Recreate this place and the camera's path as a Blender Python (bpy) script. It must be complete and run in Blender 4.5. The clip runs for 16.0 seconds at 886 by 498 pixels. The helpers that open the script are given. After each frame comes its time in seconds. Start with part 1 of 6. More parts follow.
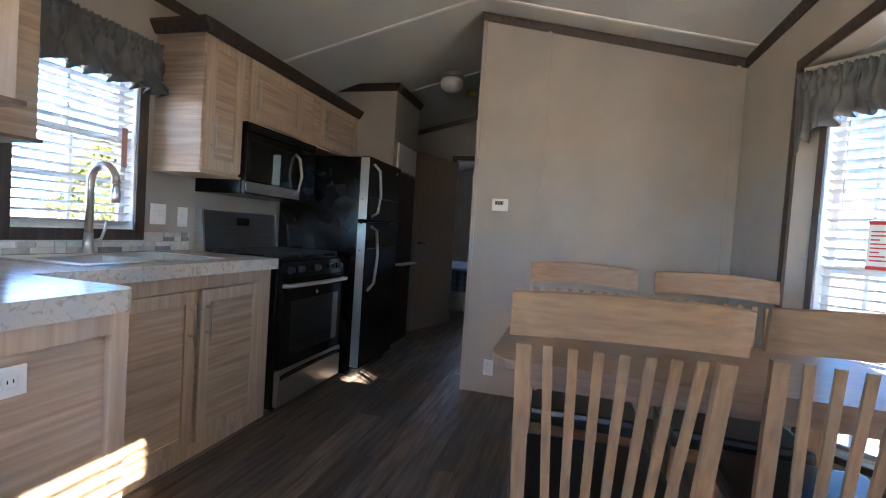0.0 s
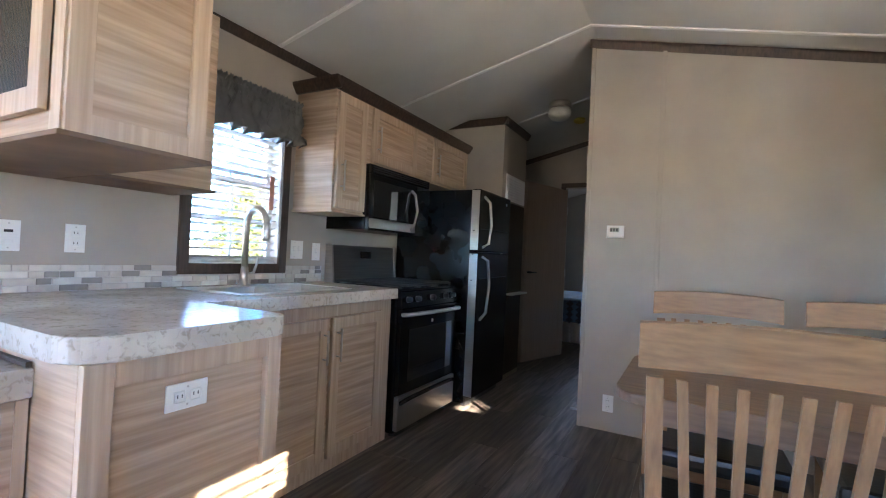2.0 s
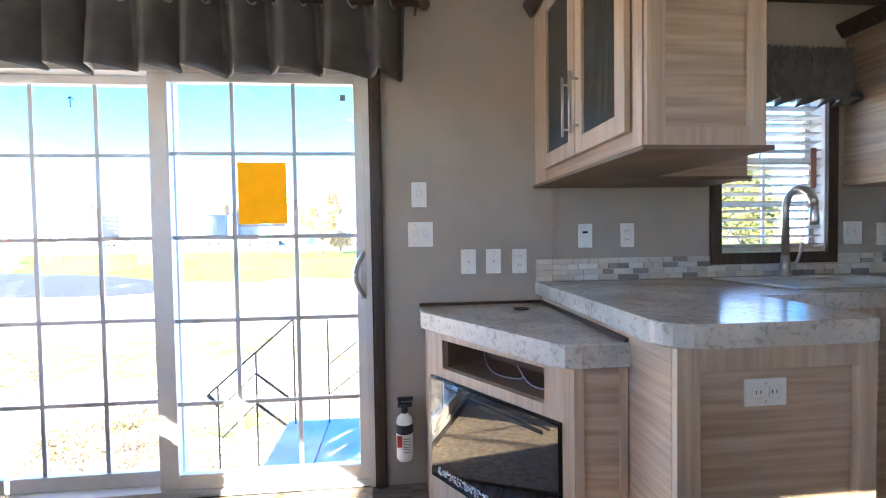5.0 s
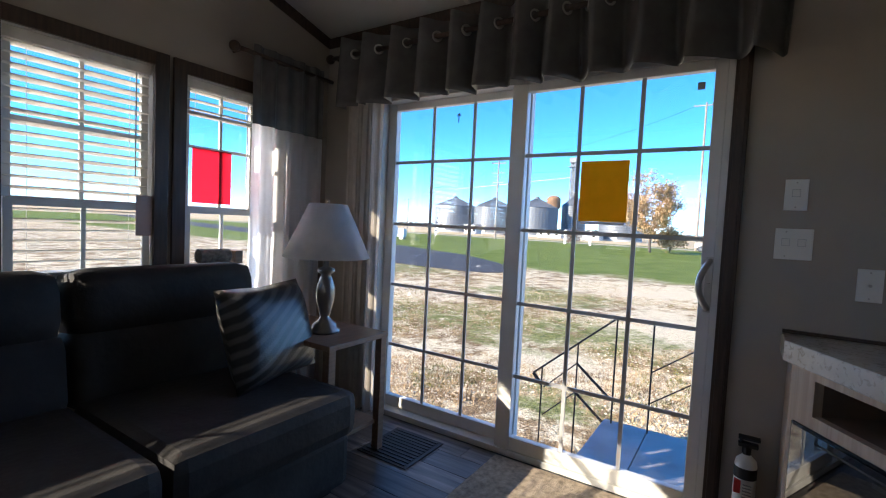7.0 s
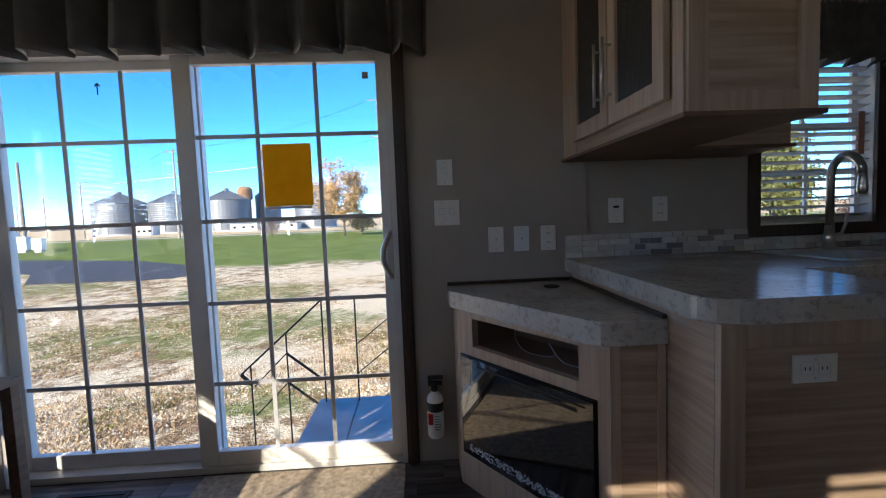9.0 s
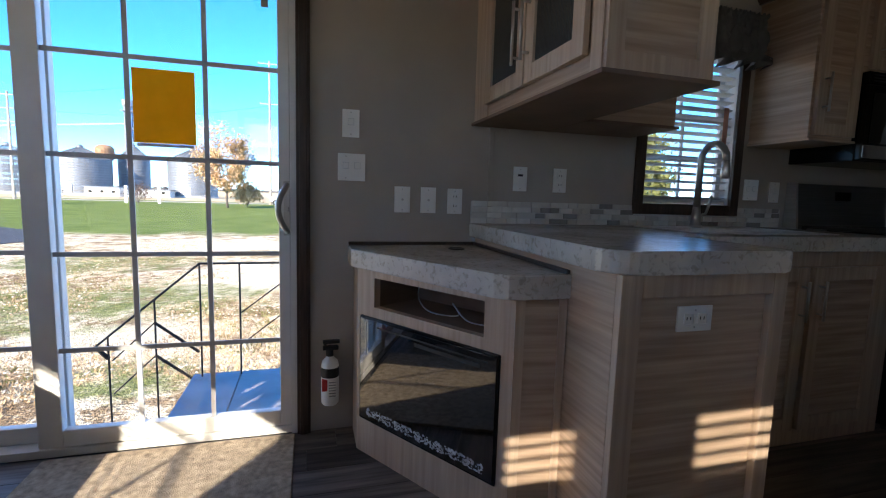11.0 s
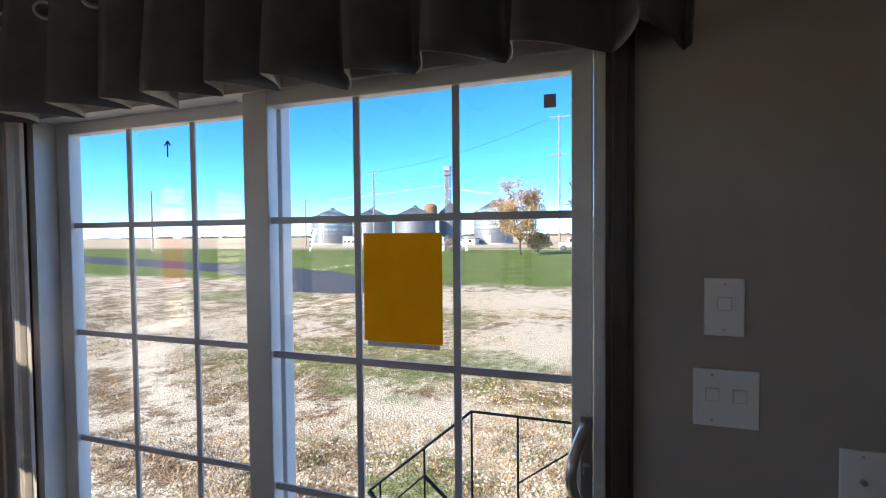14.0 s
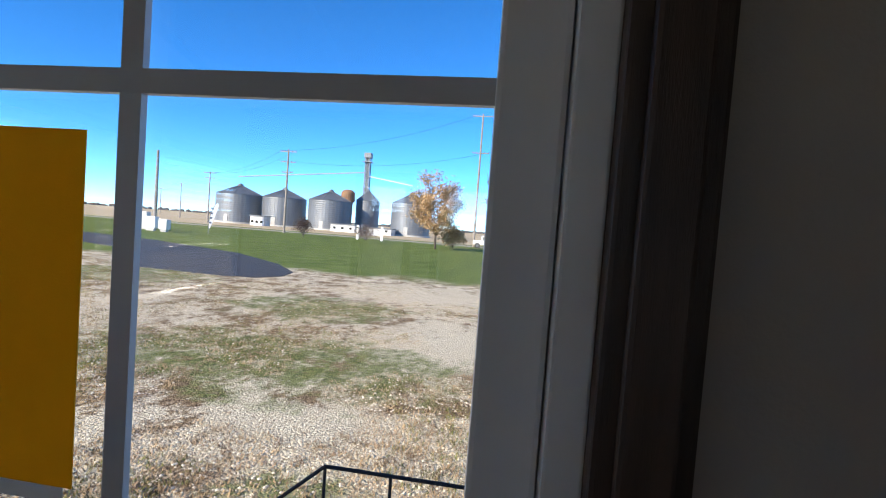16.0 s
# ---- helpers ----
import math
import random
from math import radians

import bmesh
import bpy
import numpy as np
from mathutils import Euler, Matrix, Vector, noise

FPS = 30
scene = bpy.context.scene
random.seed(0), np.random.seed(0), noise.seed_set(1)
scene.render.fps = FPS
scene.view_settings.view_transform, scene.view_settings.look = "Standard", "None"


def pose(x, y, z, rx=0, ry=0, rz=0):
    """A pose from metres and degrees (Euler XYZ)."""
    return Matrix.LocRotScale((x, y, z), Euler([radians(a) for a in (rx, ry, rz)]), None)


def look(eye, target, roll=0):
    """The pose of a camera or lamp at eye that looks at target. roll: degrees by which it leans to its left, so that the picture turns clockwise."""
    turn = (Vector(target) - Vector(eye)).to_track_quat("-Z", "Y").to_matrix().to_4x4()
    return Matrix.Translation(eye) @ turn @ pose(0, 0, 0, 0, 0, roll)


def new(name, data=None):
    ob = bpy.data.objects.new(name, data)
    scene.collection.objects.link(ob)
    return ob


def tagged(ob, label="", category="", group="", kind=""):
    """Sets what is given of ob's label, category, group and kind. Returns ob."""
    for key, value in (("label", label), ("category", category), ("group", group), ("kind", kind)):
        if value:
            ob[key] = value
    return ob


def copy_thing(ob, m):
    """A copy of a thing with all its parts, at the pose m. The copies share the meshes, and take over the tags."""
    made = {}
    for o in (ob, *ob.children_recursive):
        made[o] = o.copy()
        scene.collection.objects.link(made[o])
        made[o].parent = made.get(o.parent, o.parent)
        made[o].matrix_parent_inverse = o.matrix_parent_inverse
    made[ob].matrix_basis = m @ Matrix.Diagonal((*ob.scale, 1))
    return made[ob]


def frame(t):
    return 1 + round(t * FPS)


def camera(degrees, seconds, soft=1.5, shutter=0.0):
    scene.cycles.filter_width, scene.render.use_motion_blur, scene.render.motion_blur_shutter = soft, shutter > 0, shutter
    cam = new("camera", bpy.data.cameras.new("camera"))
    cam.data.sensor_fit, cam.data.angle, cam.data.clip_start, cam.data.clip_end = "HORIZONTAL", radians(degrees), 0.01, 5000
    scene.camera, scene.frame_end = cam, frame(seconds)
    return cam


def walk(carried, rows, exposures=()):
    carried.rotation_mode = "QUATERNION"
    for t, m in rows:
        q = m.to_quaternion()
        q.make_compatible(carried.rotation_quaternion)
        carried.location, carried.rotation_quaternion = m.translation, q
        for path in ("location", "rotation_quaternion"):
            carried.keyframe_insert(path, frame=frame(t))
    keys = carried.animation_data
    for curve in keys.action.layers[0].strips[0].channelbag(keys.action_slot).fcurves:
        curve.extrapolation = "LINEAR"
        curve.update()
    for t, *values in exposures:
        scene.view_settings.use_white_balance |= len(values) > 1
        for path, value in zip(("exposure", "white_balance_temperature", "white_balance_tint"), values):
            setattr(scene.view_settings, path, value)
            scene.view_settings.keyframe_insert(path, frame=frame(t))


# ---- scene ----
cam = camera(87.6, 16.0, 1.1)
PATH = [
    (0, (-0.04, -0.005, 1.139), (-0.56, 1.924, 1.065), 3.8),
    (0.5, (0.004, -0.001, 1.151), (-0.291, 1.976, 1.202), 3.2),
    (1, (-0.001, -0.015, 1.149), (-0.367, 1.95, 1.233), 3.0),
    (1.5, (-0.04, -0.044, 1.142), (-0.751, 1.825, 1.185), 3.1),
    (2, (-0.057, -0.058, 1.14), (-1.008, 1.701, 1.168), 2.7),
    (2.5, (-0.085, -0.081, 1.14), (-1.261, 1.537, 1.159), 2.1),
    (3, (-0.104, -0.101, 1.142), (-1.399, 1.423, 1.163), 1.6),
    (3.5, (-0.113, -0.109, 1.146), (-1.548, 1.284, 1.174), 1.2),
    (4, (-0.113, -0.142, 1.147), (-1.743, 1.016, 1.171), 0.7),
    (4.5, (-0.128, -0.176, 1.149), (-1.975, 0.59, 1.144), 0.0),
    (5, (-0.139, -0.217, 1.152), (-2.128, -0.021, 1.093), -0.9),
    (7.3, (-0.124, -0.268, 1.169), (-1.785, -1.376, 1.063), 3.0),
    (7.5, (-0.126, -0.27, 1.163), (-1.941, -1.109, 1.123), 3.6),
    (7.7, (-0.137, -0.268, 1.15), (-2.04, -0.89, 1.125), 1.6),
    (8, (-0.152, -0.265, 1.133), (-2.091, -0.753, 1.081), -0.3),
    (8.5, (-0.159, -0.24, 1.135), (-2.126, -0.595, 1.065), -2.1),
    (9, (-0.165, -0.243, 1.148), (-2.157, -0.14, 1.002), -2.2),
    (9.2, (-0.149, -0.249, 1.163), (-2.13, 0.006, 1.056), -1.0),
    (11.3, (-0.298, -0.291, 1.009), (-2.204, 0.267, 0.782), 1.7),
    (11.5, (-0.397, -0.296, 0.993), (-2.332, 0.164, 0.778), 1.6),
    (12, (-0.573, -0.285, 1.109), (-2.554, -0.082, 0.925), 1.3),
    (12.5, (-0.585, -0.223, 1.308), (-2.581, -0.272, 1.203), 2.0),
    (13, (-0.718, -0.257, 1.431), (-2.702, -0.496, 1.349), 2.7),
    (13.5, (-0.907, -0.334, 1.464), (-2.863, -0.746, 1.414), 1.9),
    (14, (-1.225, -0.351, 1.484), (-3.121, -0.985, 1.426), -0.5),
    (14.5, (-1.507, -0.419, 1.45), (-3.414, -1.021, 1.437), 1.2),
    (15, (-1.719, -0.46, 1.48), (-3.671, -0.896, 1.459), 4.4),
    (15.5, (-1.892, -0.383, 1.447), (-3.814, -0.935, 1.494), 3.9),
    (16, (-1.979, -0.389, 1.437), (-3.958, -0.669, 1.356), 4.3),
]
EXPOSURES = [(0, 4.4), (1.5, 4.6), (3.5, 4.75), (4.4, 4.6), (5.0, 3.75), (5.3, 3.1), (6.3, 1.8), (7.3, 1.4), (8.5, 1.3), (9.2, 1.37), (11.3, 1.92), (12.5, 1.62), (14.5, 1.2), (16, 0.82)]
walk(cam, [(t, look(eye, target, roll)) for t, eye, target, roll in PATH], EXPOSURES)

# ---------- sky, sun ----------
SUN_AZ, SUN_EL = 54.0, 25.0          # degrees from south towards east; height
to_sun = Vector((math.sin(radians(SUN_AZ)) * math.cos(radians(SUN_EL)), -math.cos(radians(SUN_AZ)) * math.cos(radians(SUN_EL)), math.sin(radians(SUN_EL))))
world = bpy.data.worlds.new("sky")
scene.world = world
world.use_nodes = True
wn = world.node_tree
sky = wn.nodes.new("ShaderNodeTexSky")
sky.sky_type, sky.sun_disc = "NISHITA", False
sky.sun_elevation, sky.sun_rotation = radians(SUN_EL), radians(180 - SUN_AZ)
sky.air_density, sky.dust_density, sky.ozone_density = 0.45, 0.0, 4.0
rich = wn.nodes.new("ShaderNodeHueSaturation")
rich.inputs["Saturation"].default_value = 1.2
wn.links.new(sky.outputs[0], rich.inputs["Color"])
hue = wn.nodes.new("ShaderNodeMix")
hue.data_type, hue.blend_type = "RGBA", "MULTIPLY"
hue.inputs["Factor"].default_value, hue.inputs["B"].default_value = 1.0, (0.86, 0.97, 0.98, 1)
wn.links.new(rich.outputs[0], hue.inputs["A"])
wn.links.new(hue.outputs["Result"], wn.nodes["Background"].inputs[0])
wn.nodes["Background"].inputs[1].default_value = 0.235
sun = new("sun", bpy.data.lights.new("sun", "SUN"))
sun.data.energy, sun.data.angle, sun.data.color = 4.8, radians(0.55), (1.0, 0.89, 0.73)
sun.matrix_world = look(to_sun * 50, (0, 0, 0))


def window_light(name, at, towards, w, h, power):
    lamp = new(name, bpy.data.lights.new(name, "AREA"))
    lamp.data.shape, lamp.data.size, lamp.data.size_y = "RECTANGLE", w, h
    lamp.data.energy, lamp.data.color = power, (1.0, 0.89, 0.70)
    lamp.matrix_world = look(at, towards)
    return lamp


window_light("sky_light_door", (-2.50, -1.2, 1.0), (0, -1.2, 0.9), 1.7, 1.75, 1.4)
window_light("sky_light_bay", (1.62, 1.4, 1.15), (0, 1.4, 1.0), 1.2, 1.5, 1.4)
window_light("sky_light_east", (1.30, -1.0, 1.4), (0, -1.0, 1.25), 1.2, 0.9, 3.2)
window_light("sky_light_south", (-0.7, -2.95, 1.35), (-0.7, 0, 1.2), 2.0, 0.9, 6.5)
window_light("sky_light_bedroom", (-1.47, 9.05, 1.4), (-1.4, 6, 1.0), 0.5, 0.75, 0.5)
window_light("sky_light_sink", (-2.55, 1.66, 1.45), (0, 1.66, 1.2), 0.55, 0.8, 0.5)


# ---------- materials ----------
def mat(name, color, rough=0.6, metal=0.0, vary=0.15, scale=6.0, bump=0.0, bump_scale=80.0, stretch=(1, 1, 1), spec=0.5, color2=None, random=0.0, detail=5.0, coat=0.0):
    """Base colour broken by noise at two scales, fine bump, and an optional shift from object to object."""
    m = bpy.data.materials.new(name)
    m.use_nodes = True
    nt, b = m.node_tree, m.node_tree.nodes["Principled BSDF"]
    b.inputs["Roughness"].default_value, b.inputs["Metallic"].default_value = rough, metal
    b.inputs["Specular IOR Level"].default_value = spec
    b.inputs["Coat Weight"].default_value = coat
    tc = nt.nodes.new("ShaderNodeTexCoord")
    mp = nt.nodes.new("ShaderNodeMapping")
    mp.inputs["Scale"].default_value = stretch
    nt.links.new(tc.outputs["Object"], mp.inputs[0])
    vec = mp.outputs[0]
    if random:
        oi = nt.nodes.new("ShaderNodeObjectInfo")
        add = nt.nodes.new("ShaderNodeVectorMath")
        mul = nt.nodes.new("ShaderNodeMath")
        mul.operation, mul.inputs[1].default_value = "MULTIPLY", 37.0
        nt.links.new(oi.outputs["Random"], mul.inputs[0])
        nt.links.new(vec, add.inputs[0])
        nt.links.new(mul.outputs[0], add.inputs[1])
        vec = add.outputs[0]
    n1 = nt.nodes.new("ShaderNodeTexNoise")
    n1.inputs["Scale"].default_value, n1.inputs["Detail"].default_value = scale, detail
    nt.links.new(vec, n1.inputs["Vector"])
    ramp = nt.nodes.new("ShaderNodeValToRGB")
    c = Vector(color)
    d = Vector(color2) if color2 else c * (1 - 2 * vary)
    e = c * (1 + vary)
    ramp.color_ramp.elements[0].position, ramp.color_ramp.elements[1].position = 0.3, 0.72
    ramp.color_ramp.elements[0].color, ramp.color_ramp.elements[1].color = (*d, 1), (*e, 1)
    nt.links.new(n1.outputs[0], ramp.inputs[0])
    out = ramp.outputs[0]
    if random:
        hsv = nt.nodes.new("ShaderNodeHueSaturation")
        mr = nt.nodes.new("ShaderNodeMapRange")
        mr.inputs["To Min"].default_value, mr.inputs["To Max"].default_value = 1 - random, 1 + random
        nt.links.new(oi.outputs["Random"], mr.inputs[0])
        nt.links.new(mr.outputs[0], hsv.inputs["Value"])
        nt.links.new(out, hsv.inputs["Color"])
        out = hsv.outputs[0]
    nt.links.new(out, b.inputs["Base Color"])
    if bump:
        n2 = nt.nodes.new("ShaderNodeTexNoise")
        n2.inputs["Scale"].default_value, n2.inputs["Detail"].default_value = bump_scale, 3.0
        nt.links.new(vec, n2.inputs["Vector"])
        bp = nt.nodes.new("ShaderNodeBump")
        bp.inputs["Strength"].default_value, bp.inputs["Distance"].default_value = bump, 0.004
        nt.links.new(n2.outputs[0], bp.inputs["Height"])
        nt.links.new(bp.outputs[0], b.inputs["Normal"])
    return m


def glass_mat(name, tint=(1, 1, 1), rough=0.0, gloss=0.06):
    """A thin pane: clear, with a faint mirror on it."""
    m = bpy.data.materials.new(name)
    m.use_nodes = True
    nt = m.node_tree
    nt.nodes.remove(nt.nodes["Principled BSDF"])
    tr, gl, mix, lw, pw, ma = (nt.nodes.new("ShaderNode" + k) for k in ("BsdfTransparent", "BsdfGlossy", "MixShader", "LayerWeight", "Math", "Math"))
    tr.inputs[0].default_value = (*tint, 1)
    gl.inputs["Roughness"].default_value = rough
    pw.operation, pw.inputs[1].default_value = "POWER", 4.0
    ma.operation, ma.inputs[1].default_value, ma.inputs[2].default_value = "MULTIPLY_ADD", 0.45, gloss
    lw.inputs[0].default_value = 0.5
    nt.links.new(lw.outputs["Facing"], pw.inputs[0])
    nt.links.new(pw.outputs[0], ma.inputs[0])
    nt.links.new(ma.outputs[0], mix.inputs[0])
    nt.links.new(tr.outputs[0], mix.inputs[1])
    nt.links.new(gl.outputs[0], mix.inputs[2])
    nt.links.new(mix.outputs[0], nt.nodes["Material Output"].inputs[0])
    return m


def cloth_mat(name, color, through_part, weave=900.0, rough=0.9):
    """Thin cloth or paper that lets part of the light through."""
    m = mat(name, color, rough, vary=0.1, scale=14, bump=0.3, bump_scale=weave, spec=0.15)
    nt = m.node_tree
    tl, mix = nt.nodes.new("ShaderNodeBsdfTranslucent"), nt.nodes.new("ShaderNodeMixShader")
    tl.inputs[0].default_value = (*color, 1)
    mix.inputs[0].default_value = through_part
    nt.links.new(nt.nodes["Principled BSDF"].outputs[0], mix.inputs[1])
    nt.links.new(tl.outputs[0], mix.inputs[2])
    nt.links.new(mix.outputs[0], nt.nodes["Material Output"].inputs[0])
    return m


WALL = mat("wall_vinyl", (0.40, 0.355, 0.305), 0.62, vary=0.05, scale=3, bump=0.12, bump_scale=260, spec=0.35)
CEIL = mat("ceiling_panel", (0.62, 0.61, 0.585), 0.7, vary=0.03, scale=2.5, bump=0.25, bump_scale=160, spec=0.3)
SEAM = mat("ceiling_strip", (0.80, 0.79, 0.77), 0.5, vary=0.03)
TRIM = mat("dark_brown_trim", (0.060, 0.036, 0.026), 0.45, vary=0.25, scale=5, stretch=(14, 14, 1.2), bump=0.15, bump_scale=90)
MAPLE = mat("pale_cabinet_wood", (0.50, 0.375, 0.275), 0.48, vary=0.12, scale=2.4, stretch=(1.0, 1.0, 24), bump=0.08, bump_scale=9, random=0.06, color2=(0.34, 0.235, 0.16), detail=9)
MAPLE_V = mat("pale_cabinet_wood_upright", (0.52, 0.40, 0.30), 0.48, vary=0.09, scale=2.4, stretch=(24, 24, 1.0), bump=0.08, bump_scale=9, random=0.06, color2=(0.41, 0.295, 0.21), detail=8)
# darkened copy of the cabinet wood: shade put into the colour
MAPLE_SHADE = mat("cabinet_wood_in_shade", (0.20, 0.13, 0.09), 0.7, vary=0.15, scale=4)
OAK = mat("chair_wood", (0.265, 0.16, 0.083), 0.38, vary=0.12, scale=3, stretch=(3, 22, 22), bump=0.06, bump_scale=20, color2=(0.185, 0.108, 0.058))
TABLEWOOD = mat("table_wood", (0.20, 0.125, 0.085), 0.42, vary=0.1, scale=3, stretch=(2, 22, 22), bump=0.05, bump_scale=20, color2=(0.14, 0.085, 0.055))
OAK_V = mat("chair_wood_upright", (0.27, 0.165, 0.087), 0.38, vary=0.12, scale=3, stretch=(24, 24, 2), bump=0.06, bump_scale=20, color2=(0.20, 0.115, 0.062))
WHITE = mat("white_plastic", (0.80, 0.79, 0.76), 0.35, vary=0.02)
DOORFRAME = mat("white_vinyl_frame", (0.70, 0.69, 0.67), 0.42, vary=0.04, scale=8)
GRID = mat("pane_grid", (0.52, 0.52, 0.53), 0.45, vary=0.05)
BLACK = mat("black_enamel", (0.006, 0.006, 0.0065), 0.2, vary=0.1, spec=0.2)
BLACKM = mat("black_matte", (0.015, 0.015, 0.016), 0.55, vary=0.15)
BLACKGLASS = mat("black_glass", (0.006, 0.006, 0.007), 0.03, vary=0.0, spec=1.0, coat=1.0)
STEEL = mat("stainless", (0.58, 0.57, 0.55), 0.34, metal=1.0, vary=0.06, scale=3, stretch=(1, 60, 60), bump=0.03, bump_scale=30)
BLACKSTEEL = mat("dark_stainless", (0.04, 0.04, 0.042), 0.25, metal=0.8, vary=0.1, scale=3, stretch=(1, 60, 1))
NICKEL = mat("brushed_nickel", (0.55, 0.53, 0.50), 0.28, metal=1.0, vary=0.05)
LEATHER = mat("charcoal_upholstery", (0.036, 0.034, 0.034), 0.68, vary=0.25, scale=5, bump=0.6, bump_scale=45, spec=0.25)
SATIN = mat("satin_sun_stripes", (0.075, 0.07, 0.067), 0.36, vary=0.3, scale=2.2, stretch=(9, 2, 14), bump=0.25, bump_scale=10, color2=(0.012, 0.012, 0.012), detail=2)
# wave bands paint sun stripes from the blinds into the pillow's colour
sn = SATIN.node_tree
sw_, sc_, sm_, sr_ = (sn.nodes.new("ShaderNode" + k) for k in ("TexWave", "TexCoord", "Mapping", "ValToRGB"))
sm_.inputs["Rotation"].default_value = (0, radians(62), 0)
sw_.inputs["Scale"].default_value, sw_.inputs["Distortion"].default_value, sw_.inputs["Detail"].default_value = 7.0, 2.4, 1.5
sw_.inputs["Detail Scale"].default_value = 0.6
sr_.color_ramp.elements[0].position, sr_.color_ramp.elements[1].position = 0.35, 0.85
sr_.color_ramp.elements[0].color, sr_.color_ramp.elements[1].color = (0.012, 0.012, 0.012, 1), (0.10, 0.095, 0.09, 1)
sn.links.new(sc_.outputs["Object"], sm_.inputs[0])
sn.links.new(sm_.outputs[0], sw_.inputs["Vector"])
sn.links.new(sw_.outputs["Fac"], sr_.inputs[0])
sn.links.new(sr_.outputs[0], sn.nodes["Principled BSDF"].inputs["Base Color"])
VALANCE = cloth_mat("grey_taffeta", (0.165, 0.168, 0.168), 0.12, 55, 0.36)
DRAPE = mat("dark_drape", (0.115, 0.112, 0.113), 0.38, vary=0.15, scale=12, bump=0.15, bump_scale=400, spec=0.6)
SHEER = cloth_mat("white_sheer", (0.90, 0.90, 0.92), 0.75)
TAUPE_SHEER = cloth_mat("taupe_sheer", (0.52, 0.47, 0.42), 0.45)
ORANGE = cloth_mat("orange_paper", (0.78, 0.45, 0.03), 0.55)
PINK = cloth_mat("pink_paper", (0.92, 0.12, 0.20), 0.65)
GLASS = glass_mat("window_glass")
RIBBED = mat("ribbed_glass", (0.045, 0.048, 0.046), 0.16, vary=0.1, spec=0.9)
rn = RIBBED.node_tree
rw, rc, rb = rn.nodes.new("ShaderNodeTexWave"), rn.nodes.new("ShaderNodeTexCoord"), rn.nodes.new("ShaderNodeBump")
rw.bands_direction, rw.inputs["Scale"].default_value, rw.inputs["Distortion"].default_value = "X", 38.0, 0.0
rb.inputs["Strength"].default_value, rb.inputs["Distance"].default_value = 1.0, 0.003
rn.links.new(rc.outputs["Object"], rw.inputs["Vector"])
rn.links.new(rw.outputs["Fac"], rb.inputs["Height"])
rn.links.new(rb.outputs[0], rn.nodes["Principled BSDF"].inputs["Normal"])
BLIND = cloth_mat("blind_slat", (0.74, 0.72, 0.69), 0.18)
GREYSTEEL = mat("grey_steel", (0.20, 0.195, 0.19), 0.36, metal=0.85, vary=0.08, scale=3, stretch=(1, 1, 50))
MIRRORSTEEL = mat("sink_steel", (0.78, 0.77, 0.75), 0.33, metal=1.0, vary=0.05)
LAMPSHADE = cloth_mat("lamp_shade", (0.72, 0.70, 0.70), 0.45)
RUG = mat("beige_carpet", (0.42, 0.34, 0.25), 0.95, vary=0.2, scale=40, bump=1.0, bump_scale=260, spec=0.1)
GROUT = mat("grout", (0.55, 0.53, 0.50), 0.8, vary=0.05)
TILES = [mat("tile_pale", (0.66, 0.63, 0.58), 0.22, vary=0.06, scale=20, random=0.06), mat("tile_cream", (0.57, 0.53, 0.48), 0.25, vary=0.06, scale=20, random=0.06), mat("tile_grey", (0.27, 0.255, 0.24), 0.22, vary=0.08, scale=20, random=0.12)]
PLANK = mat("vinyl_plank", (0.135, 0.110, 0.096), 0.36, vary=0.4, scale=3.2, stretch=(12, 0.9, 4), bump=0.16, bump_scale=6, random=0.48, color2=(0.026, 0.021, 0.018), detail=12, spec=0.45)
DECK = mat("painted_deck", (0.44, 0.42, 0.42), 0.7, vary=0.12, scale=5, bump=0.3, bump_scale=60)
IRON = mat("rusty_iron", (0.035, 0.025, 0.022), 0.7, vary=0.3, scale=20)
ASPHALT = mat("asphalt", (0.045, 0.046, 0.052), 0.9, vary=0.12, scale=3, bump=0.4, bump_scale=60)
GALV = mat("galvanised", (0.19, 0.205, 0.22), 0.5, metal=0.3, vary=0.1, scale=0.6, stretch=(1, 1, 0.3))
CONCRETE = mat("concrete", (0.55, 0.53, 0.49), 0.85, vary=0.1, scale=1)
POLEWOOD = mat("pole_wood", (0.33, 0.28, 0.23), 0.85, vary=0.15, scale=2)
BARK = mat("bark", (0.13, 0.10, 0.08), 0.9, vary=0.25, scale=8, bump=0.6, bump_scale=20)
LEAF = mat("autumn_leaf", (0.52, 0.35, 0.18), 0.7, vary=0.35, scale=2.2, color2=(0.30, 0.17, 0.075))
PINE = mat("evergreen", (0.13, 0.14, 0.035), 0.8, vary=0.3, scale=1.5)
BUSH = mat("bush_twigs", (0.14, 0.085, 0.07), 0.85, vary=0.3, scale=2)


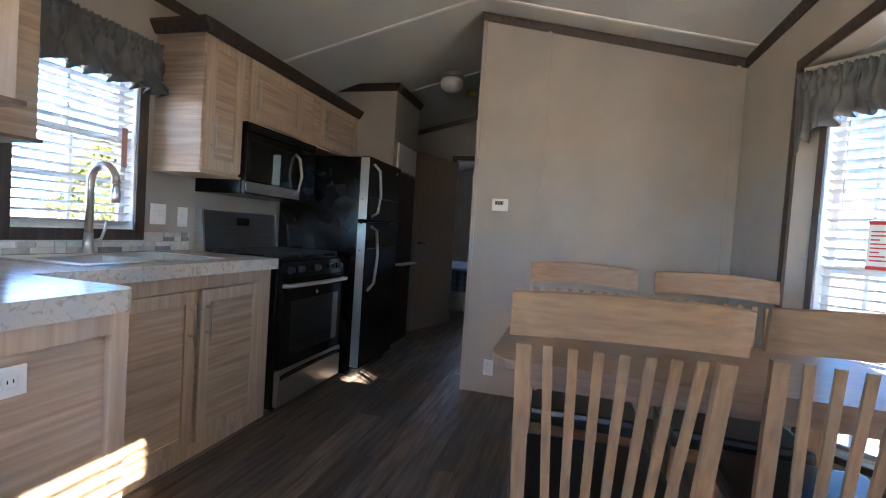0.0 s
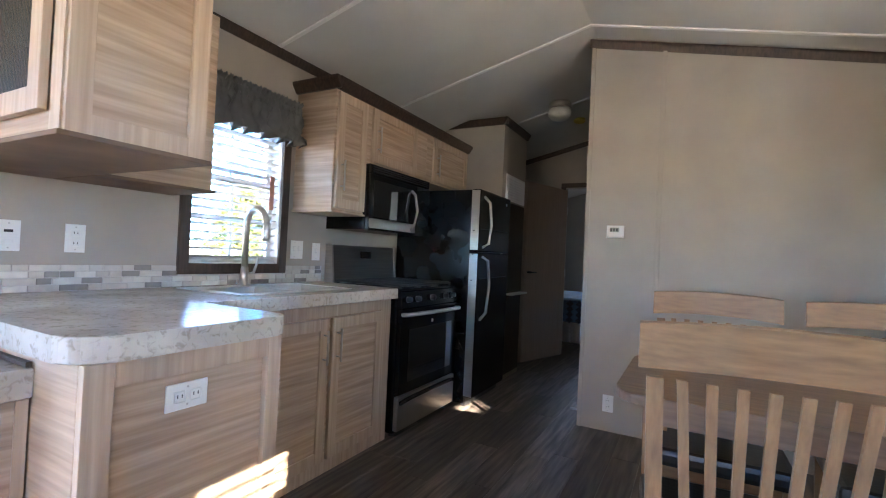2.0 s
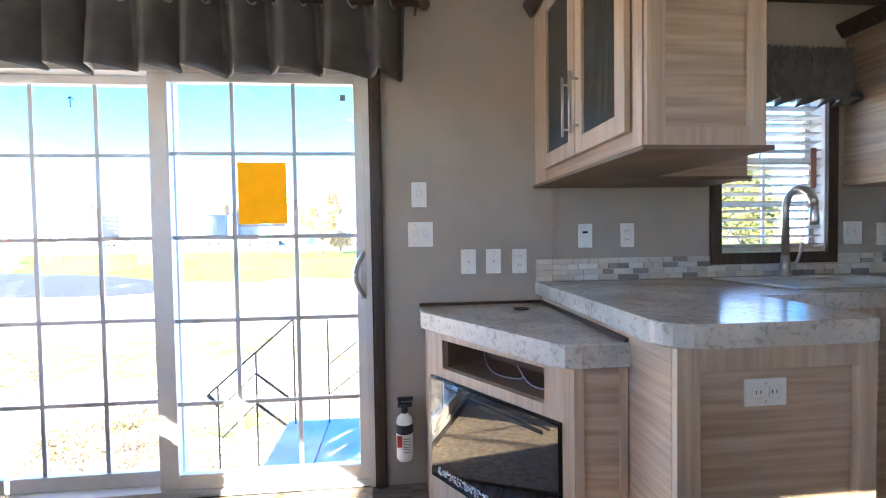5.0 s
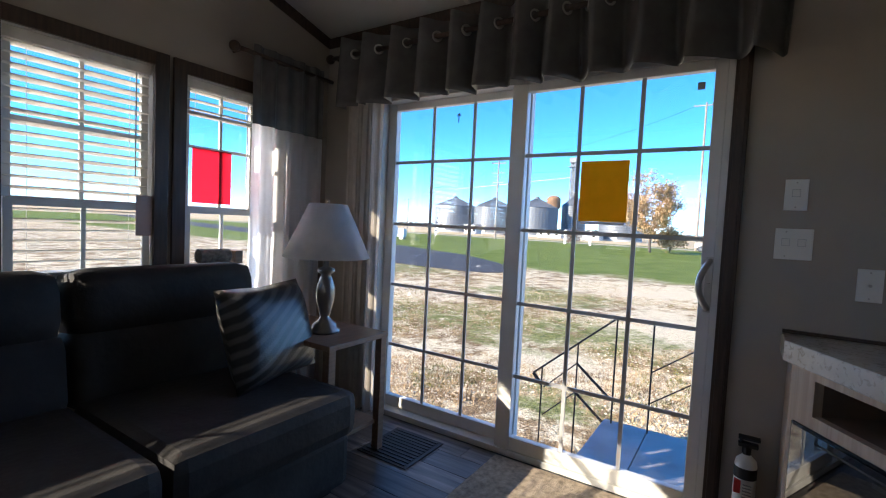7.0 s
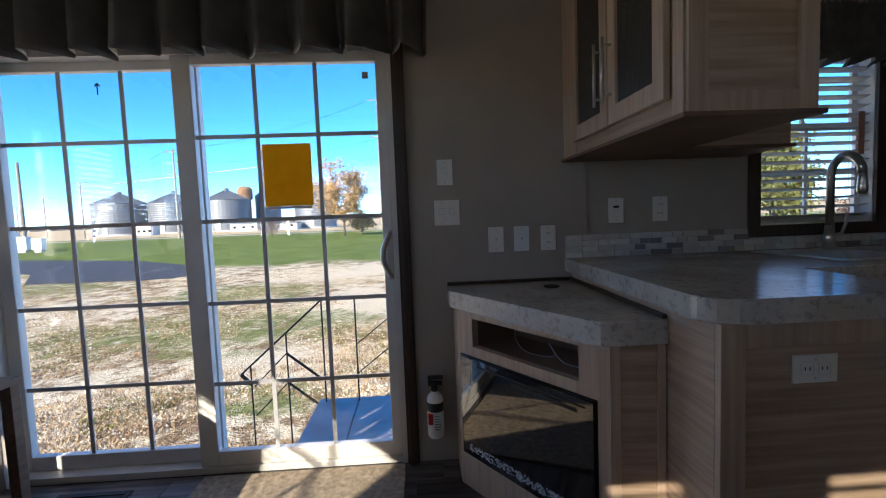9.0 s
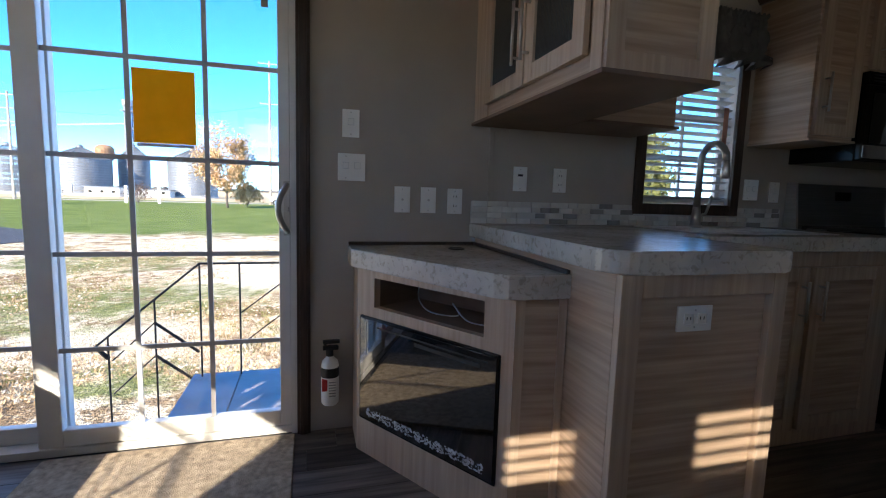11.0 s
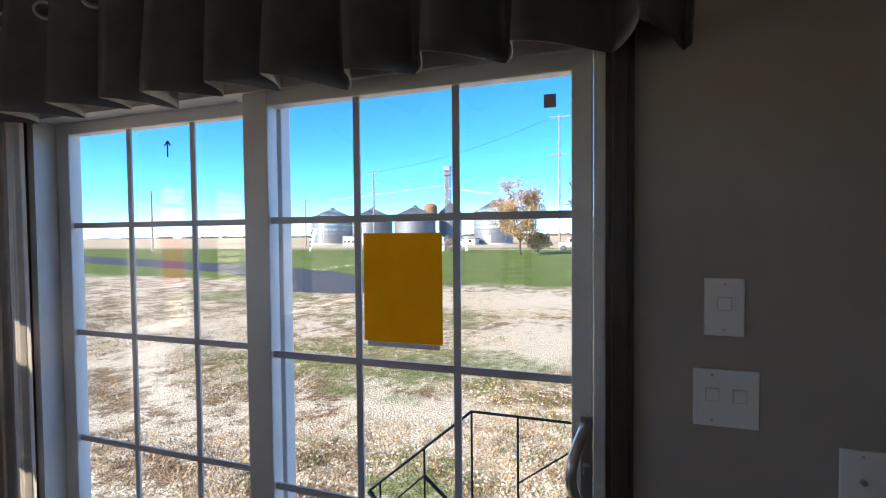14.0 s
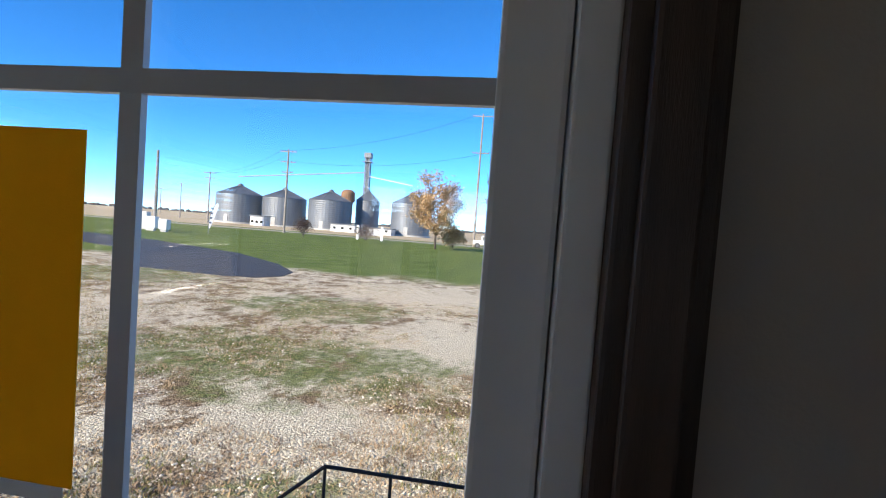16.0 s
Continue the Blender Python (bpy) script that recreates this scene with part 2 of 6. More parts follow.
def marble():
    """Pale laminate with blotched brown-grey veins."""
    m = mat("marbled_laminate", (0.60, 0.56, 0.50), 0.22, vary=0.1, scale=5, spec=0.5)
    nt, b = m.node_tree, m.node_tree.nodes["Principled BSDF"]
    ramp = next(n for n in nt.nodes if n.type == "VALTORGB")
    ramp.color_ramp.elements[0].color, ramp.color_ramp.elements[1].color = (0.42, 0.385, 0.34, 1), (0.68, 0.645, 0.585, 1)
    tc = next(n for n in nt.nodes if n.type == "TEX_COORD")
    n = nt.nodes.new("ShaderNodeTexNoise")
    n.inputs["Scale"].default_value, n.inputs["Detail"].default_value, n.inputs["Distortion"].default_value = 46, 14, 0.9
    nt.links.new(tc.outputs["Object"], n.inputs["Vector"])
    r2 = nt.nodes.new("ShaderNodeValToRGB")
    r2.color_ramp.elements[0].position, r2.color_ramp.elements[1].position = 0.34, 0.47
    r2.color_ramp.elements[0].color, r2.color_ramp.elements[1].color = (0.36, 0.31, 0.25, 1), (1, 1, 1, 1)
    mx = nt.nodes.new("ShaderNodeMix")
    mx.data_type, mx.blend_type = "RGBA", "MULTIPLY"
    mx.inputs["Factor"].default_value = 0.45
    nt.links.new(n.outputs[0], r2.inputs[0])
    nt.links.new(ramp.outputs[0], mx.inputs["A"])
    nt.links.new(r2.outputs[0], mx.inputs["B"])
    nt.links.new(mx.outputs["Result"], b.inputs["Base Color"])
    return m


def ground_mat():
    """Dry trampled grass, pale gravel and green patches, turning to lawn and then stubble further out."""
    m = bpy.data.materials.new("open_ground")
    m.use_nodes = True
    nt, b = m.node_tree, m.node_tree.nodes["Principled BSDF"]
    b.inputs["Roughness"].default_value = 0.95
    b.inputs["Specular IOR Level"].default_value = 0.1
    tc = nt.nodes.new("ShaderNodeTexCoord")

    def noise_ramp(scale, lo, hi, c0, c1, detail=6, rough=0.5):
        n = nt.nodes.new("ShaderNodeTexNoise")
        n.inputs["Scale"].default_value, n.inputs["Detail"].default_value, n.inputs["Roughness"].default_value = scale, detail, rough
        nt.links.new(tc.outputs["Object"], n.inputs["Vector"])
        r = nt.nodes.new("ShaderNodeValToRGB")
        r.color_ramp.elements[0].position, r.color_ramp.elements[1].position = lo, hi
        r.color_ramp.elements[0].color, r.color_ramp.elements[1].color = (*c0, 1), (*c1, 1)
        nt.links.new(n.outputs[0], r.inputs[0])
        return r.outputs[0]

    def blend(f, a, c):
        mx = nt.nodes.new("ShaderNodeMix")
        mx.data_type = "RGBA"
        nt.links.new(f, mx.inputs["Factor"])
        nt.links.new(a, mx.inputs["A"])
        nt.links.new(c, mx.inputs["B"])
        return mx.outputs["Result"]

    gravel = noise_ramp(26, 0.36, 0.62, (0.50, 0.39, 0.25), (0.90, 0.79, 0.56), 6, 0.7)
    dry = noise_ramp(14, 0.38, 0.62, (0.115, 0.07, 0.04), (0.42, 0.29, 0.155), 8, 0.78)
    green = noise_ramp(12, 0.38, 0.64, (0.06, 0.085, 0.018), (0.30, 0.32, 0.10), 8, 0.78)
    f1 = noise_ramp(1.7, 0.46, 0.52, (0, 0, 0), (1, 1, 1), 15, 0.8)
    wav = nt.nodes.new("ShaderNodeTexNoise")
    wav.inputs["Scale"].default_value, wav.inputs["Detail"].default_value, wav.inputs["Roughness"].default_value = 1.1, 15, 0.72
    nt.links.new(tc.outputs["Object"], wav.inputs["Vector"])

    def spots(places):
        """Where the ground wears a patch: soft ragged ovals (x, y, half width, half length)."""
        total = None
        for cx, cy, rx, ry in places:
            mp = nt.nodes.new("ShaderNodeMapping")
            mp.vector_type = "POINT"
            mp.inputs["Location"].default_value = (-cx / rx, -cy / ry, 0)
            mp.inputs["Scale"].default_value = (1 / rx, 1 / ry, 0)
            ln = nt.nodes.new("ShaderNodeVectorMath")
            ln.operation = "LENGTH"
            nt.links.new(tc.outputs["Object"], mp.inputs[0])
            nt.links.new(mp.outputs[0], ln.inputs[0])
            ad = nt.nodes.new("ShaderNodeMath")
            ad.operation, ad.inputs[1].default_value = "MULTIPLY_ADD", 3.2
            nt.links.new(wav.outputs[0], ad.inputs[0])
            nt.links.new(ln.outputs["Value"], ad.inputs[2])
            mr = nt.nodes.new("ShaderNodeMapRange")
            mr.inputs["From Min"].default_value, mr.inputs["From Max"].default_value = 2.75, 2.35
            nt.links.new(ad.outputs[0], mr.inputs[0])
            if total is None:
                total = mr.outputs[0]
            else:
                mx = nt.nodes.new("ShaderNodeMath")
                mx.operation = "MAXIMUM"
                nt.links.new(total, mx.inputs[0])
                nt.links.new(mr.outputs[0], mx.inputs[1])
                total = mx.outputs[0]
        return total

    white = spots(((-17.3, -3, 2.6, 3.4), (-11, -1.6, 2.4, 1.5), (-6.4, -2.1, 1.0, 1.3), (-5.8, -0.5, 1.3, 1.0), (-10, -9.5, 2.8, 2.4), (-13, 4, 4, 2.5), (-8, 3.5, 2, 1.5)))
    weeds = spots(((-8.8, -4.4, 1.6, 3.4), (-8.8, -2.4, 0.8, 1.2), (-13.2, -5.2, 1.5, 2.2), (-5.2, -1.9, 0.5, 0.7), (-14, 0.5, 1.8, 1.2), (-16, -13, 2, 3)))
    ragged = nt.nodes.new("ShaderNodeMath")
    ragged.operation = "MULTIPLY"
    nt.links.new(weeds, ragged.inputs[0])
    nt.links.new(noise_ramp(3.2, 0.40, 0.52, (0, 0, 0), (0.9, 0.9, 0.9), 15, 0.82), ragged.inputs[1])
    pale = nt.nodes.new("ShaderNodeMath")
    pale.operation = "MULTIPLY"
    nt.links.new(white, pale.inputs[0])
    nt.links.new(noise_ramp(2.4, 0.36, 0.46, (0.1, 0.1, 0.1), (1, 1, 1), 15, 0.82), pale.inputs[1])
    near = blend(ragged.outputs[0], blend(pale.outputs[0], blend(f1, dry, gravel), gravel), green)
    lawn = noise_ramp(0.8, 0.3, 0.7, (0.11, 0.15, 0.03), (0.19, 0.235, 0.06), 8)
    stubble = noise_ramp(0.12, 0.3, 0.7, (0.50, 0.38, 0.22), (0.66, 0.52, 0.33), 6)
    sep = nt.nodes.new("ShaderNodeSeparateXYZ")
    nt.links.new(tc.outputs["Object"], sep.inputs[0])
    wob = nt.nodes.new("ShaderNodeTexNoise")
    wob.inputs["Scale"].default_value, wob.inputs["Detail"].default_value = 0.5, 6
    nt.links.new(tc.outputs["Object"], wob.inputs["Vector"])

    def edge(at, soft):
        ma = nt.nodes.new("ShaderNodeMath")
        ma.operation, ma.inputs[1].default_value = "MULTIPLY_ADD", 5.0
        nt.links.new(wob.outputs[0], ma.inputs[0])
        nt.links.new(sep.outputs[0], ma.inputs[2])
        mr = nt.nodes.new("ShaderNodeMapRange")
        mr.inputs["From Min"].default_value, mr.inputs["From Max"].default_value = at + 2.5, at + 2.5 - soft
        nt.links.new(ma.outputs[0], mr.inputs[0])
        return mr.outputs[0]

    col = blend(edge(-20.5, 2.0), near, lawn)
    col = blend(edge(-82, 2.0), col, stubble)
    nt.links.new(col, b.inputs["Base Color"])
    nb = nt.nodes.new("ShaderNodeTexNoise")
    nb.inputs["Scale"].default_value, nb.inputs["Detail"].default_value = 34, 6
    nt.links.new(tc.outputs["Object"], nb.inputs["Vector"])
    bp = nt.nodes.new("ShaderNodeBump")
    bp.inputs["Strength"].default_value, bp.inputs["Distance"].default_value = 0.9, 0.05
    nt.links.new(nb.outputs[0], bp.inputs["Height"])
    nt.links.new(bp.outputs[0], b.inputs["Normal"])
    return m


MARBLE = marble()
GROUND = ground_mat()

# ---------- building helpers ----------
ORIGIN = {}


def thing(name, at, label, category, group="", kind=""):
    e = tagged(new(name), label, category, group, kind)
    e.location = at
    e.empty_display_size = 0.1
    ORIGIN[e.name] = Vector(at)
    return e


def part(name, bm, material, parent=None, label="", smooth=False):
    """One mesh object from bm (world metres) under a thing or a part."""
    me = bpy.data.meshes.new(name)
    o = ORIGIN[parent.name] if parent else Vector()
    if o.length:
        bmesh.ops.translate(bm, verts=bm.verts, vec=-o)
    bm.normal_update()
    bm.to_mesh(me)
    bm.free()
    for m in material if isinstance(material, (list, tuple)) else (material,):
        me.materials.append(m)
    if smooth:
        me.shade_smooth()
    ob = new(name, me)
    ob.parent = parent
    ORIGIN[ob.name] = o
    if label:
        ob["label"] = label
    return ob


def solid(name, bm, material, label, category, group="", kind="", smooth=False):
    """A thing that is one mesh."""
    return tagged(part(name, bm, material, None, "", smooth), label, category, group, kind)


def structure(name, bm, material, label="", category=""):
    return tagged(part(name, bm, material), label, category, "", "structure")


def box(bm, x0, x1, y0, y1, z0, z1, bevel=0.0, rot=None):
    r = bmesh.ops.create_cube(bm, size=1)
    vs = r["verts"]
    c = Vector(((x0 + x1) / 2, (y0 + y1) / 2, (z0 + z1) / 2))
    m = Matrix.Translation(c) @ (rot or Matrix()) @ Matrix.Diagonal((abs(x1 - x0), abs(y1 - y0), abs(z1 - z0), 1))
    bmesh.ops.transform(bm, matrix=m, verts=vs)
    if bevel:
        es = list({e for v in vs for e in v.link_edges})
        bmesh.ops.bevel(bm, geom=es, offset=bevel, segments=2, profile=0.6, affect="EDGES")
    return bm


def B(*a, **k):
    return box(bmesh.new(), *a, **k)


def tube(bm, p, q, r, r2=None, seg=10):
    p, q = Vector(p), Vector(q)
    d = q - p
    m = Matrix.Translation((p + q) / 2) @ d.to_track_quat("Z", "Y").to_matrix().to_4x4()
    bmesh.ops.create_cone(bm, cap_ends=True, segments=seg, radius1=r, radius2=r if r2 is None else r2, depth=d.length, matrix=m)
    return bm


def lathe(bm, profile, at, seg=24):
    """Turn (radius, height) pairs round the upright through at."""
    rings = []
    for r, z in profile:
        rings.append([bm.verts.new((at[0] + r * math.cos(a), at[1] + r * math.sin(a), at[2] + z)) for a in (2 * math.pi * i / seg for i in range(seg))])
    for a, b in zip(rings, rings[1:]):
        for i in range(seg):
            bm.faces.new((a[i], a[(i + 1) % seg], b[(i + 1) % seg], b[i]))
    bm.faces.new(rings[0][::-1])
    bm.faces.new(rings[-1])
    return bm


def prism(bm, pts, z0, z1, bevel=0.0):
    """An upright prism on the outline pts (counter-clockwise)."""
    lo = [bm.verts.new((x, y, z0)) for x, y in pts]
    hi = [bm.verts.new((x, y, z1)) for x, y in pts]
    n = len(pts)
    bm.faces.new(lo[::-1])
    bm.faces.new(hi)
    for i in range(n):
        bm.faces.new((lo[i], lo[(i + 1) % n], hi[(i + 1) % n], hi[i]))
    if bevel:
        es = [e for e in bm.edges if all(v in hi for v in e.verts) or all(v in lo for v in e.verts)]
        bmesh.ops.bevel(bm, geom=es, offset=bevel, segments=3, profile=0.6, affect="EDGES")
    return bm


def pipe(bm, pts, r, seg=8):
    """A round bar through pts."""
    rings = []
    n = len(pts)
    for i in range(n):
        p = Vector(pts[i])
        d = (Vector(pts[min(i + 1, n - 1)]) - Vector(pts[max(i - 1, 0)])).normalized()
        q = d.to_track_quat("Z", "Y")
        rings.append([bm.verts.new(p + q @ Vector((r * math.cos(a), r * math.sin(a), 0))) for a in (2 * math.pi * k / seg for k in range(seg))])
    for a, b in zip(rings, rings[1:]):
        j0 = min(range(seg), key=lambda j: (b[j].co - a[0].co).length)
        for i in range(seg):
            bm.faces.new((a[i], a[(i + 1) % seg], b[(i + 1 + j0) % seg], b[(i + j0) % seg]))
    bm.faces.new(rings[0][::-1])
    bm.faces.new(rings[-1])
    return bm


def cloth(bm, path, top, rows, depth, waves, hem=0.0, seed=0, gather=0.0, fold=None):
    """Hanging cloth along path ((x, y) start, end), with folds that grow towards the hem; rows are heights below top."""
    (x0, y0), (x1, y1) = path
    d = Vector((x1 - x0, y1 - y0, 0))
    L = d.length
    u = d / L
    nrm = Vector((u.y, -u.x, 0))
    n = int(waves * 12)
    rnd = random.Random(seed)
    ph = [rnd.uniform(-0.9, 0.9) for _ in range(n + 1)]
    grid = []
    for k, dz in enumerate(rows):
        g = k / (len(rows) - 1)
        line = []
        for i in range(n + 1):
            s = i / n
            w = math.sin(2 * math.pi * waves * s + 0.8 * ph[i * 7 % n // 12])
            w = math.copysign(abs(w) ** 0.7, w)
            amp = depth * (0.45 + 0.55 * g) * (0.8 + 0.3 * ph[(i // 12) * 5 % n])
            z = top - dz - (hem * (0.5 + 0.5 * w) + 0.15 * hem * ph[(i // 12) % n] if k == len(rows) - 1 else 0)
            if gather:
                z += gather * math.sin(40 * s * waves / 6 + k * 2.1) * (0.3 if k else 1)
            p = Vector((x0, y0, 0)) + u * (L * s) + nrm * (amp * w)
            line.append(bm.verts.new((p.x, p.y, z)))
        grid.append(line)
    for a, b in zip(grid, grid[1:]):
        for i in range(n):
            bm.faces.new((a[i], a[i + 1], b[i + 1], b[i]))
    return bm


def thick(ob, t):
    md = ob.modifiers.new("thickness", "SOLIDIFY")
    md.thickness = t
    return ob


def wall_piece(name, axis, at, t, a0, a1, z0, z1, holes, material, label):
    """A wall along y (axis 'x', its inner face at x=at) or along x; holes (a0, a1, z0, z1) go through. t: signed thickness away from the room."""
    bm = bmesh.new()
    cuts = sorted({a0, a1, *(h[0] for h in holes), *(h[1] for h in holes)})
    for p, q in zip(cuts, cuts[1:]):
        m = (p + q) / 2
        zs = [z0]
        for h in sorted((h for h in holes if h[0] < m < h[1]), key=lambda h: h[2]):
            zs += [h[2], h[3]]
        zs.append(z1)
        for lo, hi in zip(zs[::2], zs[1::2]):
            if hi - lo > 1e-4:
                lohi = sorted((at, at + t))
                if axis == "x":
                    box(bm, lohi[0], lohi[1], p, q, lo, hi)
                else:
                    box(bm, p, q, lohi[0], lohi[1], lo, hi)
    bmesh.ops.remove_doubles(bm, verts=bm.verts, dist=1e-5)
    return structure(name, bm, material, label, "wall")


W, E_, S, N = -2.26, 0.95, -2.60, 5.60
RIDGE_X, RIDGE_Z, EAVE, EAVE_E = -0.70, 2.72, 2.325, 2.33
PART_Y, PART_X = 3.27, -0.722


def ceil_z(x):
    if x < RIDGE_X:
        return RIDGE_Z - (RIDGE_Z - EAVE) * (RIDGE_X - x) / (RIDGE_X - W)
    return RIDGE_Z - (RIDGE_Z - EAVE_E) * (x - RIDGE_X) / (E_ - RIDGE_X)


# ---------- shell ----------
structure("subfloor", B(W - 0.12, E_ + 0.5, S - 0.12, 9.0, -0.16, -0.008), BLACKM, "dark base under the plank floor", "floor")
wall_piece("wall_west", "x", W, -0.12, S, 9.0, 0, EAVE, [(-2.16, -0.335, 0.0, 1.92), (1.34, 1.935, 1.028, 1.97)], WALL, "greige vinyl wall with the patio door and sink window")
wall_piece("wall_south", "y", S, -0.07, W - 0.12, E_ + 0.12, 0, RIDGE_Z + 0.02, [(-1.77, -1.335, 0.51, 1.85), (-1.21, -0.66, 0.51, 1.85), (-0.60, -0.21, 0.51, 1.85), (-0.11, 0.945, 0.51, 1.85)], WALL, "greige end wall behind the sofa with a row of windows")
BAY0, BAY1, BAY_Z, BAY_D = 0.33, 2.50, 2.0, 0.38
wall_piece("wall_east", "x", E_, 0.12, S, 9.0, 0, EAVE_E, [(BAY0, BAY1, 0, BAY_Z), (-0.94, -0.38, 0.97, 1.81), (-1.58, -1.20, 0.97, 1.81)], WALL, "greige side wall with the bay opening")
bm = bmesh.new()
for xa, xb in ((W - 0.12, RIDGE_X), (RIDGE_X, E_ + 0.12)):
    za, zb = ceil_z(xa), ceil_z(xb)
    v = [bm.verts.new(p) for p in ((xa, S - 0.12, za), (xb, S - 0.12, zb), (xb, 9.0, zb), (xa, 9.0, za))]
    w2 = [bm.verts.new(p.co + Vector((0, 0, 0.1))) for p in v]
    bm.faces.new(v[::-1]); bm.faces.new(w2)
    for i in range(4):
        bm.faces.new((v[i], v[(i + 1) % 4], w2[(i + 1) % 4], w2[i]))
structure("ceiling", bm, CEIL, "white vaulted ceiling panels", "ceiling")
# strips over the joints between ceiling panels
for y in (-1.55, 0.62, 1.84, 3.06, 4.28):
    bm = bmesh.new()
    for xa, xb in ((W, RIDGE_X), (RIDGE_X, E_)):
        za, zb = ceil_z(xa), ceil_z(xb)
        v = [bm.verts.new(p) for p in ((xa, y - 0.012, za - 0.010), (xb, y - 0.012, zb - 0.010), (xb, y + 0.012, zb - 0.010), (xa, y + 0.012, za - 0.010))]
        w2 = [bm.verts.new(p.co + Vector((0, 0, 0.02))) for p in v]
        bm.faces.new(v[::-1]); bm.faces.new(w2)
        for i in range(4):
            bm.faces.new((v[i], v[(i + 1) % 4], w2[(i + 1) % 4], w2[i]))
    structure("ceiling_strip", bm, SEAM, "white strip over a ceiling joint", "trim")
# partition beside the hall and the back wall with the bedroom doorway
wall_piece("wall_partition", "y", PART_Y, 0.09, PART_X, E_, 0, RIDGE_Z, [], WALL, "greige partition behind the dining table")
wall_piece("wall_hall", "x", PART_X, 0.09, PART_Y + 0.09, N, 0, RIDGE_Z, [], WALL, "greige hall wall")
wall_piece("wall_north", "y", N, 0.09, W, PART_X + 0.09, 0, RIDGE_Z, [(-1.44, -0.74, 0, 2.03)], WALL, "greige wall with the bedroom doorway")
wall_piece("wall_bedroom", "y", 8.8, 0.1, W, E_, 0, RIDGE_Z, [(-1.75, -1.2, 1.0, 1.8)], WALL, "bedroom end wall")


def crown(name, p, q, inward, h=0.055, d=0.022):
    """A dark moulding from p to q along the wall's top, standing out towards inward."""
    p, q, n = Vector(p), Vector(q), Vector(inward)
    bm = bmesh.new()
    prof = ((0, 0), (0.3, 0), (0.55, 0.25), (1.0, 0.75), (1.0, 1.0), (0, 1.0))
    ra, rb = ([bm.verts.new(e + n * (d * a) + Vector((0, 0, (b - 1) * h))) for a, b in prof] for e in (p, q))
    k = len(prof)
    for i in range(k):
        bm.faces.new((ra[i], ra[(i + 1) % k], rb[(i + 1) % k], rb[i]))
    bm.faces.new(ra[::-1]); bm.faces.new(rb)
    bmesh.ops.recalc_face_normals(bm, faces=bm.faces)
    return structure(name, bm, TRIM, "dark brown crown moulding", "trim")


cz = lambda x: ceil_z(x) - 0.003
crown("trim_west", (W, S, cz(W)), (W, N, cz(W)), (1, 0, 0))
crown("trim_east", (E_, S, cz(E_)), (E_, PART_Y, cz(E_)), (-1, 0, 0))
crown("trim_partition", (PART_X - 0.02, PART_Y, cz(PART_X)), (E_, PART_Y, cz(E_)), (0, -1, 0))
crown("trim_partition_end", (PART_X, PART_Y - 0.02, cz(PART_X)), (PART_X, N, cz(PART_X)), (-1, 0, 0))
crown("trim_north", (W, N, cz(W)), (PART_X, N, cz(PART_X)), (0, -1, 0))
crown("trim_south_a", (W, S, cz(W)), (RIDGE_X, S, cz(RIDGE_X)), (0, 1, 0))
crown("trim_south_b", (RIDGE_X, S, cz(RIDGE_X)), (E_, S, cz(E_)), (0, 1, 0))


# ---------- faces: a plane of its own, along it, out of it and up ----------
def face(origin, along, out):
    a, o = Vector(along).normalized(), Vector(out).normalized()
    return Matrix(((a.x, o.x, 0, origin[0]), (a.y, o.y, 0, origin[1]), (0, 0, 1, origin[2]), (0, 0, 0, 1)))


def put(bm, m):
    bmesh.ops.transform(bm, matrix=m, verts=bm.verts)
    bmesh.ops.recalc_face_normals(bm, faces=bm.faces)
    return bm


def bar_handle(parent, m, a, z0, z1, upright=True, reach=0.03):
    bm = bmesh.new()
    if upright:
        tube(bm, (a, reach, z0), (a, reach, z1), 0.0055)
        for z in (z0 + 0.025, z1 - 0.025):
            tube(bm, (a, -0.001, z), (a, reach, z), 0.0045)
    return part("handle", put(bm, m), NICKEL, parent, "brushed nickel bar handle", True)


def shaker(parent, m, a0, a1, z0, z1, handle=None, rail=0.058, panel=None, t=0.02):
    """A framed door on the face m, with its recessed panel and bar handle."""
    bm = bmesh.new()
    box(bm, a0, a0 + rail, 0.001, t, z0, z1, 0.002)
    box(bm, a1 - rail, a1, 0.001, t, z0, z1, 0.002)
    box(bm, a0 + rail, a1 - rail, 0.001, t - 0.001, z0, z0 + rail, 0.002)
    box(bm, a0 + rail, a1 - rail, 0.001, t - 0.001, z1 - rail, z1, 0.002)
    d = part("door", put(bm, m), MAPLE_V, parent)
    part("panel", put(B(a0 + rail - 0.002, a1 - rail + 0.002, 0.002, t - 0.010, z0 + rail - 0.002, z1 - rail + 0.002), m), panel or MAPLE, d, "ribbed glass pane" if panel else "")
    if handle:
        mm = m @ Matrix.Translation((0, t, 0))
        bar_handle(d, mm, *handle)
    return d


def cabinet(name, x0, x1, y0, y1, z0, z1, label, bevel=0.002):
    c = thing(name, ((x0 + x1) / 2, (y0 + y1) / 2, z0), label, "cabinet")
    part("body", B(x0, x1, y0, y1, z0, z1, bevel), MAPLE, c)
    return c


def frame_rect(bm, a0, a1, z0, z1, w, o0, o1, bevel=0.003):
    """Four boards round an opening."""
    box(bm, a0 - w, a0, o0, o1, z0 - w, z1 + w, bevel)
    box(bm, a1, a1 + w, o0, o1, z0 - w, z1 + w, bevel)
    box(bm, a0, a1, o0, o1 - 0.001, z1, z1 + w, bevel)
    box(bm, a0, a1, o0, o1 - 0.001, z0 - w, z0, bevel)
    return bm



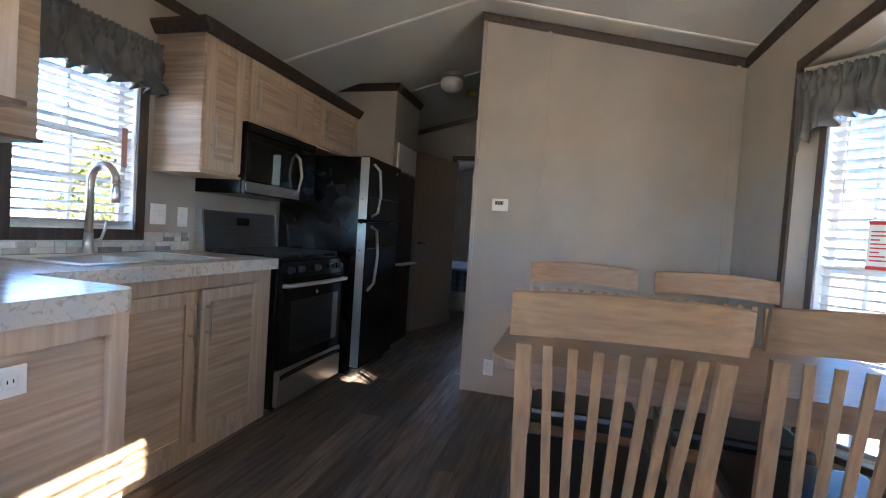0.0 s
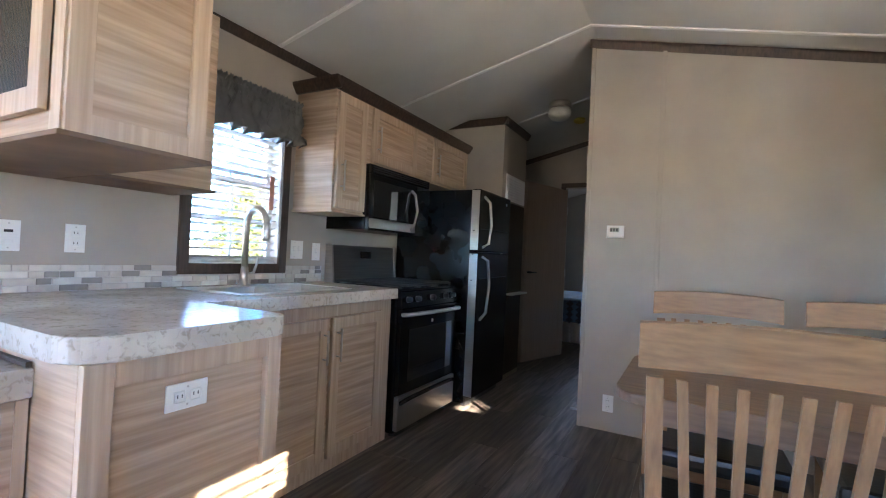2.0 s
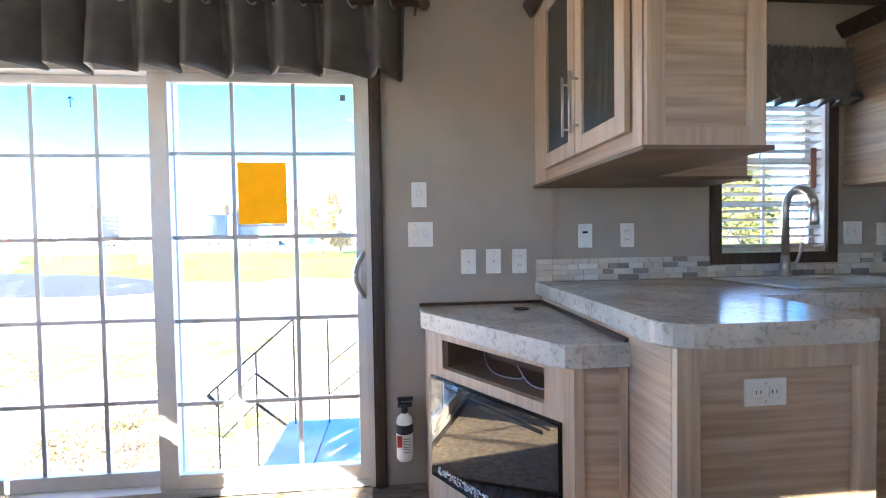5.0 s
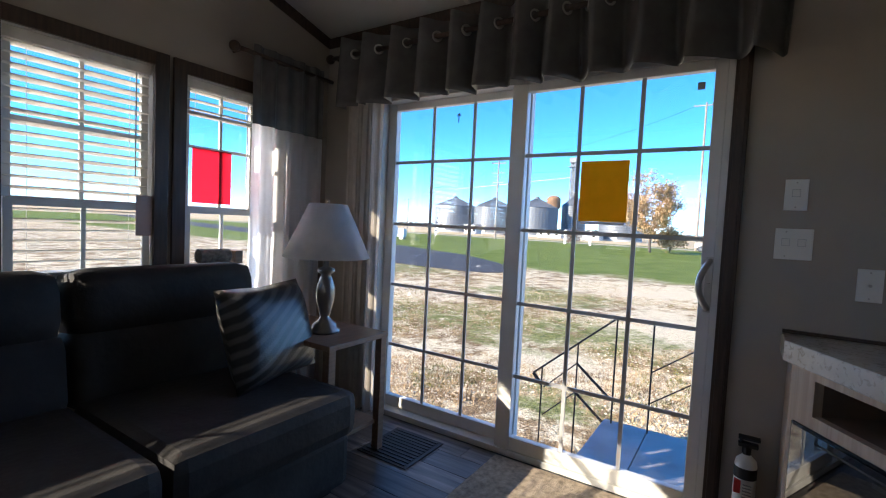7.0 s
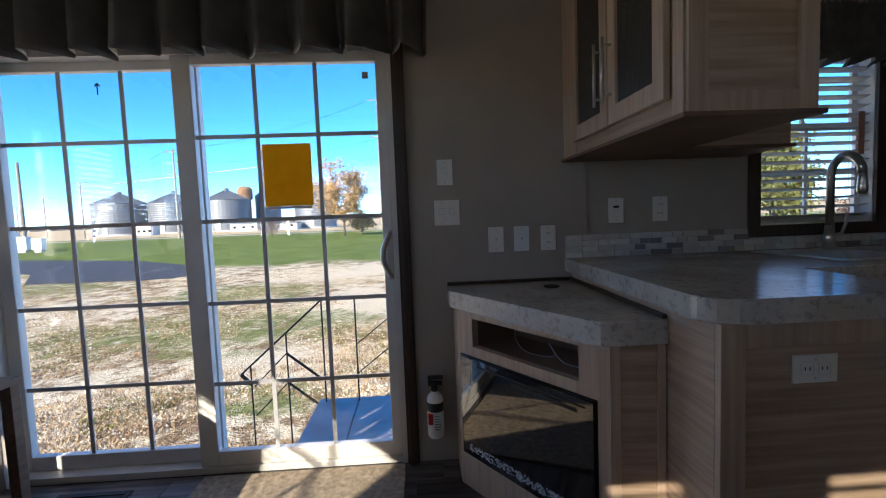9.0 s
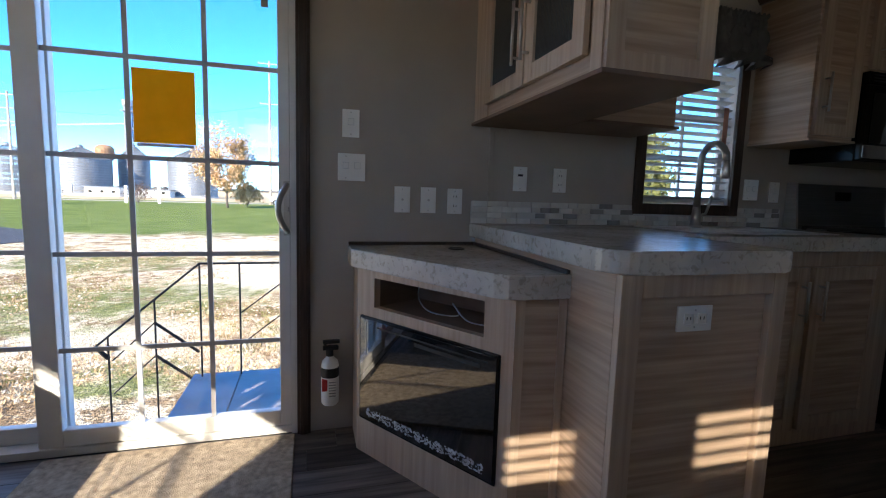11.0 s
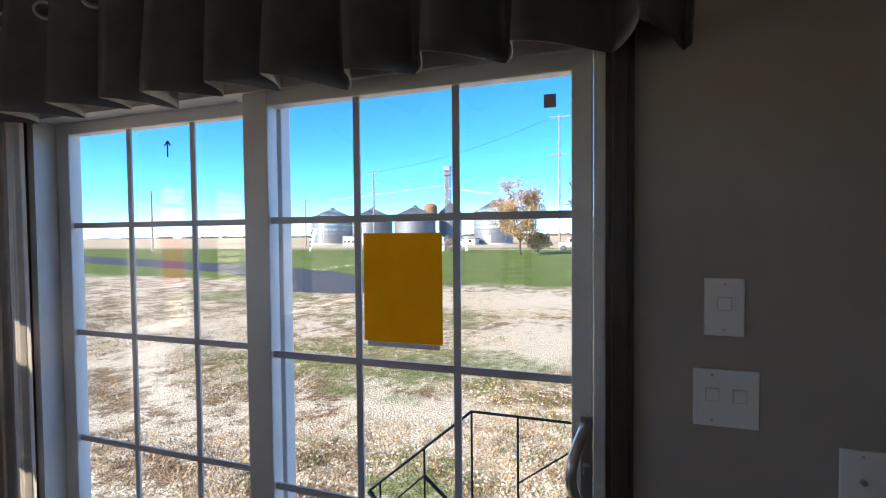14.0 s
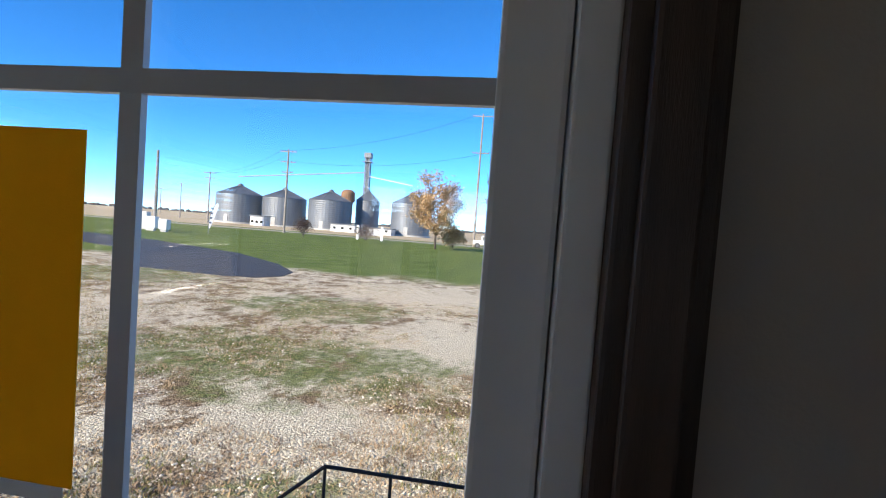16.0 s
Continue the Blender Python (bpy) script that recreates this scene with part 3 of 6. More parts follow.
def window(name, m, a0, a1, z0, z1, label, trim=0.06, blind=None, tilt=20.0, cols=2, depth=0.12, pitch=0.042, shut=None):
    """A sash window in a wall on the face m (out: into the room) with dark trim, white sashes, panes and, if blind gives its span of heights, a slatted blind."""
    o = m @ Vector(((a0 + a1) / 2, 0, z0))
    w = thing(name, o, label, "window", "", "structure")
    part("window_frame", put(frame_rect(bmesh.new(), a0, a1, z0, z1, trim, 0.001, 0.018), m), TRIM, w, "dark brown wood trim")
    part("jamb", put(frame_rect(bmesh.new(), a0 + 0.004, a1 - 0.004, z0 + 0.004, z1 - 0.004, 0.004, -depth + 0.01, 0.0, 0), m), DOORFRAME, w)
    zm = (z0 + z1) / 2
    for lo, hi, o_ in ((z0, zm + 0.015, -depth + 0.045), (zm - 0.015, z1, -depth + 0.02)):
        bm = frame_rect(bmesh.new(), a0 + 0.038, a1 - 0.038, lo + 0.038, hi - 0.03, 0.03, o_, o_ + 0.02, 0.002)
        s = part("sash", put(bm, m), DOORFRAME, w, "white vinyl sash")
        p = part("pane", put(B(a0 + 0.036, a1 - 0.036, o_ + 0.008, o_ + 0.011, lo + 0.036, hi - 0.028), m), GLASS, s)
        p.visible_shadow = False
        for i in range(1, cols):
            a = a0 + (a1 - a0) * i / cols
            part("grid_bar", put(B(a - 0.008, a + 0.008, o_ + 0.004, o_ + 0.015, lo + 0.036, hi - 0.028), m), WHITE, s)
        za = (lo + hi) / 2
        part("grid_bar", put(B(a0 + 0.036, a1 - 0.036, o_ + 0.005, o_ + 0.014, za - 0.008, za + 0.008), m), WHITE, s)
    if blind:
        b0, b1 = blind
        bl = thing("window_blind", m @ Vector(((a0 + a1) / 2, -0.03, b0)), "white slatted blind hung inside the dark window trim", "blind")
        part("head_rail", put(B(a0 + 0.008, a1 - 0.008, -0.062, -0.006, z1 - 0.05, z1 - 0.006, 0.002), m), BLIND, bl)
        part("bottom_rail", put(B(a0 + 0.012, a1 - 0.012, -0.059, -0.009, b0, b0 + 0.016, 0.003), m), BLIND, bl)
        me = bpy.data.meshes.new("slat")
        bm = bmesh.new()
        L = (a1 - a0 - 0.026) / 2
        box(bm, -L, L, -0.025, 0.025, -0.0014, 0.0014)
        bm.to_mesh(me)
        bm.free()
        me.materials.append(BLIND)
        inv = Matrix.Translation(-Vector(bl.location))
        n = int((b1 - b0 - 0.02) / pitch)
        for i in range(n):
            s = new("slat", me)
            s.parent = bl
            zz = b0 + 0.03 + (b1 - b0 - 0.03) * i / n
            lean = shut[2] if shut and not shut[0] < zz < shut[1] else tilt
            s.matrix_local = inv @ m @ Matrix.Translation(((a0 + a1) / 2, -0.034, zz)) @ Matrix.Rotation(radians(lean + random.uniform(-2, 2)), 4, "X")
        for f in (0.16, 0.84):
            a = a0 + (a1 - a0) * f
            part("cord", put(tube(bmesh.new(), (a, -0.034, b0), (a, -0.034, z1 - 0.02), 0.0011, seg=6), m), BLIND, bl)
        part("tilt_wand", put(tube(bmesh.new(), (a0 + 0.07, -0.008, z1 - 0.52), (a0 + 0.07, -0.008, z1 - 0.04), 0.003, seg=6), m), BLIND, bl)
    return w


M_WEST = face((W, 0, 0), (0, 1, 0), (1, 0, 0))
M_SOUTH = face((0, S, 0), (1, 0, 0), (0, 1, 0))
M_EAST = face((E_, 0, 0), (0, 1, 0), (-1, 0, 0))

# ---------- plank floor edge and wall battens ----------
for y in (0.52,):
    structure("batten", B(W, W + 0.009, y - 0.012, y + 0.012, 0.9, 2.34, 0.004), WALL, "narrow greige batten over a wall joint", "trim")
for x in (-0.26, 0.90):
    structure("batten", B(x - 0.013, x + 0.013, PART_Y - 0.009, PART_Y, 0, ceil_z(x) - 0.05, 0.004), WALL, "narrow greige batten over a wall joint", "trim")
structure("corner_bead", B(PART_X - 0.008, PART_X + 0.02, PART_Y - 0.007, PART_Y + 0.02, 0, ceil_z(PART_X) - 0.05, 0.003), WALL, "greige corner bead of the partition", "trim")

# ---------- sliding patio door ----------
def patio_door():
    d = thing("door_1", (W, -1.25, 0), "closed white sliding patio door with gridded panes and brown trim", "door", "", "structure")
    m = M_WEST
    y0, y1, zt = -2.16, -0.335, 1.92
    bm = bmesh.new()
    box(bm, y0 - 0.06, y0, 0.001, 0.02, 0, zt + 0.06, 0.003)
    box(bm, y1, y1 + 0.055, 0.001, 0.02, 0, zt + 0.06, 0.003)
    box(bm, y1 + 0.012, y1 + 0.043, 0.018, 0.028, 0, zt + 0.05, 0.003)
    box(bm, y0, y1, 0.001, 0.019, zt, zt + 0.06, 0.003)
    part("casing", put(bm, m), TRIM, d, "dark brown door casing")
    bm = bmesh.new()
    box(bm, y0, y0 + 0.03, -0.12, 0.0, 0, zt)
    box(bm, y1 - 0.024, y1, -0.12, 0.004, 0, zt, 0.002)
    box(bm, y0 + 0.03, y1 - 0.024, -0.12, -0.002, zt - 0.04, zt)
    box(bm, y0 + 0.03, y1 - 0.024, -0.12, -0.005, 0.0, 0.032, 0.003)
    part("door_frame", put(bm, m), DOORFRAME, d)
    for nm, a0, a1, g0, g1, o in (("sliding_panel", -1.285, -0.36, -1.203, -0.405, -0.035), ("fixed_panel", -2.13, -1.20, -2.07, -1.268, -0.09)):
        zb, z_top, glo, ghi = 0.034, 1.88, 0.10, 1.84
        bm = bmesh.new()
        box(bm, a0, g0, o - 0.02, o + 0.022, zb, z_top, 0.004)
        box(bm, g1, a1, o - 0.02, o + 0.022, zb, z_top, 0.004)
        box(bm, g0, g1, o - 0.02, o + 0.020, zb, glo, 0.004)
        box(bm, g0, g1, o - 0.02, o + 0.020, ghi, z_top, 0.004)
        p = part(nm, put(bm, m), DOORFRAME, d)
        gl = part("pane", put(B(g0 - 0.004, g1 + 0.004, o - 0.004, o + 0.004, glo - 0.004, ghi + 0.004), m), GLASS, p)
        gl.visible_shadow = False
        for i in (1, 2):
            a = g0 + (g1 - g0) * i / 3
            part("grid_bar", put(B(a - 0.009, a + 0.009, o + 0.005, o + 0.011, glo, ghi), m), GRID, p)
        for z in (0.415, 0.788, 1.159, 1.529):
            part("grid_bar", put(B(g0, g1, o + 0.0055, o + 0.0115, z - 0.009, z + 0.009), m), GRID, p)
    n = 14
    arc = [(-0.372 - 0.032 * math.sin(math.pi * i / n), 0.066 * math.sin(math.pi * i / n) ** 0.75, 0.880 + 0.195 * i / n) for i in range(n + 1)]
    part("handle", put(pipe(bmesh.new(), arc, 0.012, 10), m @ Matrix.Translation((0, -0.012, 0))), NICKEL, d, "curved grey pull handle", True)
    part("handle_plate", put(B(-0.386, -0.360, -0.0125, -0.006, 0.865, 1.09, 0.002), m), NICKEL, d, "grey back plate of the handle")
    part("lock_lever", put(B(-0.380, -0.366, -0.006, 0.010, 0.965, 0.985, 0.002), m), NICKEL, d)
    return d


patio_door()
on = thing("orange_notice", (W - 0.026, -0.815, 1.216), "orange paper notice in a clear sleeve taped to the door pane", "paper")
part("sheet", B(W - 0.0265, W - 0.0255, -0.921, -0.708, 1.216, 1.492), ORANGE, on)
SLEEVE = cloth_mat("clear_sleeve", (0.60, 0.56, 0.50), 0.5)
part("sleeve_foot", B(W - 0.0264, W - 0.0258, -0.912, -0.716, 1.203, 1.2155), SLEEVE, on, "pale foot of the clear sleeve")
solid("pane_label", B(W - 0.0265, W - 0.0255, -0.465, -0.438, 1.767, 1.797), mat("grey_label", (0.42, 0.40, 0.40), 0.6, vary=0.1), "small grey label on the door pane", "label")
bm = tube(bmesh.new(), (0, 0, 0), (0, 0, 0.05), 0.003, seg=6)
tube(bm, (0, 0, 0.05), (0, -0.012, 0.036), 0.003, seg=6)
tube(bm, (0, 0, 0.05), (0, 0.012, 0.036), 0.003, seg=6)
solid("arrow_sticker", put(bm, Matrix.Translation((-2.343, -1.64, 1.74)) @ Matrix.Diagonal((0.2, 1, 1, 1))), BLACKM, "small black arrow sticker on the fixed pane", "sticker")

# ---------- windows ----------
window("window_sink", M_WEST, 1.355, 1.92, 1.043, 1.955, "double-hung sink window with dark trim", 0.055, (1.048, 1.93), 12, 2)
for i, (a0, a1) in enumerate(((-1.76, -1.345), (-1.20, -0.67), (-0.59, -0.22), (-0.10, 0.935))):
    window(f"window_{i + 1}", M_SOUTH, a0, a1, 0.52, 1.84, "window behind the sofa with dark brown trim", 0.062, (1.66, 1.82) if i == 0 else (0.535, 1.82), (0, 12, -30, -30)[i], 2, depth=0.07, pitch=0.042, shut=(0.5, 1.45, 50) if i == 2 else None)
window("window_10", M_EAST, -1.57, -1.21, 0.98, 1.80, "side window with dark brown trim", 0.06, (0.995, 1.78), -3, 1, pitch=0.042, shut=(1.54, 1.75, 60))
window("window_5", M_EAST, -0.93, -0.39, 0.98, 1.80, "side window with dark brown trim", 0.06, (0.995, 1.78), -3, 1, pitch=0.042, shut=(1.50, 1.75, 60))

# bay of the dining corner: two slanted sides and a middle
BAYX = E_ + BAY_D
COR = (BAY1 - BAY_D, BAY0 + BAY_D)
sq = math.sqrt(0.5)
M_BAYN = face((E_, BAY1, 0), (sq, -sq, 0), (-sq, -sq, 0))
M_BAYC = face((BAYX, 0, 0), (0, 1, 0), (-1, 0, 0))
M_BAYS = face((E_, BAY0, 0), (sq, sq, 0), (-sq, sq, 0))
LEN = BAY_D / sq


def bay_wall(name, m, a0, a1, hole, label):
    bm = bmesh.new()
    h0, h1, z0, z1 = hole
    for p, q, lo, hi in ((a0, h0, 0, BAY_Z), (h1, a1, 0, BAY_Z), (h0, h1, 0, z0), (h0, h1, z1, BAY_Z)):
        box(bm, p, q, -0.1, 0, lo, hi)
    return structure(name, put(bm, m), WALL, label, "wall")


bay_wall("wall_bay_north", M_BAYN, 0, LEN, (0.10, 0.45, 0.28, 1.89), "slanted greige bay wall")
bay_wall("wall_bay_middle", M_BAYC, COR[1], COR[0], (0.84, 1.96, 0.28, 1.89), "greige middle wall of the bay")
bay_wall("wall_bay_south", M_BAYS, 0, LEN, (0.10, 0.45, 0.28, 1.89), "slanted greige bay wall")
structure("ceiling_bay", prism(bmesh.new(), [(E_ + 0.121, BAY0 - 0.1), (BAYX + 0.12, COR[1] - 0.1), (BAYX + 0.12, COR[0] + 0.1), (E_ + 0.121, BAY1 + 0.1)], BAY_Z + 0.001, BAY_Z + 0.08), CEIL, "white soffit of the bay", "ceiling")
window("window_6", M_BAYN, 0.115, 0.435, 0.295, 1.875, "tall narrow bay window with dark trim", 0.028, (0.31, 1.85), 16, 2)
window("window_7", M_BAYC, 0.855, 1.285, 0.295, 1.875, "tall bay window with dark trim", 0.045, (0.31, 1.85), -28, 2, shut=(1.59, 1.70, 46))
window("window_11", M_BAYC, 1.385, 1.945, 0.295, 1.875, "tall bay window with dark trim", 0.045, (0.31, 1.85), 40, 2)
structure("mullion_bay", B(BAYX, BAYX + 0.1, 1.283, 1.387, 0.28, 1.89), WALL, "post between the bay windows", "wall")
window("window_8", M_BAYS, 0.115, 0.435, 0.295, 1.875, "tall narrow bay window with dark trim", 0.028, (0.31, 1.85), 66, 2)
bm = bmesh.new()
box(bm, BAY0 - 0.05, BAY0, 0.001, 0.016, 0, BAY_Z + 0.05, 0.003)
box(bm, BAY1, BAY1 + 0.05, 0.001, 0.016, 0, BAY_Z + 0.05, 0.003)
box(bm, BAY0, BAY1, 0.001, 0.015, BAY_Z, BAY_Z + 0.05, 0.003)
structure("trim_bay", put(bm, M_EAST), TRIM, "dark brown trim round the bay opening", "trim")
structure("batten", B(BAYX - 0.006, BAYX, 2.0, 2.02, 0, BAY_Z, 0.002), WALL, "narrow greige batten", "trim")

# ---------- peninsula and kitchen run ----------
pen = thing("peninsula_cabinet", (-1.75, 0.75, 0), "pale wood peninsula with a framed end panel", "cabinet")
part("body", B(W + 0.002, -1.221, 0.457, 1.0, 0.0, 0.865, 0.002), MAPLE, pen)
M_PEN = face((-1.221, 0, 0), (0, 1, 0), (1, 0, 0))
bm = bmesh.new()
for a0, a1, z0, z1 in ((0.457, 0.52, 0, 0.865), (0.95, 1.0, 0, 0.865), (0.52, 0.95, 0.805, 0.865), (0.52, 0.95, 0, 0.07)):
    box(bm, a0, a1, 0.001, 0.024, z0, z1, 0.002)
part("end_frame", put(bm, M_PEN), MAPLE_V, pen)


def rounded(pts, corner, r, n=6):
    """The outline pts with corner number `corner` rounded."""
    a, b, c = (Vector(pts[(corner + k) % len(pts)]) for k in (-1, 0, 1))
    u, v = (a - b).normalized(), (c - b).normalized()
    half = u.angle(v) / 2
    d = r / math.tan(half)
    cen = b + (u + v).normalized() * (r / math.sin(half))
    p, q = b + u * d - cen, b + v * d - cen
    a0, a1 = math.atan2(p.y, p.x), math.atan2(q.y, q.x)
    while a1 - a0 > math.pi: a1 -= 2 * math.pi
    while a1 - a0 < -math.pi: a1 += 2 * math.pi
    arc = [(cen.x + r * math.cos(a0 + (a1 - a0) * i / n), cen.y + r * math.sin(a0 + (a1 - a0) * i / n)) for i in range(n + 1)]
    return pts[:corner] + arc + pts[corner + 1:]


SINK = (-2.16, -1.75, 1.28, 1.97)
out = [(W, 0.427), (-1.182, 0.427), (-1.182, 1.02), (-1.625, 1.02), (-1.625, SINK[2]), (W, SINK[2])]
out = rounded(out, 1, 0.09)
out = rounded(out, len(out) - 4, 0.05)
top = thing("kitchen_worktop", (-1.9, 1.3, 0.866), "marbled laminate worktop with a rounded peninsula corner", "worktop")
bm = prism(bmesh.new(), out, 0.866, 0.927, 0.006)
part("peninsula_slab", bm, MARBLE, top)
bm = bmesh.new()
box(bm, W, SINK[0], SINK[2], 2.295, 0.866, 0.9268)
box(bm, SINK[1], -1.625, SINK[2], 2.295, 0.866, 0.9268, 0.004)
box(bm, SINK[0], SINK[1], SINK[3], 2.295, 0.866, 0.9267)
part("sink_slab", bm, MARBLE, top)

base = cabinet("sink_base_cabinet", W + 0.002, -1.68, 1.005, 2.30, 0.0, 0.70, "pale wood sink cabinet with two framed doors")
M_BASE = face((-1.68, 0, 0), (0, 1, 0), (1, 0, 0))
bm = bmesh.new()
for a0, a1, z0, z1 in ((1.005, 1.30, 0, 0.865), (2.20, 2.30, 0, 0.865), (1.30, 2.20, 0.80, 0.865), (1.30, 2.20, 0, 0.07)):
    box(bm, a0, a1, -0.02, 0.003, z0, z1, 0.001)
part("face_frame", put(bm, M_BASE), MAPLE_V, base)
part("back_panel", B(-1.703, -1.683, 1.01, 2.295, 0.702, 0.86), MAPLE, base)
shaker(base, M_BASE @ Matrix.Translation((0, 0.003, 0)), 1.31, 1.735, 0.075, 0.795, (1.70, 0.57, 0.74))
shaker(base, M_BASE @ Matrix.Translation((0, 0.003, 0)), 1.765, 2.195, 0.075, 0.795, (1.80, 0.57, 0.74))

# sink and tap
sk = thing("double_sink", (-1.95, 1.62, 0.76), "stainless double-bowl sink set in the worktop", "sink")
bm = bmesh.new()
x0, x1, y0, y1 = SINK
frame_bits = [(x0 - 0.02, x1 + 0.02, y0 - 0.02, y0 + 0.03), (x0 - 0.02, x1 + 0.02, y1 - 0.03, y1 + 0.02), (x0 - 0.02, x0 + 0.09, y0 + 0.03, y1 - 0.03), (x1 - 0.03, x1 + 0.02, y0 + 0.03, y1 - 0.03), (x0 + 0.09, x1 - 0.03, 1.61, 1.65)]
for a in frame_bits:
    box(bm, *a, 0.9272, 0.932, 0.0015)
part("rim", bm, MIRRORSTEEL, sk)
for ya, yb in ((y0 + 0.03, 1.61), (1.65, y1 - 0.03)):
    bm = bmesh.new()
    xa, xb = x0 + 0.09, x1 - 0.03
    for b in ((xa - 0.004, xa, ya, yb, 0.77, 0.928), (xb, xb + 0.004, ya, yb, 0.77, 0.928), (xa, xb, ya - 0.004, ya, 0.77, 0.928), (xa, xb, yb, yb + 0.004, 0.77, 0.928), (xa - 0.004, xb + 0.004, ya - 0.004, yb + 0.004, 0.765, 0.771)):
        box(bm, *b)
    part("bowl", bm, MIRRORSTEEL, sk)
tap = thing("kitchen_tap", (-2.155, 1.61, 0.932), "brushed nickel gooseneck tap with pull-down spray", "tap")
part("base_ring", lathe(bmesh.new(), [(0.032, 0), (0.032, 0.006), (0.024, 0.012), (0.022, 0.05), (0.018, 0.10)], (-2.155, 1.61, 0.932)), NICKEL, tap, "", True)
pts = [(-2.155, 1.61, 1.0), (-2.155, 1.61, 1.255)] + [(-2.155 + 0.075 - 0.075 * math.cos(a), 1.61, 1.255 + 0.085 * math.sin(a)) for a in (math.pi * i / 8 for i in range(1, 8))] + [(-2.005, 1.61, 1.255)]
part("neck", pipe(bmesh.new(), pts, 0.017, 12), NICKEL, tap, "", True)
part("spray_head", lathe(bmesh.new(), [(0.016, 0), (0.02, 0.02), (0.016, 0.07), (0.013, 0.09)], (-2.005, 1.61, 1.17)), NICKEL, tap, "", True)
part("lever", pipe(bmesh.new(), [(-2.155, 1.63, 0.99), (-2.15, 1.665, 1.0), (-2.145, 1.68, 1.05), (-2.143, 1.685, 1.09)], 0.007), NICKEL, tap, "", True)

# upper cabinets
M_U1 = face((0, 0.437, 0), (1, 0, 0), (0, -1, 0))
M_U1E = face((-1.31, 0, 0), (0, 1, 0), (1, 0, 0))
UZ = 1.38
u1 = cabinet("glass_door_cabinet", W + 0.002, -1.31, 0.437, 0.775, UZ, 2.155, "pale wood wall cabinet with two ribbed-glass doors over the peninsula")
# underside shade is painted with the darkened wood
part("bottom_board", B(W + 0.002, -1.283, 0.418, 0.79, UZ - 0.014, UZ - 0.001, 0.003), MAPLE_SHADE, u1)
bm = bmesh.new()
box(bm, W + 0.002, -2.10, 0.001, 0.005, UZ, 2.155)
part("face_frame", put(bm, M_U1), MAPLE_V, u1)
part("face_frame", put(B(-1.36, -1.31, 0.001, 0.005, UZ, 2.155), M_U1), MAPLE_V, u1)
MU = M_U1 @ Matrix.Translation((0, 0.004, 0))
shaker(u1, MU, -2.09, -1.735, UZ + 0.05, 2.13, (-1.765, UZ + 0.12, UZ + 0.33), panel=RIBBED)
shaker(u1, MU, -1.725, -1.37, UZ + 0.05, 2.13, (-1.695, UZ + 0.12, UZ + 0.33), panel=RIBBED)
bm = bmesh.new()
for a0, a1, z0, z1 in ((0.437, 0.49, UZ, 2.155), (0.725, 0.775, UZ, 2.155), (0.485, 0.725, UZ, UZ + 0.05), (0.485, 0.725, 2.10, 2.155)):
    box(bm, a0, a1, 0.001, 0.014, z0, z1, 0.002)
part("end_frame", put(bm, M_U1E), MAPLE_V, u1)
u1b = cabinet("wall_cabinet", W + 0.002, -1.95, 0.795, 1.25, UZ, 2.155, "pale wood wall cabinet beside the sink window")
# darkened wood again, shade under the cabinet put in its colour
part("bottom_board", B(W + 0.002, -1.935, 0.793, 1.262, UZ - 0.014, UZ - 0.001, 0.003), MAPLE_SHADE, u1b)
M_U = face((-1.945, 0, 0), (0, 1, 0), (1, 0, 0))
u2 = cabinet("narrow_wall_cabinet", W + 0.002, -1.945, 2.02, 2.318, 1.38, 2.105, "narrow pale wood wall cabinet between window and microwave")
shaker(u2, M_U, 2.035, 2.308, 1.395, 2.09, (2.07, 1.50, 1.68))
part("bottom_board", B(W + 0.002, -1.928, 2.01, 2.32, 1.367, 1.379, 0.003), MAPLE, u2)
u3 = cabinet("microwave_cabinet", W + 0.002, -1.947, 2.321, 3.09, 1.72, 2.105, "pale wood wall cabinet over the microwave")
shaker(u3, face((-1.947, 0, 0), (0, 1, 0), (1, 0, 0)), 2.37, 2.92, 1.735, 2.09, (2.42, 1.80, 1.97))
u4 = cabinet("fridge_cabinet", W + 0.002, -1.947, 3.093, 3.83, 1.72, 2.105, "pale wood wall cabinet over the refrigerator")
shaker(u4, face((-1.947, 0, 0), (0, 1, 0), (1, 0, 0)), 3.18, 3.80, 1.735, 2.09, (3.23, 1.78, 1.96))
crown("trim_cabinets", (-1.945, 2.0, 2.165), (-1.945, 3.835, 2.165), (1, 0, 0), 0.065, 0.05)
crown("trim_cabinet_end", (W, 2.02, 2.165), (-1.90, 2.02, 2.165), (0, -1, 0), 0.065, 0.05)
crown("trim_glass_cabinet", (W, 0.425, 2.22), (-1.27, 0.425, 2.22), (0, -1, 0), 0.065, 0.045)
crown("trim_glass_cabinet_end", (-1.31, 0.40, 2.22), (-1.31, 0.79, 2.22), (1, 0, 0), 0.065, 0.045)
structure("soffit", B(W, -1.95, 2.025, 3.83, 2.106, 2.16), TRIM, "dark filler above the wall cabinets", "trim")

# backsplash
bs = thing("backsplash", (W, 1.37, 0.915), "mosaic backsplash of small cream and grey tiles", "tiles", "", "structure")
part("grout_bed", B(W + 0.001, W + 0.006, 0.43, 2.295, 0.9275, 1.03), GROUT, bs)

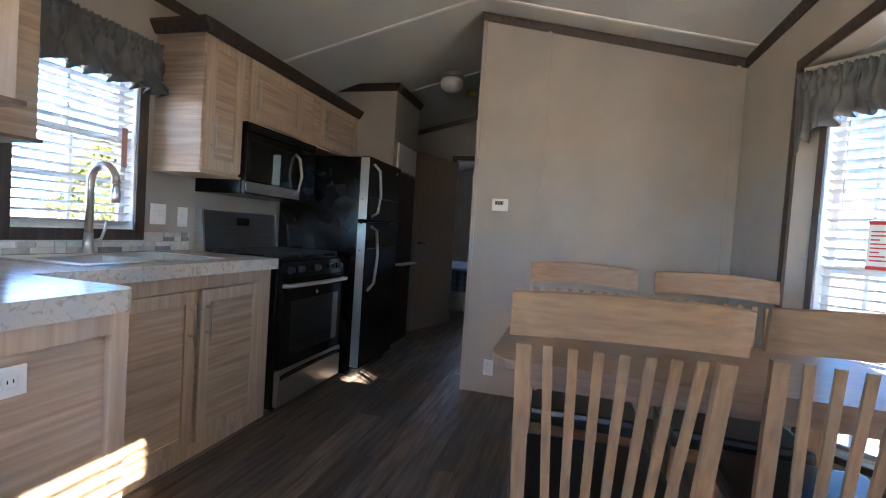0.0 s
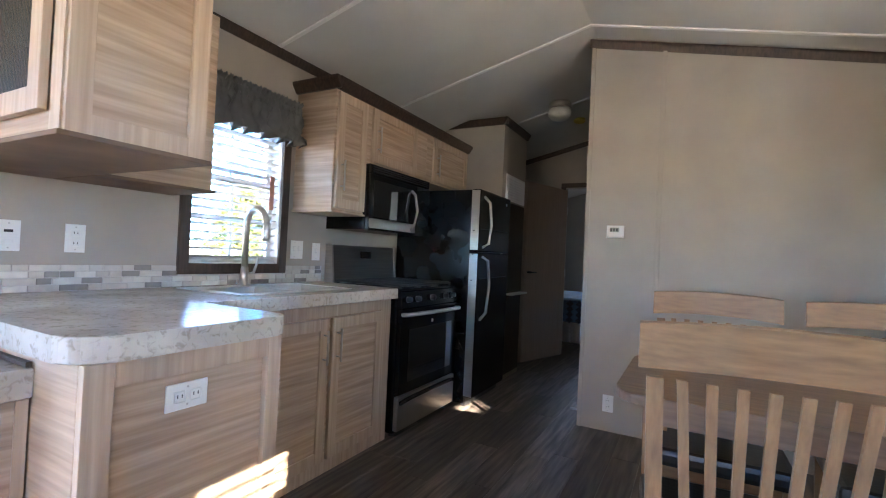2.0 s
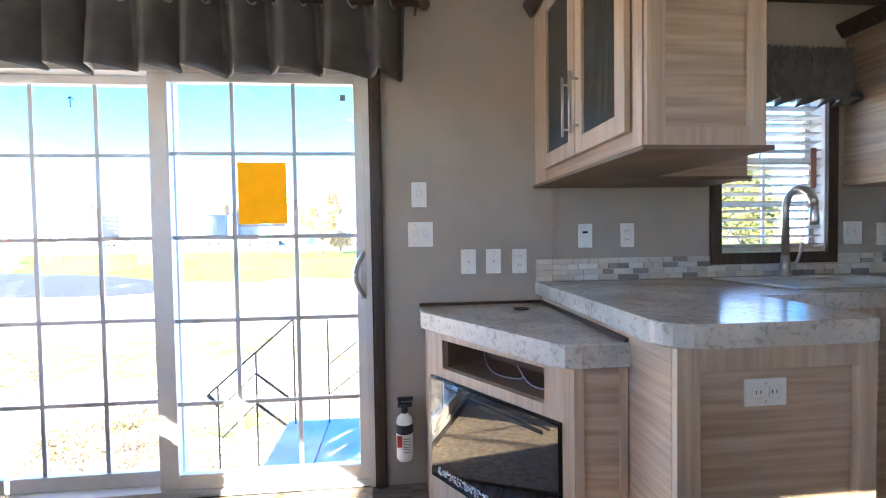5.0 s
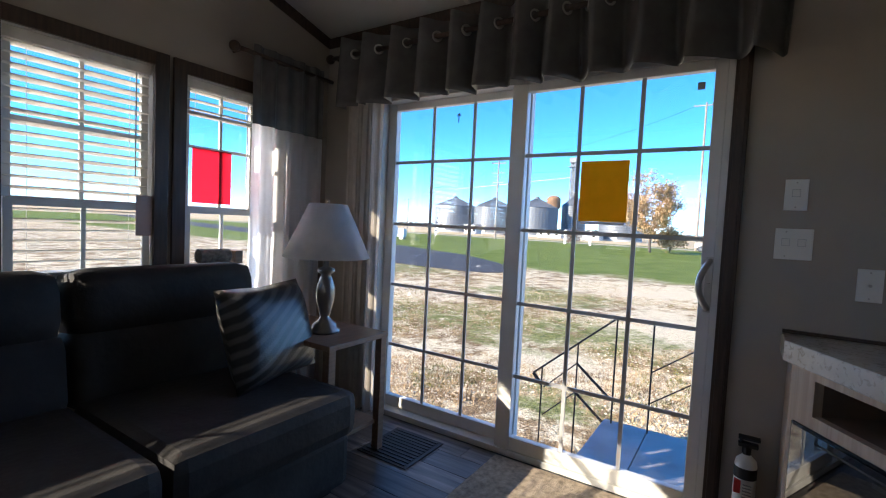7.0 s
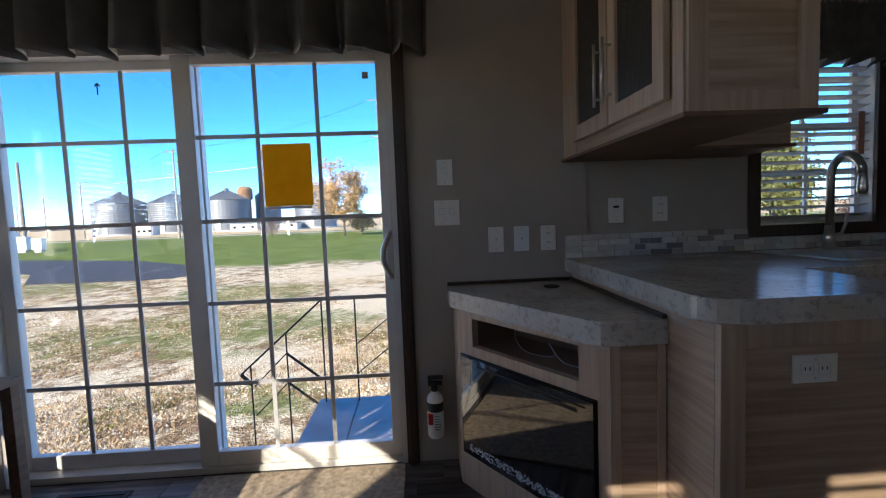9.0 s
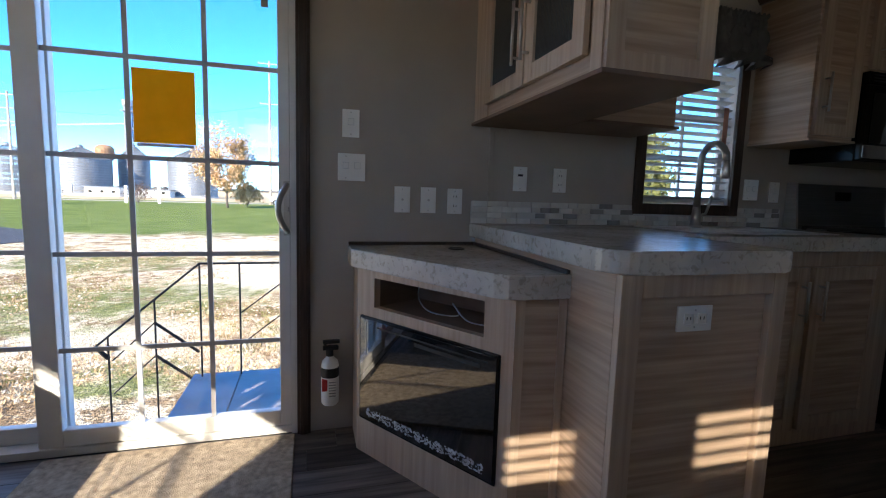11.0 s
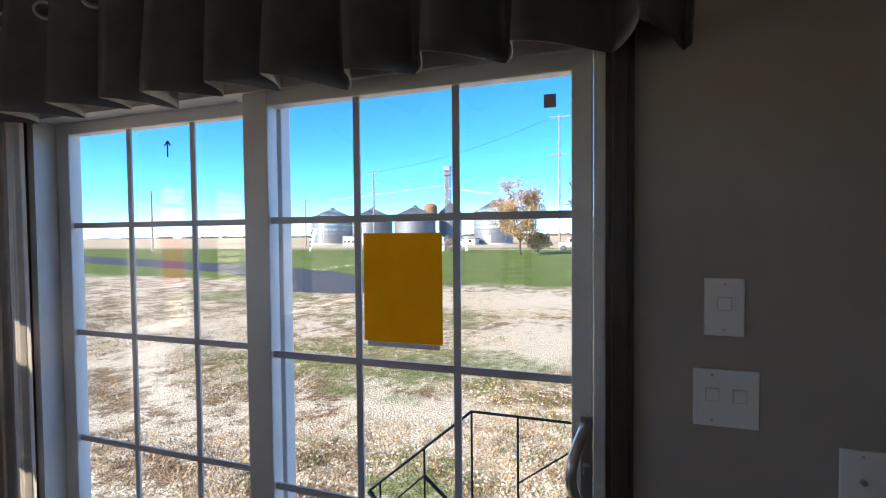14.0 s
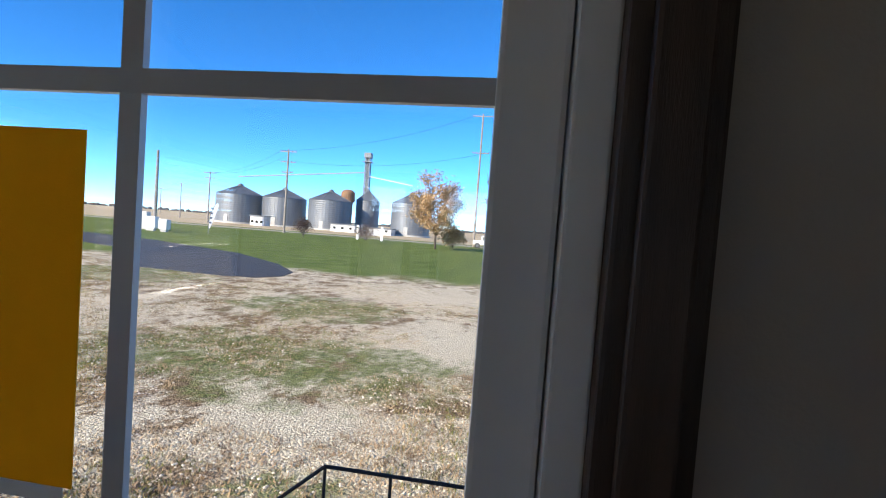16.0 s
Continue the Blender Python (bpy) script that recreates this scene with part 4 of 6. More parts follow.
# ---------- microwave, range, refrigerator ----------
def microwave():
    c = thing("microwave", (-2.08, 2.78, 1.30), "black and stainless over-the-range microwave", "microwave")
    x1, y0, y1, z0, z1 = -1.90, 2.323, 3.085, 1.285, 1.712
    part("body", B(W + 0.003, x1 - 0.03, y0, y1, z0, z1, 0.004), BLACK, c)
    d = part("door", B(x1 - 0.028, x1, y0, y1 - 0.19, z0 + 0.002, z1 - 0.06, 0.006), BLACKSTEEL, c)
    part("door_window", B(x1 + 0.001, x1 + 0.003, y0 + 0.04, y1 - 0.27, z0 + 0.085, z1 - 0.10, 0.001), BLACKGLASS, d)
    part("lower_trim", B(x1 + 0.001, x1 + 0.004, y0 + 0.01, y1 - 0.20, z0 + 0.012, z0 + 0.075, 0.001), STEEL, d)
    part("handle", pipe(bmesh.new(), [(x1, 2.825, z0 + 0.03), (x1 + 0.03, 2.83, z0 + 0.06), (x1 + 0.05, 2.835, z0 + 0.17), (x1 + 0.03, 2.83, z0 + 0.29), (x1, 2.825, z0 + 0.32)], 0.010), STEEL, d, "bowed steel handle", True)
    part("control_panel", B(x1 - 0.028, x1, y1 - 0.187, y1, z0 + 0.002, z1 - 0.06, 0.004), BLACKGLASS, c)
    v = part("vent_grille", B(x1 - 0.028, x1 - 0.004, y0, y1, z1 - 0.056, z1, 0.003), BLACKSTEEL, c)
    for i in range(3):
        part("louvre", B(x1 - 0.003, x1 - 0.001, y0 + 0.03, y1 - 0.03, z1 - 0.046 + 0.014 * i, z1 - 0.04 + 0.014 * i), BLACKM, v)
    part("badge", B(x1 + 0.001, x1 + 0.004, y0 + 0.004, y0 + 0.035, z0 + 0.02, z0 + 0.07), STEEL, c)


def gas_range():
    c = thing("gas_range", (-1.92, 2.76, 0), "black gas range with stainless oven handle and bottom drawer", "range")
    x1, y0, y1 = -1.645, 2.325, 3.085
    part("body", B(W + 0.005, x1, y0, y1, 0.03, 0.90, 0.004), BLACK, c)
    part("cooktop", B(W + 0.05, x1 + 0.012, y0 - 0.002, y1 + 0.002, 0.901, 0.918, 0.006), BLACK, c)
    bm = prism(bmesh.new(), [(0, 0), (0.07, 0), (0.045, 0.26), (0, 0.26)], y0 + 0.005, y1 - 0.005)
    m = Matrix(((1, 0, 0, W + 0.006), (0, 0, 1, 0), (0, 1, 0, 0.919), (0, 0, 0, 1)))
    g = part("backguard", put(bm, m), GREYSTEEL, c, "grey steel control backguard")
    part("display", B(W + 0.055, W + 0.062, 2.64, 2.76, 1.09, 1.14), BLACKGLASS, g)
    for y in (y0 + 0.012, y1 - 0.012):
        part("end_cap", put(prism(bmesh.new(), [(0, 0), (0.078, 0), (0.05, 0.265), (0, 0.265)], y - 0.008, y + 0.008), m), STEEL, g)
    for i in range(3):
        ya, yb = y0 + 0.03 + i * 0.232, y0 + 0.03 + (i + 1) * 0.232 - 0.012
        bm = bmesh.new()
        for x in (-2.16, -1.66):
            box(bm, x - 0.006, x + 0.006, ya, yb, 0.930, 0.945, 0.002)
        for k in range(4):
            y = ya + 0.006 + (yb - ya - 0.012) * k / 3
            box(bm, -2.154, -1.666, y - 0.005, y + 0.005, 0.932, 0.947, 0.002)
        for x in (-2.16, -1.66):
            for y in (ya + 0.012, yb - 0.012):
                box(bm, x - 0.008, x + 0.008, y - 0.008, y + 0.008, 0.9185, 0.932)
        part("grate", bm, BLACKM, c, "cast-iron grate")
    for y in (2.46, 2.70, 2.94):
        for x in (-2.03, -1.79):
            part("burner", lathe(bmesh.new(), [(0.045, 0), (0.045, 0.006), (0.03, 0.008), (0.03, 0.012)], (x, y, 0.9185), 16), BLACKM, c)
    bm = prism(bmesh.new(), [(0, 0.80), (0.03, 0.80), (0.018, 0.90), (0, 0.90)], y0 + 0.002, y1 - 0.002)
    k = part("knob_panel", put(bm, Matrix(((1, 0, 0, x1 + 0.001), (0, 0, 1, 0), (0, 1, 0, 0), (0, 0, 0, 1)))), BLACK, c)
    for y in (2.40, 2.51, 2.70, 2.89, 3.0):
        part("knob", tube(bmesh.new(), (x1 + 0.02, y, 0.85), (x1 + 0.055, y, 0.855), 0.021, 0.017, 16), BLACKM, k, "", True)
    d = part("oven_door", B(x1 + 0.001, x1 + 0.035, y0 + 0.004, y1 - 0.004, 0.265, 0.795, 0.006), BLACK, c)
    part("oven_window", B(x1 + 0.036, x1 + 0.038, y0 + 0.09, y1 - 0.09, 0.335, 0.665, 0.001), BLACKGLASS, d)
    part("badge", tube(bmesh.new(), (x1 + 0.036, 2.705, 0.695), (x1 + 0.039, 2.705, 0.695), 0.012, seg=14), STEEL, d)
    part("oven_handle", pipe(bmesh.new(), [(x1 + 0.03, y0 + 0.012, 0.762), (x1 + 0.07, y0 + 0.02, 0.765), (x1 + 0.088, 2.705, 0.762), (x1 + 0.075, y1 - 0.05, 0.758), (x1 + 0.03, y1 - 0.03, 0.755)], 0.013, 10), STEEL, d, "stainless oven handle", True)
    w = part("drawer", B(x1 + 0.001, x1 + 0.033, y0 + 0.004, y1 - 0.004, 0.045, 0.255, 0.006), STEEL, c, "stainless bottom drawer")
    part("drawer_lip", pipe(bmesh.new(), [(x1 + 0.033, y0 + 0.02, 0.215), (x1 + 0.05, y0 + 0.12, 0.232), (x1 + 0.056, 2.705, 0.238), (x1 + 0.05, y1 - 0.12, 0.232), (x1 + 0.033, y1 - 0.02, 0.215)], 0.014, 8), BLACKSTEEL, w, "", True)
    for x in (-2.2, -1.68):
        for y in (y0 + 0.05, y1 - 0.05):
            part("foot", tube(bmesh.new(), (x, y, 0), (x, y, 0.032), 0.018, seg=10), BLACKM, c)


def fridge():
    c = thing("refrigerator", (-1.9, 3.51, 0), "black and stainless top-freezer refrigerator", "refrigerator")
    x1, y0, y1 = -1.485, 3.145, 3.80
    part("body", B(W + 0.03, x1 - 0.075, y0, y1, 0.02, 1.655, 0.006), BLACK, c)
    for nm, z0, z1 in (("freezer_door", 1.185, 1.66), ("fridge_door", 0.07, 1.175)):
        d = part(nm, B(x1 - 0.073, x1, y0, y1, z0, z1, 0.012), BLACKSTEEL, c)
        part("edge_trim", B(x1 - 0.07, x1 - 0.004, y0 - 0.003, y0 - 0.0005, z0 + 0.01, z1 - 0.01), STEEL, d, "bright steel door edge")
        if nm == "freezer_door":
            zs = [(0, z0 + 0.03), (0.045, z0 + 0.06), (0.06, z0 + 0.2), (0.045, z1 - 0.10), (0, z1 - 0.05)]
        else:
            zs = [(0, z1 - 0.03), (0.045, z1 - 0.06), (0.062, z1 - 0.25), (0.045, z1 - 0.46), (0, z1 - 0.52)]
        part("handle", pipe(bmesh.new(), [(x1 + o, y0 + 0.075 + o * 0.3, z) for o, z in zs], 0.011), STEEL, d, "bowed steel handle", True)
    part("badge", tube(bmesh.new(), (x1, y1 - 0.10, 1.60), (x1 + 0.003, y1 - 0.10, 1.60), 0.012, seg=14), STEEL, c)
    part("kick_grille", B(x1 - 0.09, x1 - 0.06, y0 + 0.01, y1 - 0.01, 0.0, 0.062), BLACKM, c)
    for z in (1.36, 1.18, 0.98):
        bm = bmesh.new()
        pipe(bm, [(x1 - 0.05, y0 - 0.006, z - 0.02), (x1 + 0.008, y0 + 0.02, z - 0.005), (x1 + 0.010, y0 + 0.25, z), (x1 + 0.008, y1 - 0.08, z + 0.005)], 0.004, 6)
        part("strap", bm, BLACKM, c, "black transport strap")


microwave()
gas_range()
fridge()

# ---------- closet at the hall, bedroom door, bedroom ----------
cl = thing("utility_closet", (-1.92, 4.18, 0), "greige utility closet with a white louvred grille", "closet", "", "structure")
part("body", B(W + 0.002, -1.59, 3.845, 4.48, 0, 2.36), WALL, cl)
g = part("grille", B(-1.589, -1.578, 3.93, 4.44, 1.68, 1.92, 0.003), WHITE, cl, "white louvred air grille")
for i in range(9):
    part("louvre", B(-1.578, -1.572, 3.95, 4.42, 1.70 + i * 0.024, 1.712 + i * 0.024), WHITE, g)
dd = part("closet_door", B(-1.589, -1.575, 3.93, 4.44, 0.05, 1.66, 0.003), TRIM, cl, "dark closet door standing ajar")
part("closet_shelf", B(-1.574, -1.50, 3.98, 4.42, 0.80, 0.815), WHITE, cl)
crown("trim_closet_south", (W, 3.845, 2.41), (-1.55, 3.845, 2.41), (0, -1, 0), 0.06, 0.04)
crown("trim_closet_east", (-1.59, 3.805, 2.41), (-1.59, 4.48, 2.41), (1, 0, 0), 0.06, 0.04)
bd = thing("door_2", (-1.44, 5.58, 0), "open taupe bedroom door with a dark lever", "door", "", "structure")
mdoor = face((-1.435, 5.575, 0), Vector((-1.71, 4.75, 0)) - Vector((-1.435, 5.575, 0)), (0.95, 0.3, 0))
TAUPE = mat("taupe_door_skin", (0.30, 0.225, 0.18), 0.55, vary=0.06, scale=3, stretch=(20, 20, 1))
lf = part("leaf", put(B(0.0, 0.80, -0.018, 0.018, 0.012, 2.0, 0.002), mdoor), TAUPE, bd)
bm = tube(bmesh.new(), (0.74, 0.018, 1.0), (0.74, 0.055, 1.0), 0.012)
tube(bm, (0.745, 0.052, 1.0), (0.64, 0.052, 1.0), 0.008)
part("lever", put(bm, mdoor), BLACKM, bd, "dark lever handle", True)
for z in (0.3, 1.0, 1.75):
    part("hinge", put(tube(bmesh.new(), (0.0, 0.022, z - 0.045), (0.0, 0.022, z + 0.045), 0.006), mdoor), NICKEL, bd)
bm = bmesh.new()
box(bm, -1.50, -1.445, N - 0.014, N - 0.001, 0, 2.09, 0.002)
box(bm, -1.445, -0.725, N - 0.014, N - 0.001, 2.035, 2.09, 0.002)
structure("trim_doorway", bm, TRIM, "dark brown doorway casing", "trim")
bed = thing("bed", (-1.1, 7.0, 0), "bed with a blue patterned quilt and pale skirt", "bed")
QUILT = mat("blue_quilt", (0.06, 0.12, 0.22), 0.85, vary=0.1, scale=4, bump=0.5, bump_scale=25)
part("mattress", B(-2.1, -0.3, 6.45, 8.4, 0.28, 0.60, 0.06), QUILT, bed)
q = part("quilt_top", B(-2.12, -0.28, 6.43, 8.0, 0.60, 0.635, 0.015), mat("pale_blue_top", (0.16, 0.30, 0.48), 0.8, vary=0.1), bed)
dm = bmesh.new()
for i in range(14):
    for k in range(4):
        a, z = -2.05 + i * 0.13, 0.33 + k * 0.075
        box(dm, a - 0.035, a + 0.035, 6.436, 6.4495, z - 0.035, z + 0.035, 0, Matrix.Rotation(radians(45), 4, "Y"))
part("quilt_pattern", dm, mat("navy_diamonds", (0.025, 0.035, 0.06), 0.85, vary=0.1), bed)
sk_ = cloth(bmesh.new(), ((-2.1, 6.44), (-0.3, 6.44)), 0.30, [0, 0.15, 0.28], 0.012, 18, seed=5)
part("bed_skirt", sk_, SHEER, bed, "pale gathered bed skirt")
window("window_9", face((0, 8.8, 0), (-1, 0, 0), (0, -1, 0)), 1.21, 1.74, 1.01, 1.79, "bedroom window", 0.05)

# ---------- fireplace cabinet ----------
fp = thing("fireplace_cabinet", (-1.95, 0.25, 0), "pale wood corner cabinet with an electric fireplace and open niche", "cabinet")
P0, P1 = Vector((-2.075, -0.098, 0)), Vector((-1.46, 0.297, 0))
al = (P1 - P0).normalized()
nrm = Vector((al.y, -al.x, 0))
M_FP = face((P0.x, P0.y, 0), al, nrm)
FL = (P1 - P0).length
bm = bmesh.new()
for a0, a1, z0, z1 in ((0, 0.02, 0.145, 0.573), (0.69, FL, 0.145, 0.573), (0, FL, 0, 0.145), (0, FL, 0.573, 0.613), (0, 0.10, 0.613, 0.728), (0.622, FL, 0.613, 0.728), (0, FL, 0.728, 0.754)):
    box(bm, a0, a1, -0.03, 0, z0, z1)
part("front_frame", put(bm, M_FP), MAPLE_V, fp)
part("side_panel", prism(bmesh.new(), [(P1.x - 0.02, P1.y), (P1.x, P1.y), (-1.437, 0.455), (-1.457, 0.455)], 0, 0.754), MAPLE, fp)
part("return_panel", B(W + 0.003, P0.x - 0.002, P0.y, P0.y + 0.015, 0, 0.754), MAPLE_V, fp)
ms = face((P1.x, P1.y, 0), (0.023, 0.158, 0), (0.158, -0.023, 0))
bm = bmesh.new()
box(bm, 0, 0.03, 0.001, 0.008, 0, 0.754, 0.001)
box(bm, 0.134, 0.158, 0.001, 0.008, 0, 0.754, 0.001)
part("side_frame", put(bm, ms), MAPLE_V, fp)
# niche boards in the darkened wood, so the recess's shade is in their colour
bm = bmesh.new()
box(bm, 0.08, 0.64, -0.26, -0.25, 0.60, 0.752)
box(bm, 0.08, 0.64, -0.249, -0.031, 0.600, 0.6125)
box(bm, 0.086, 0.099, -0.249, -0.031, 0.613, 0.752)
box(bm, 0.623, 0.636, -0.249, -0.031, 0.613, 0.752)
part("niche", put(bm, M_FP), MAPLE_SHADE, fp)
frp = part("fireplace", put(B(0.0215, 0.6885, -0.12, 0.006, 0.1465, 0.5715, 0.004), M_FP), BLACK, fp, "black electric fireplace insert")
part("glass_front", put(B(0.03, 0.68, 0.0065, 0.0095, 0.155, 0.563, 0.001), M_FP), BLACKGLASS, frp)
part("heater_bar", put(B(0.33, 0.62, 0.0098, 0.0112, 0.515, 0.528), M_FP), BLACKM, frp)
part("vent_strip", put(B(0.13, 0.65, 0.0098, 0.0108, 0.537, 0.543), M_FP), BLACKM, frp)
ice = bmesh.new()
rr = random.Random(4)
for i in range(420):
    a, z = rr.uniform(0.075, 0.645), rr.uniform(0.172, 0.205)
    s = rr.uniform(0.0025, 0.006)
    bmesh.ops.create_icosphere(ice, subdivisions=1, radius=s, matrix=Matrix.Translation((a, 0.0098, z)) @ Matrix.Diagonal((1, 0.25, 0.8, 1)) @ Matrix.Rotation(rr.uniform(0, 3), 4, "Y"))
tagged(part("pebble_bed", put(ice, M_FP), mat("ice_pebbles", (0.5, 0.52, 0.56), 0.15, vary=0.3, scale=60), frp, "pale crushed glass bed"), kind="stuff")
ftop = [(W + 0.003, -0.123), (-2.10, -0.123), (-1.47, 0.232), (-1.432, 0.262), (-1.422, 0.31), (-1.422, 0.4555), (W + 0.003, 0.4555)]
part("worktop", prism(bmesh.new(), ftop, 0.756, 0.828, 0.006), MARBLE, fp, "marbled laminate top")
bm = bmesh.new()
box(bm, W + 0.001, W + 0.014, -0.122, 0.4555, 0.829, 0.842, 0.002)
box(bm, W + 0.014, -1.43, 0.4425, 0.4555, 0.829, 0.842, 0.002)
structure("trim_fireplace", bm, TRIM, "thin dark strip behind the fireplace top", "trim")
gm = lathe(bmesh.new(), [(0.034, 0), (0.034, 0.003), (0.03, 0.005), (0.0285, 0.003)], (-2.08, 0.31, 0.8285), 20)
solid("cable_grommet", gm, BLACKM, "round dark cable grommet in the fireplace top", "grommet")
cb = [M_FP @ Vector(p) for p in ((0.16, -0.2, 0.72), (0.19, -0.15, 0.65), (0.30, -0.1, 0.617), (0.42, -0.12, 0.622), (0.36, -0.16, 0.65), (0.48, -0.1, 0.617), (0.60, -0.12, 0.617))]
cs = []
for i in range(len(cb) - 1):
    a, b, c, d = cb[max(i - 1, 0)], cb[i], cb[i + 1], cb[min(i + 2, len(cb) - 1)]
    for k in range(6):
        t = k / 6
        cs.append(0.5 * ((2 * b) + (c - a) * t + (2 * a - 5 * b + 4 * c - d) * t * t + (3 * b - a - 3 * c + d) * t ** 3))
solid("loose_cable", pipe(bmesh.new(), cs, 0.0026), mat("grey_cable", (0.4, 0.42, 0.46), 0.5), "loose grey cable in the open niche", "cable", smooth=True)

# ---------- wall plates ----------
def plate(m, a, z, kind, label, w=0.070, h=0.114):
    """A white cover plate with its top left corner at a, z of the face m."""
    p = thing("outlet" if kind == "duplex" else "light_switch" if kind in ("rocker", "double") else "wall_jack", m @ Vector((a + w / 2, 0, z - h / 2)), label, "switch" if kind in ("rocker", "double") else "outlet")
    part("plate", put(B(a, a + w, 0.0005, 0.006, z - h, z, 0.002), m), WHITE, p)
    cx = [a + w / 2] if kind != "double" else [a + w * 0.29, a + w * 0.71]
    zc = z - h / 2
    for c in cx:
        if kind in ("rocker", "double"):
            # thin grey rim painting the shadow line round the rocker's lip
            part("rocker_shade_line", put(B(c - 0.0125, c + 0.0125, 0.0055, 0.0064, zc - 0.007, zc + 0.0205), m), GRID, p)
            part("rocker", put(B(c - 0.0112, c + 0.0112, 0.006, 0.0095, zc - 0.0055, zc + 0.019, 0.0015), m), WHITE, p)
        elif kind in ("duplex", "gfci", "sideways"):
            for s in (-1, 1):
                ca, cz_ = (c + s * 0.022, zc) if kind == "sideways" else (c, zc + s * 0.021)
                part("socket", put(B(ca - 0.015, ca + 0.015, 0.006, 0.008, cz_ - 0.014, cz_ + 0.014, 0.003), m), WHITE, p)
                bm = bmesh.new()
                for k in (-1, 1):
                    box(bm, ca + k * 0.006 - 0.0012, ca + k * 0.006 + 0.0012, 0.008, 0.0086, cz_ - 0.003, cz_ + 0.006)
                part("slots", put(bm, m), BLACKM, p)
        elif kind == "jack":
            part("jack", put(tube(bmesh.new(), (c, 0.005, zc), (c, 0.014, zc), 0.005), m), NICKEL, p)
        elif kind == "slide":
            part("window", put(B(c - 0.013, c + 0.013, 0.006, 0.007, zc + 0.012, zc + 0.022), m), BLACKM, p)
            part("slider", put(B(c - 0.013, c + 0.013, 0.006, 0.010, zc - 0.03, zc - 0.016, 0.002), m), WHITE, p)
    for zz in (z - 0.012, z - h + 0.012):
        part("screw", put(tube(bmesh.new(), (cx[0], 0.005, zz), (cx[0], 0.0066, zz), 0.003, seg=8), m), NICKEL, p)


plate(M_WEST, -0.150, 1.396, "rocker", "white single light switch beside the patio door")
plate(M_WEST, -0.168, 1.215, "double", "white double light switch beside the patio door", 0.114)
plate(M_WEST, 0.074, 1.085, "jack", "white cable jack plate over the fireplace cabinet")
plate(M_WEST, 0.192, 1.085, "jack", "white cable jack plate over the fireplace cabinet")
plate(M_WEST, 0.316, 1.083, "duplex", "white outlet over the fireplace cabinet")
plate(M_WEST, 0.635, 1.196, "slide", "white timer switch over the worktop")
plate(M_WEST, 0.844, 1.196, "duplex", "white outlet over the worktop")
plate(M_WEST, 2.02, 1.19, "double", "white double switch beside the sink window", 0.10)
plate(M_WEST, 2.205, 1.182, "rocker", "white switch beside the range")
plate(face((-1.2205, 0, 0), (0, 1, 0), (1, 0, 0)), 0.65, 0.776, "sideways", "white outlet lying sideways on the peninsula end", 0.114, 0.070)
M_PART = face((0, PART_Y, 0), (1, 0, 0), (0, -1, 0))
plate(M_PART, -0.5635, 0.246, "duplex", "white outlet low on the partition")
th = thing("thermostat", (-0.50, PART_Y, 1.34), "white wall thermostat with a small display", "thermostat")
part("case", put(B(-0.58, -0.469, 0.0005, 0.024, 1.313, 1.398, 0.004), M_PART), WHITE, th)
part("display", put(B(-0.559, -0.499, 0.024, 0.0255, 1.353, 1.383), M_PART), mat("lcd", (0.30, 0.33, 0.28), 0.3, vary=0.1), th)
bm = bmesh.new()
for i in range(3):
    box(bm, -0.556 + i * 0.018, -0.544 + i * 0.018, 0.0256, 0.026, 1.358, 1.378)
part("digits", put(bm, M_PART), BLACKM, th)
solid("door_stop", tube(bmesh.new(), (PART_X, 3.3, 0.10), (PART_X - 0.06, 3.3, 0.10), 0.008), NICKEL, "small spring door stop at the partition foot", "door stop", smooth=True)

# fire extinguisher
ex = thing("fire_extinguisher", (W + 0.05, -0.19, 0.14), "small white fire extinguisher with black head on the wall", "extinguisher")
c0 = (W + 0.055, -0.20, 0.145)
part("cylinder", lathe(bmesh.new(), [(0.03, 0), (0.036, 0.008), (0.037, 0.02), (0.037, 0.17), (0.033, 0.19), (0.018, 0.205), (0.014, 0.212)], c0), WHITE, ex, "white steel cylinder", True)
part("band", lathe(bmesh.new(), [(0.0375, 0.125), (0.0378, 0.126), (0.0378, 0.165), (0.0375, 0.166)], c0), BLACKM, ex, "black label band", True)
part("red_label", B(c0[0] + 0.014, c0[0] + 0.0385, c0[1] - 0.034, c0[1] - 0.012, c0[2] + 0.07, c0[2] + 0.12, 0.003), mat("red_label", (0.6, 0.03, 0.03), 0.5), ex)
bm = bmesh.new()
for i in range(6):
    box(bm, c0[0] + 0.0365, c0[0] + 0.0385, c0[1] - 0.006, c0[1] + 0.022, c0[2] + 0.045 + i * 0.012, c0[2] + 0.049 + i * 0.012)
part("print_lines", bm, mat("grey_print", (0.3, 0.3, 0.3), 0.6), ex)
bm = tube(bmesh.new(), (c0[0], c0[1], c0[2] + 0.21), (c0[0], c0[1], c0[2] + 0.255), 0.014)
box(bm, c0[0] - 0.014, c0[0] + 0.014, c0[1] - 0.03, c0[1] + 0.035, c0[2] + 0.24, c0[2] + 0.255, 0.003)
box(bm, c0[0] - 0.014, c0[0] + 0.014, c0[1] - 0.03, c0[1] + 0.04, c0[2] + 0.268, c0[2] + 0.28, 0.003)
tube(bm, (c0[0], c0[1] - 0.02, c0[2] + 0.25), (c0[0], c0[1] - 0.02, c0[2] + 0.27), 0.006)
part("valve_head", bm, BLACKM, ex, "black valve head and lever")
part("bracket", B(W + 0.001, c0[0] - 0.03, c0[1] - 0.015, c0[1] + 0.015, c0[2] + 0.03, c0[2] + 0.24, 0.002), BLACKM, ex)

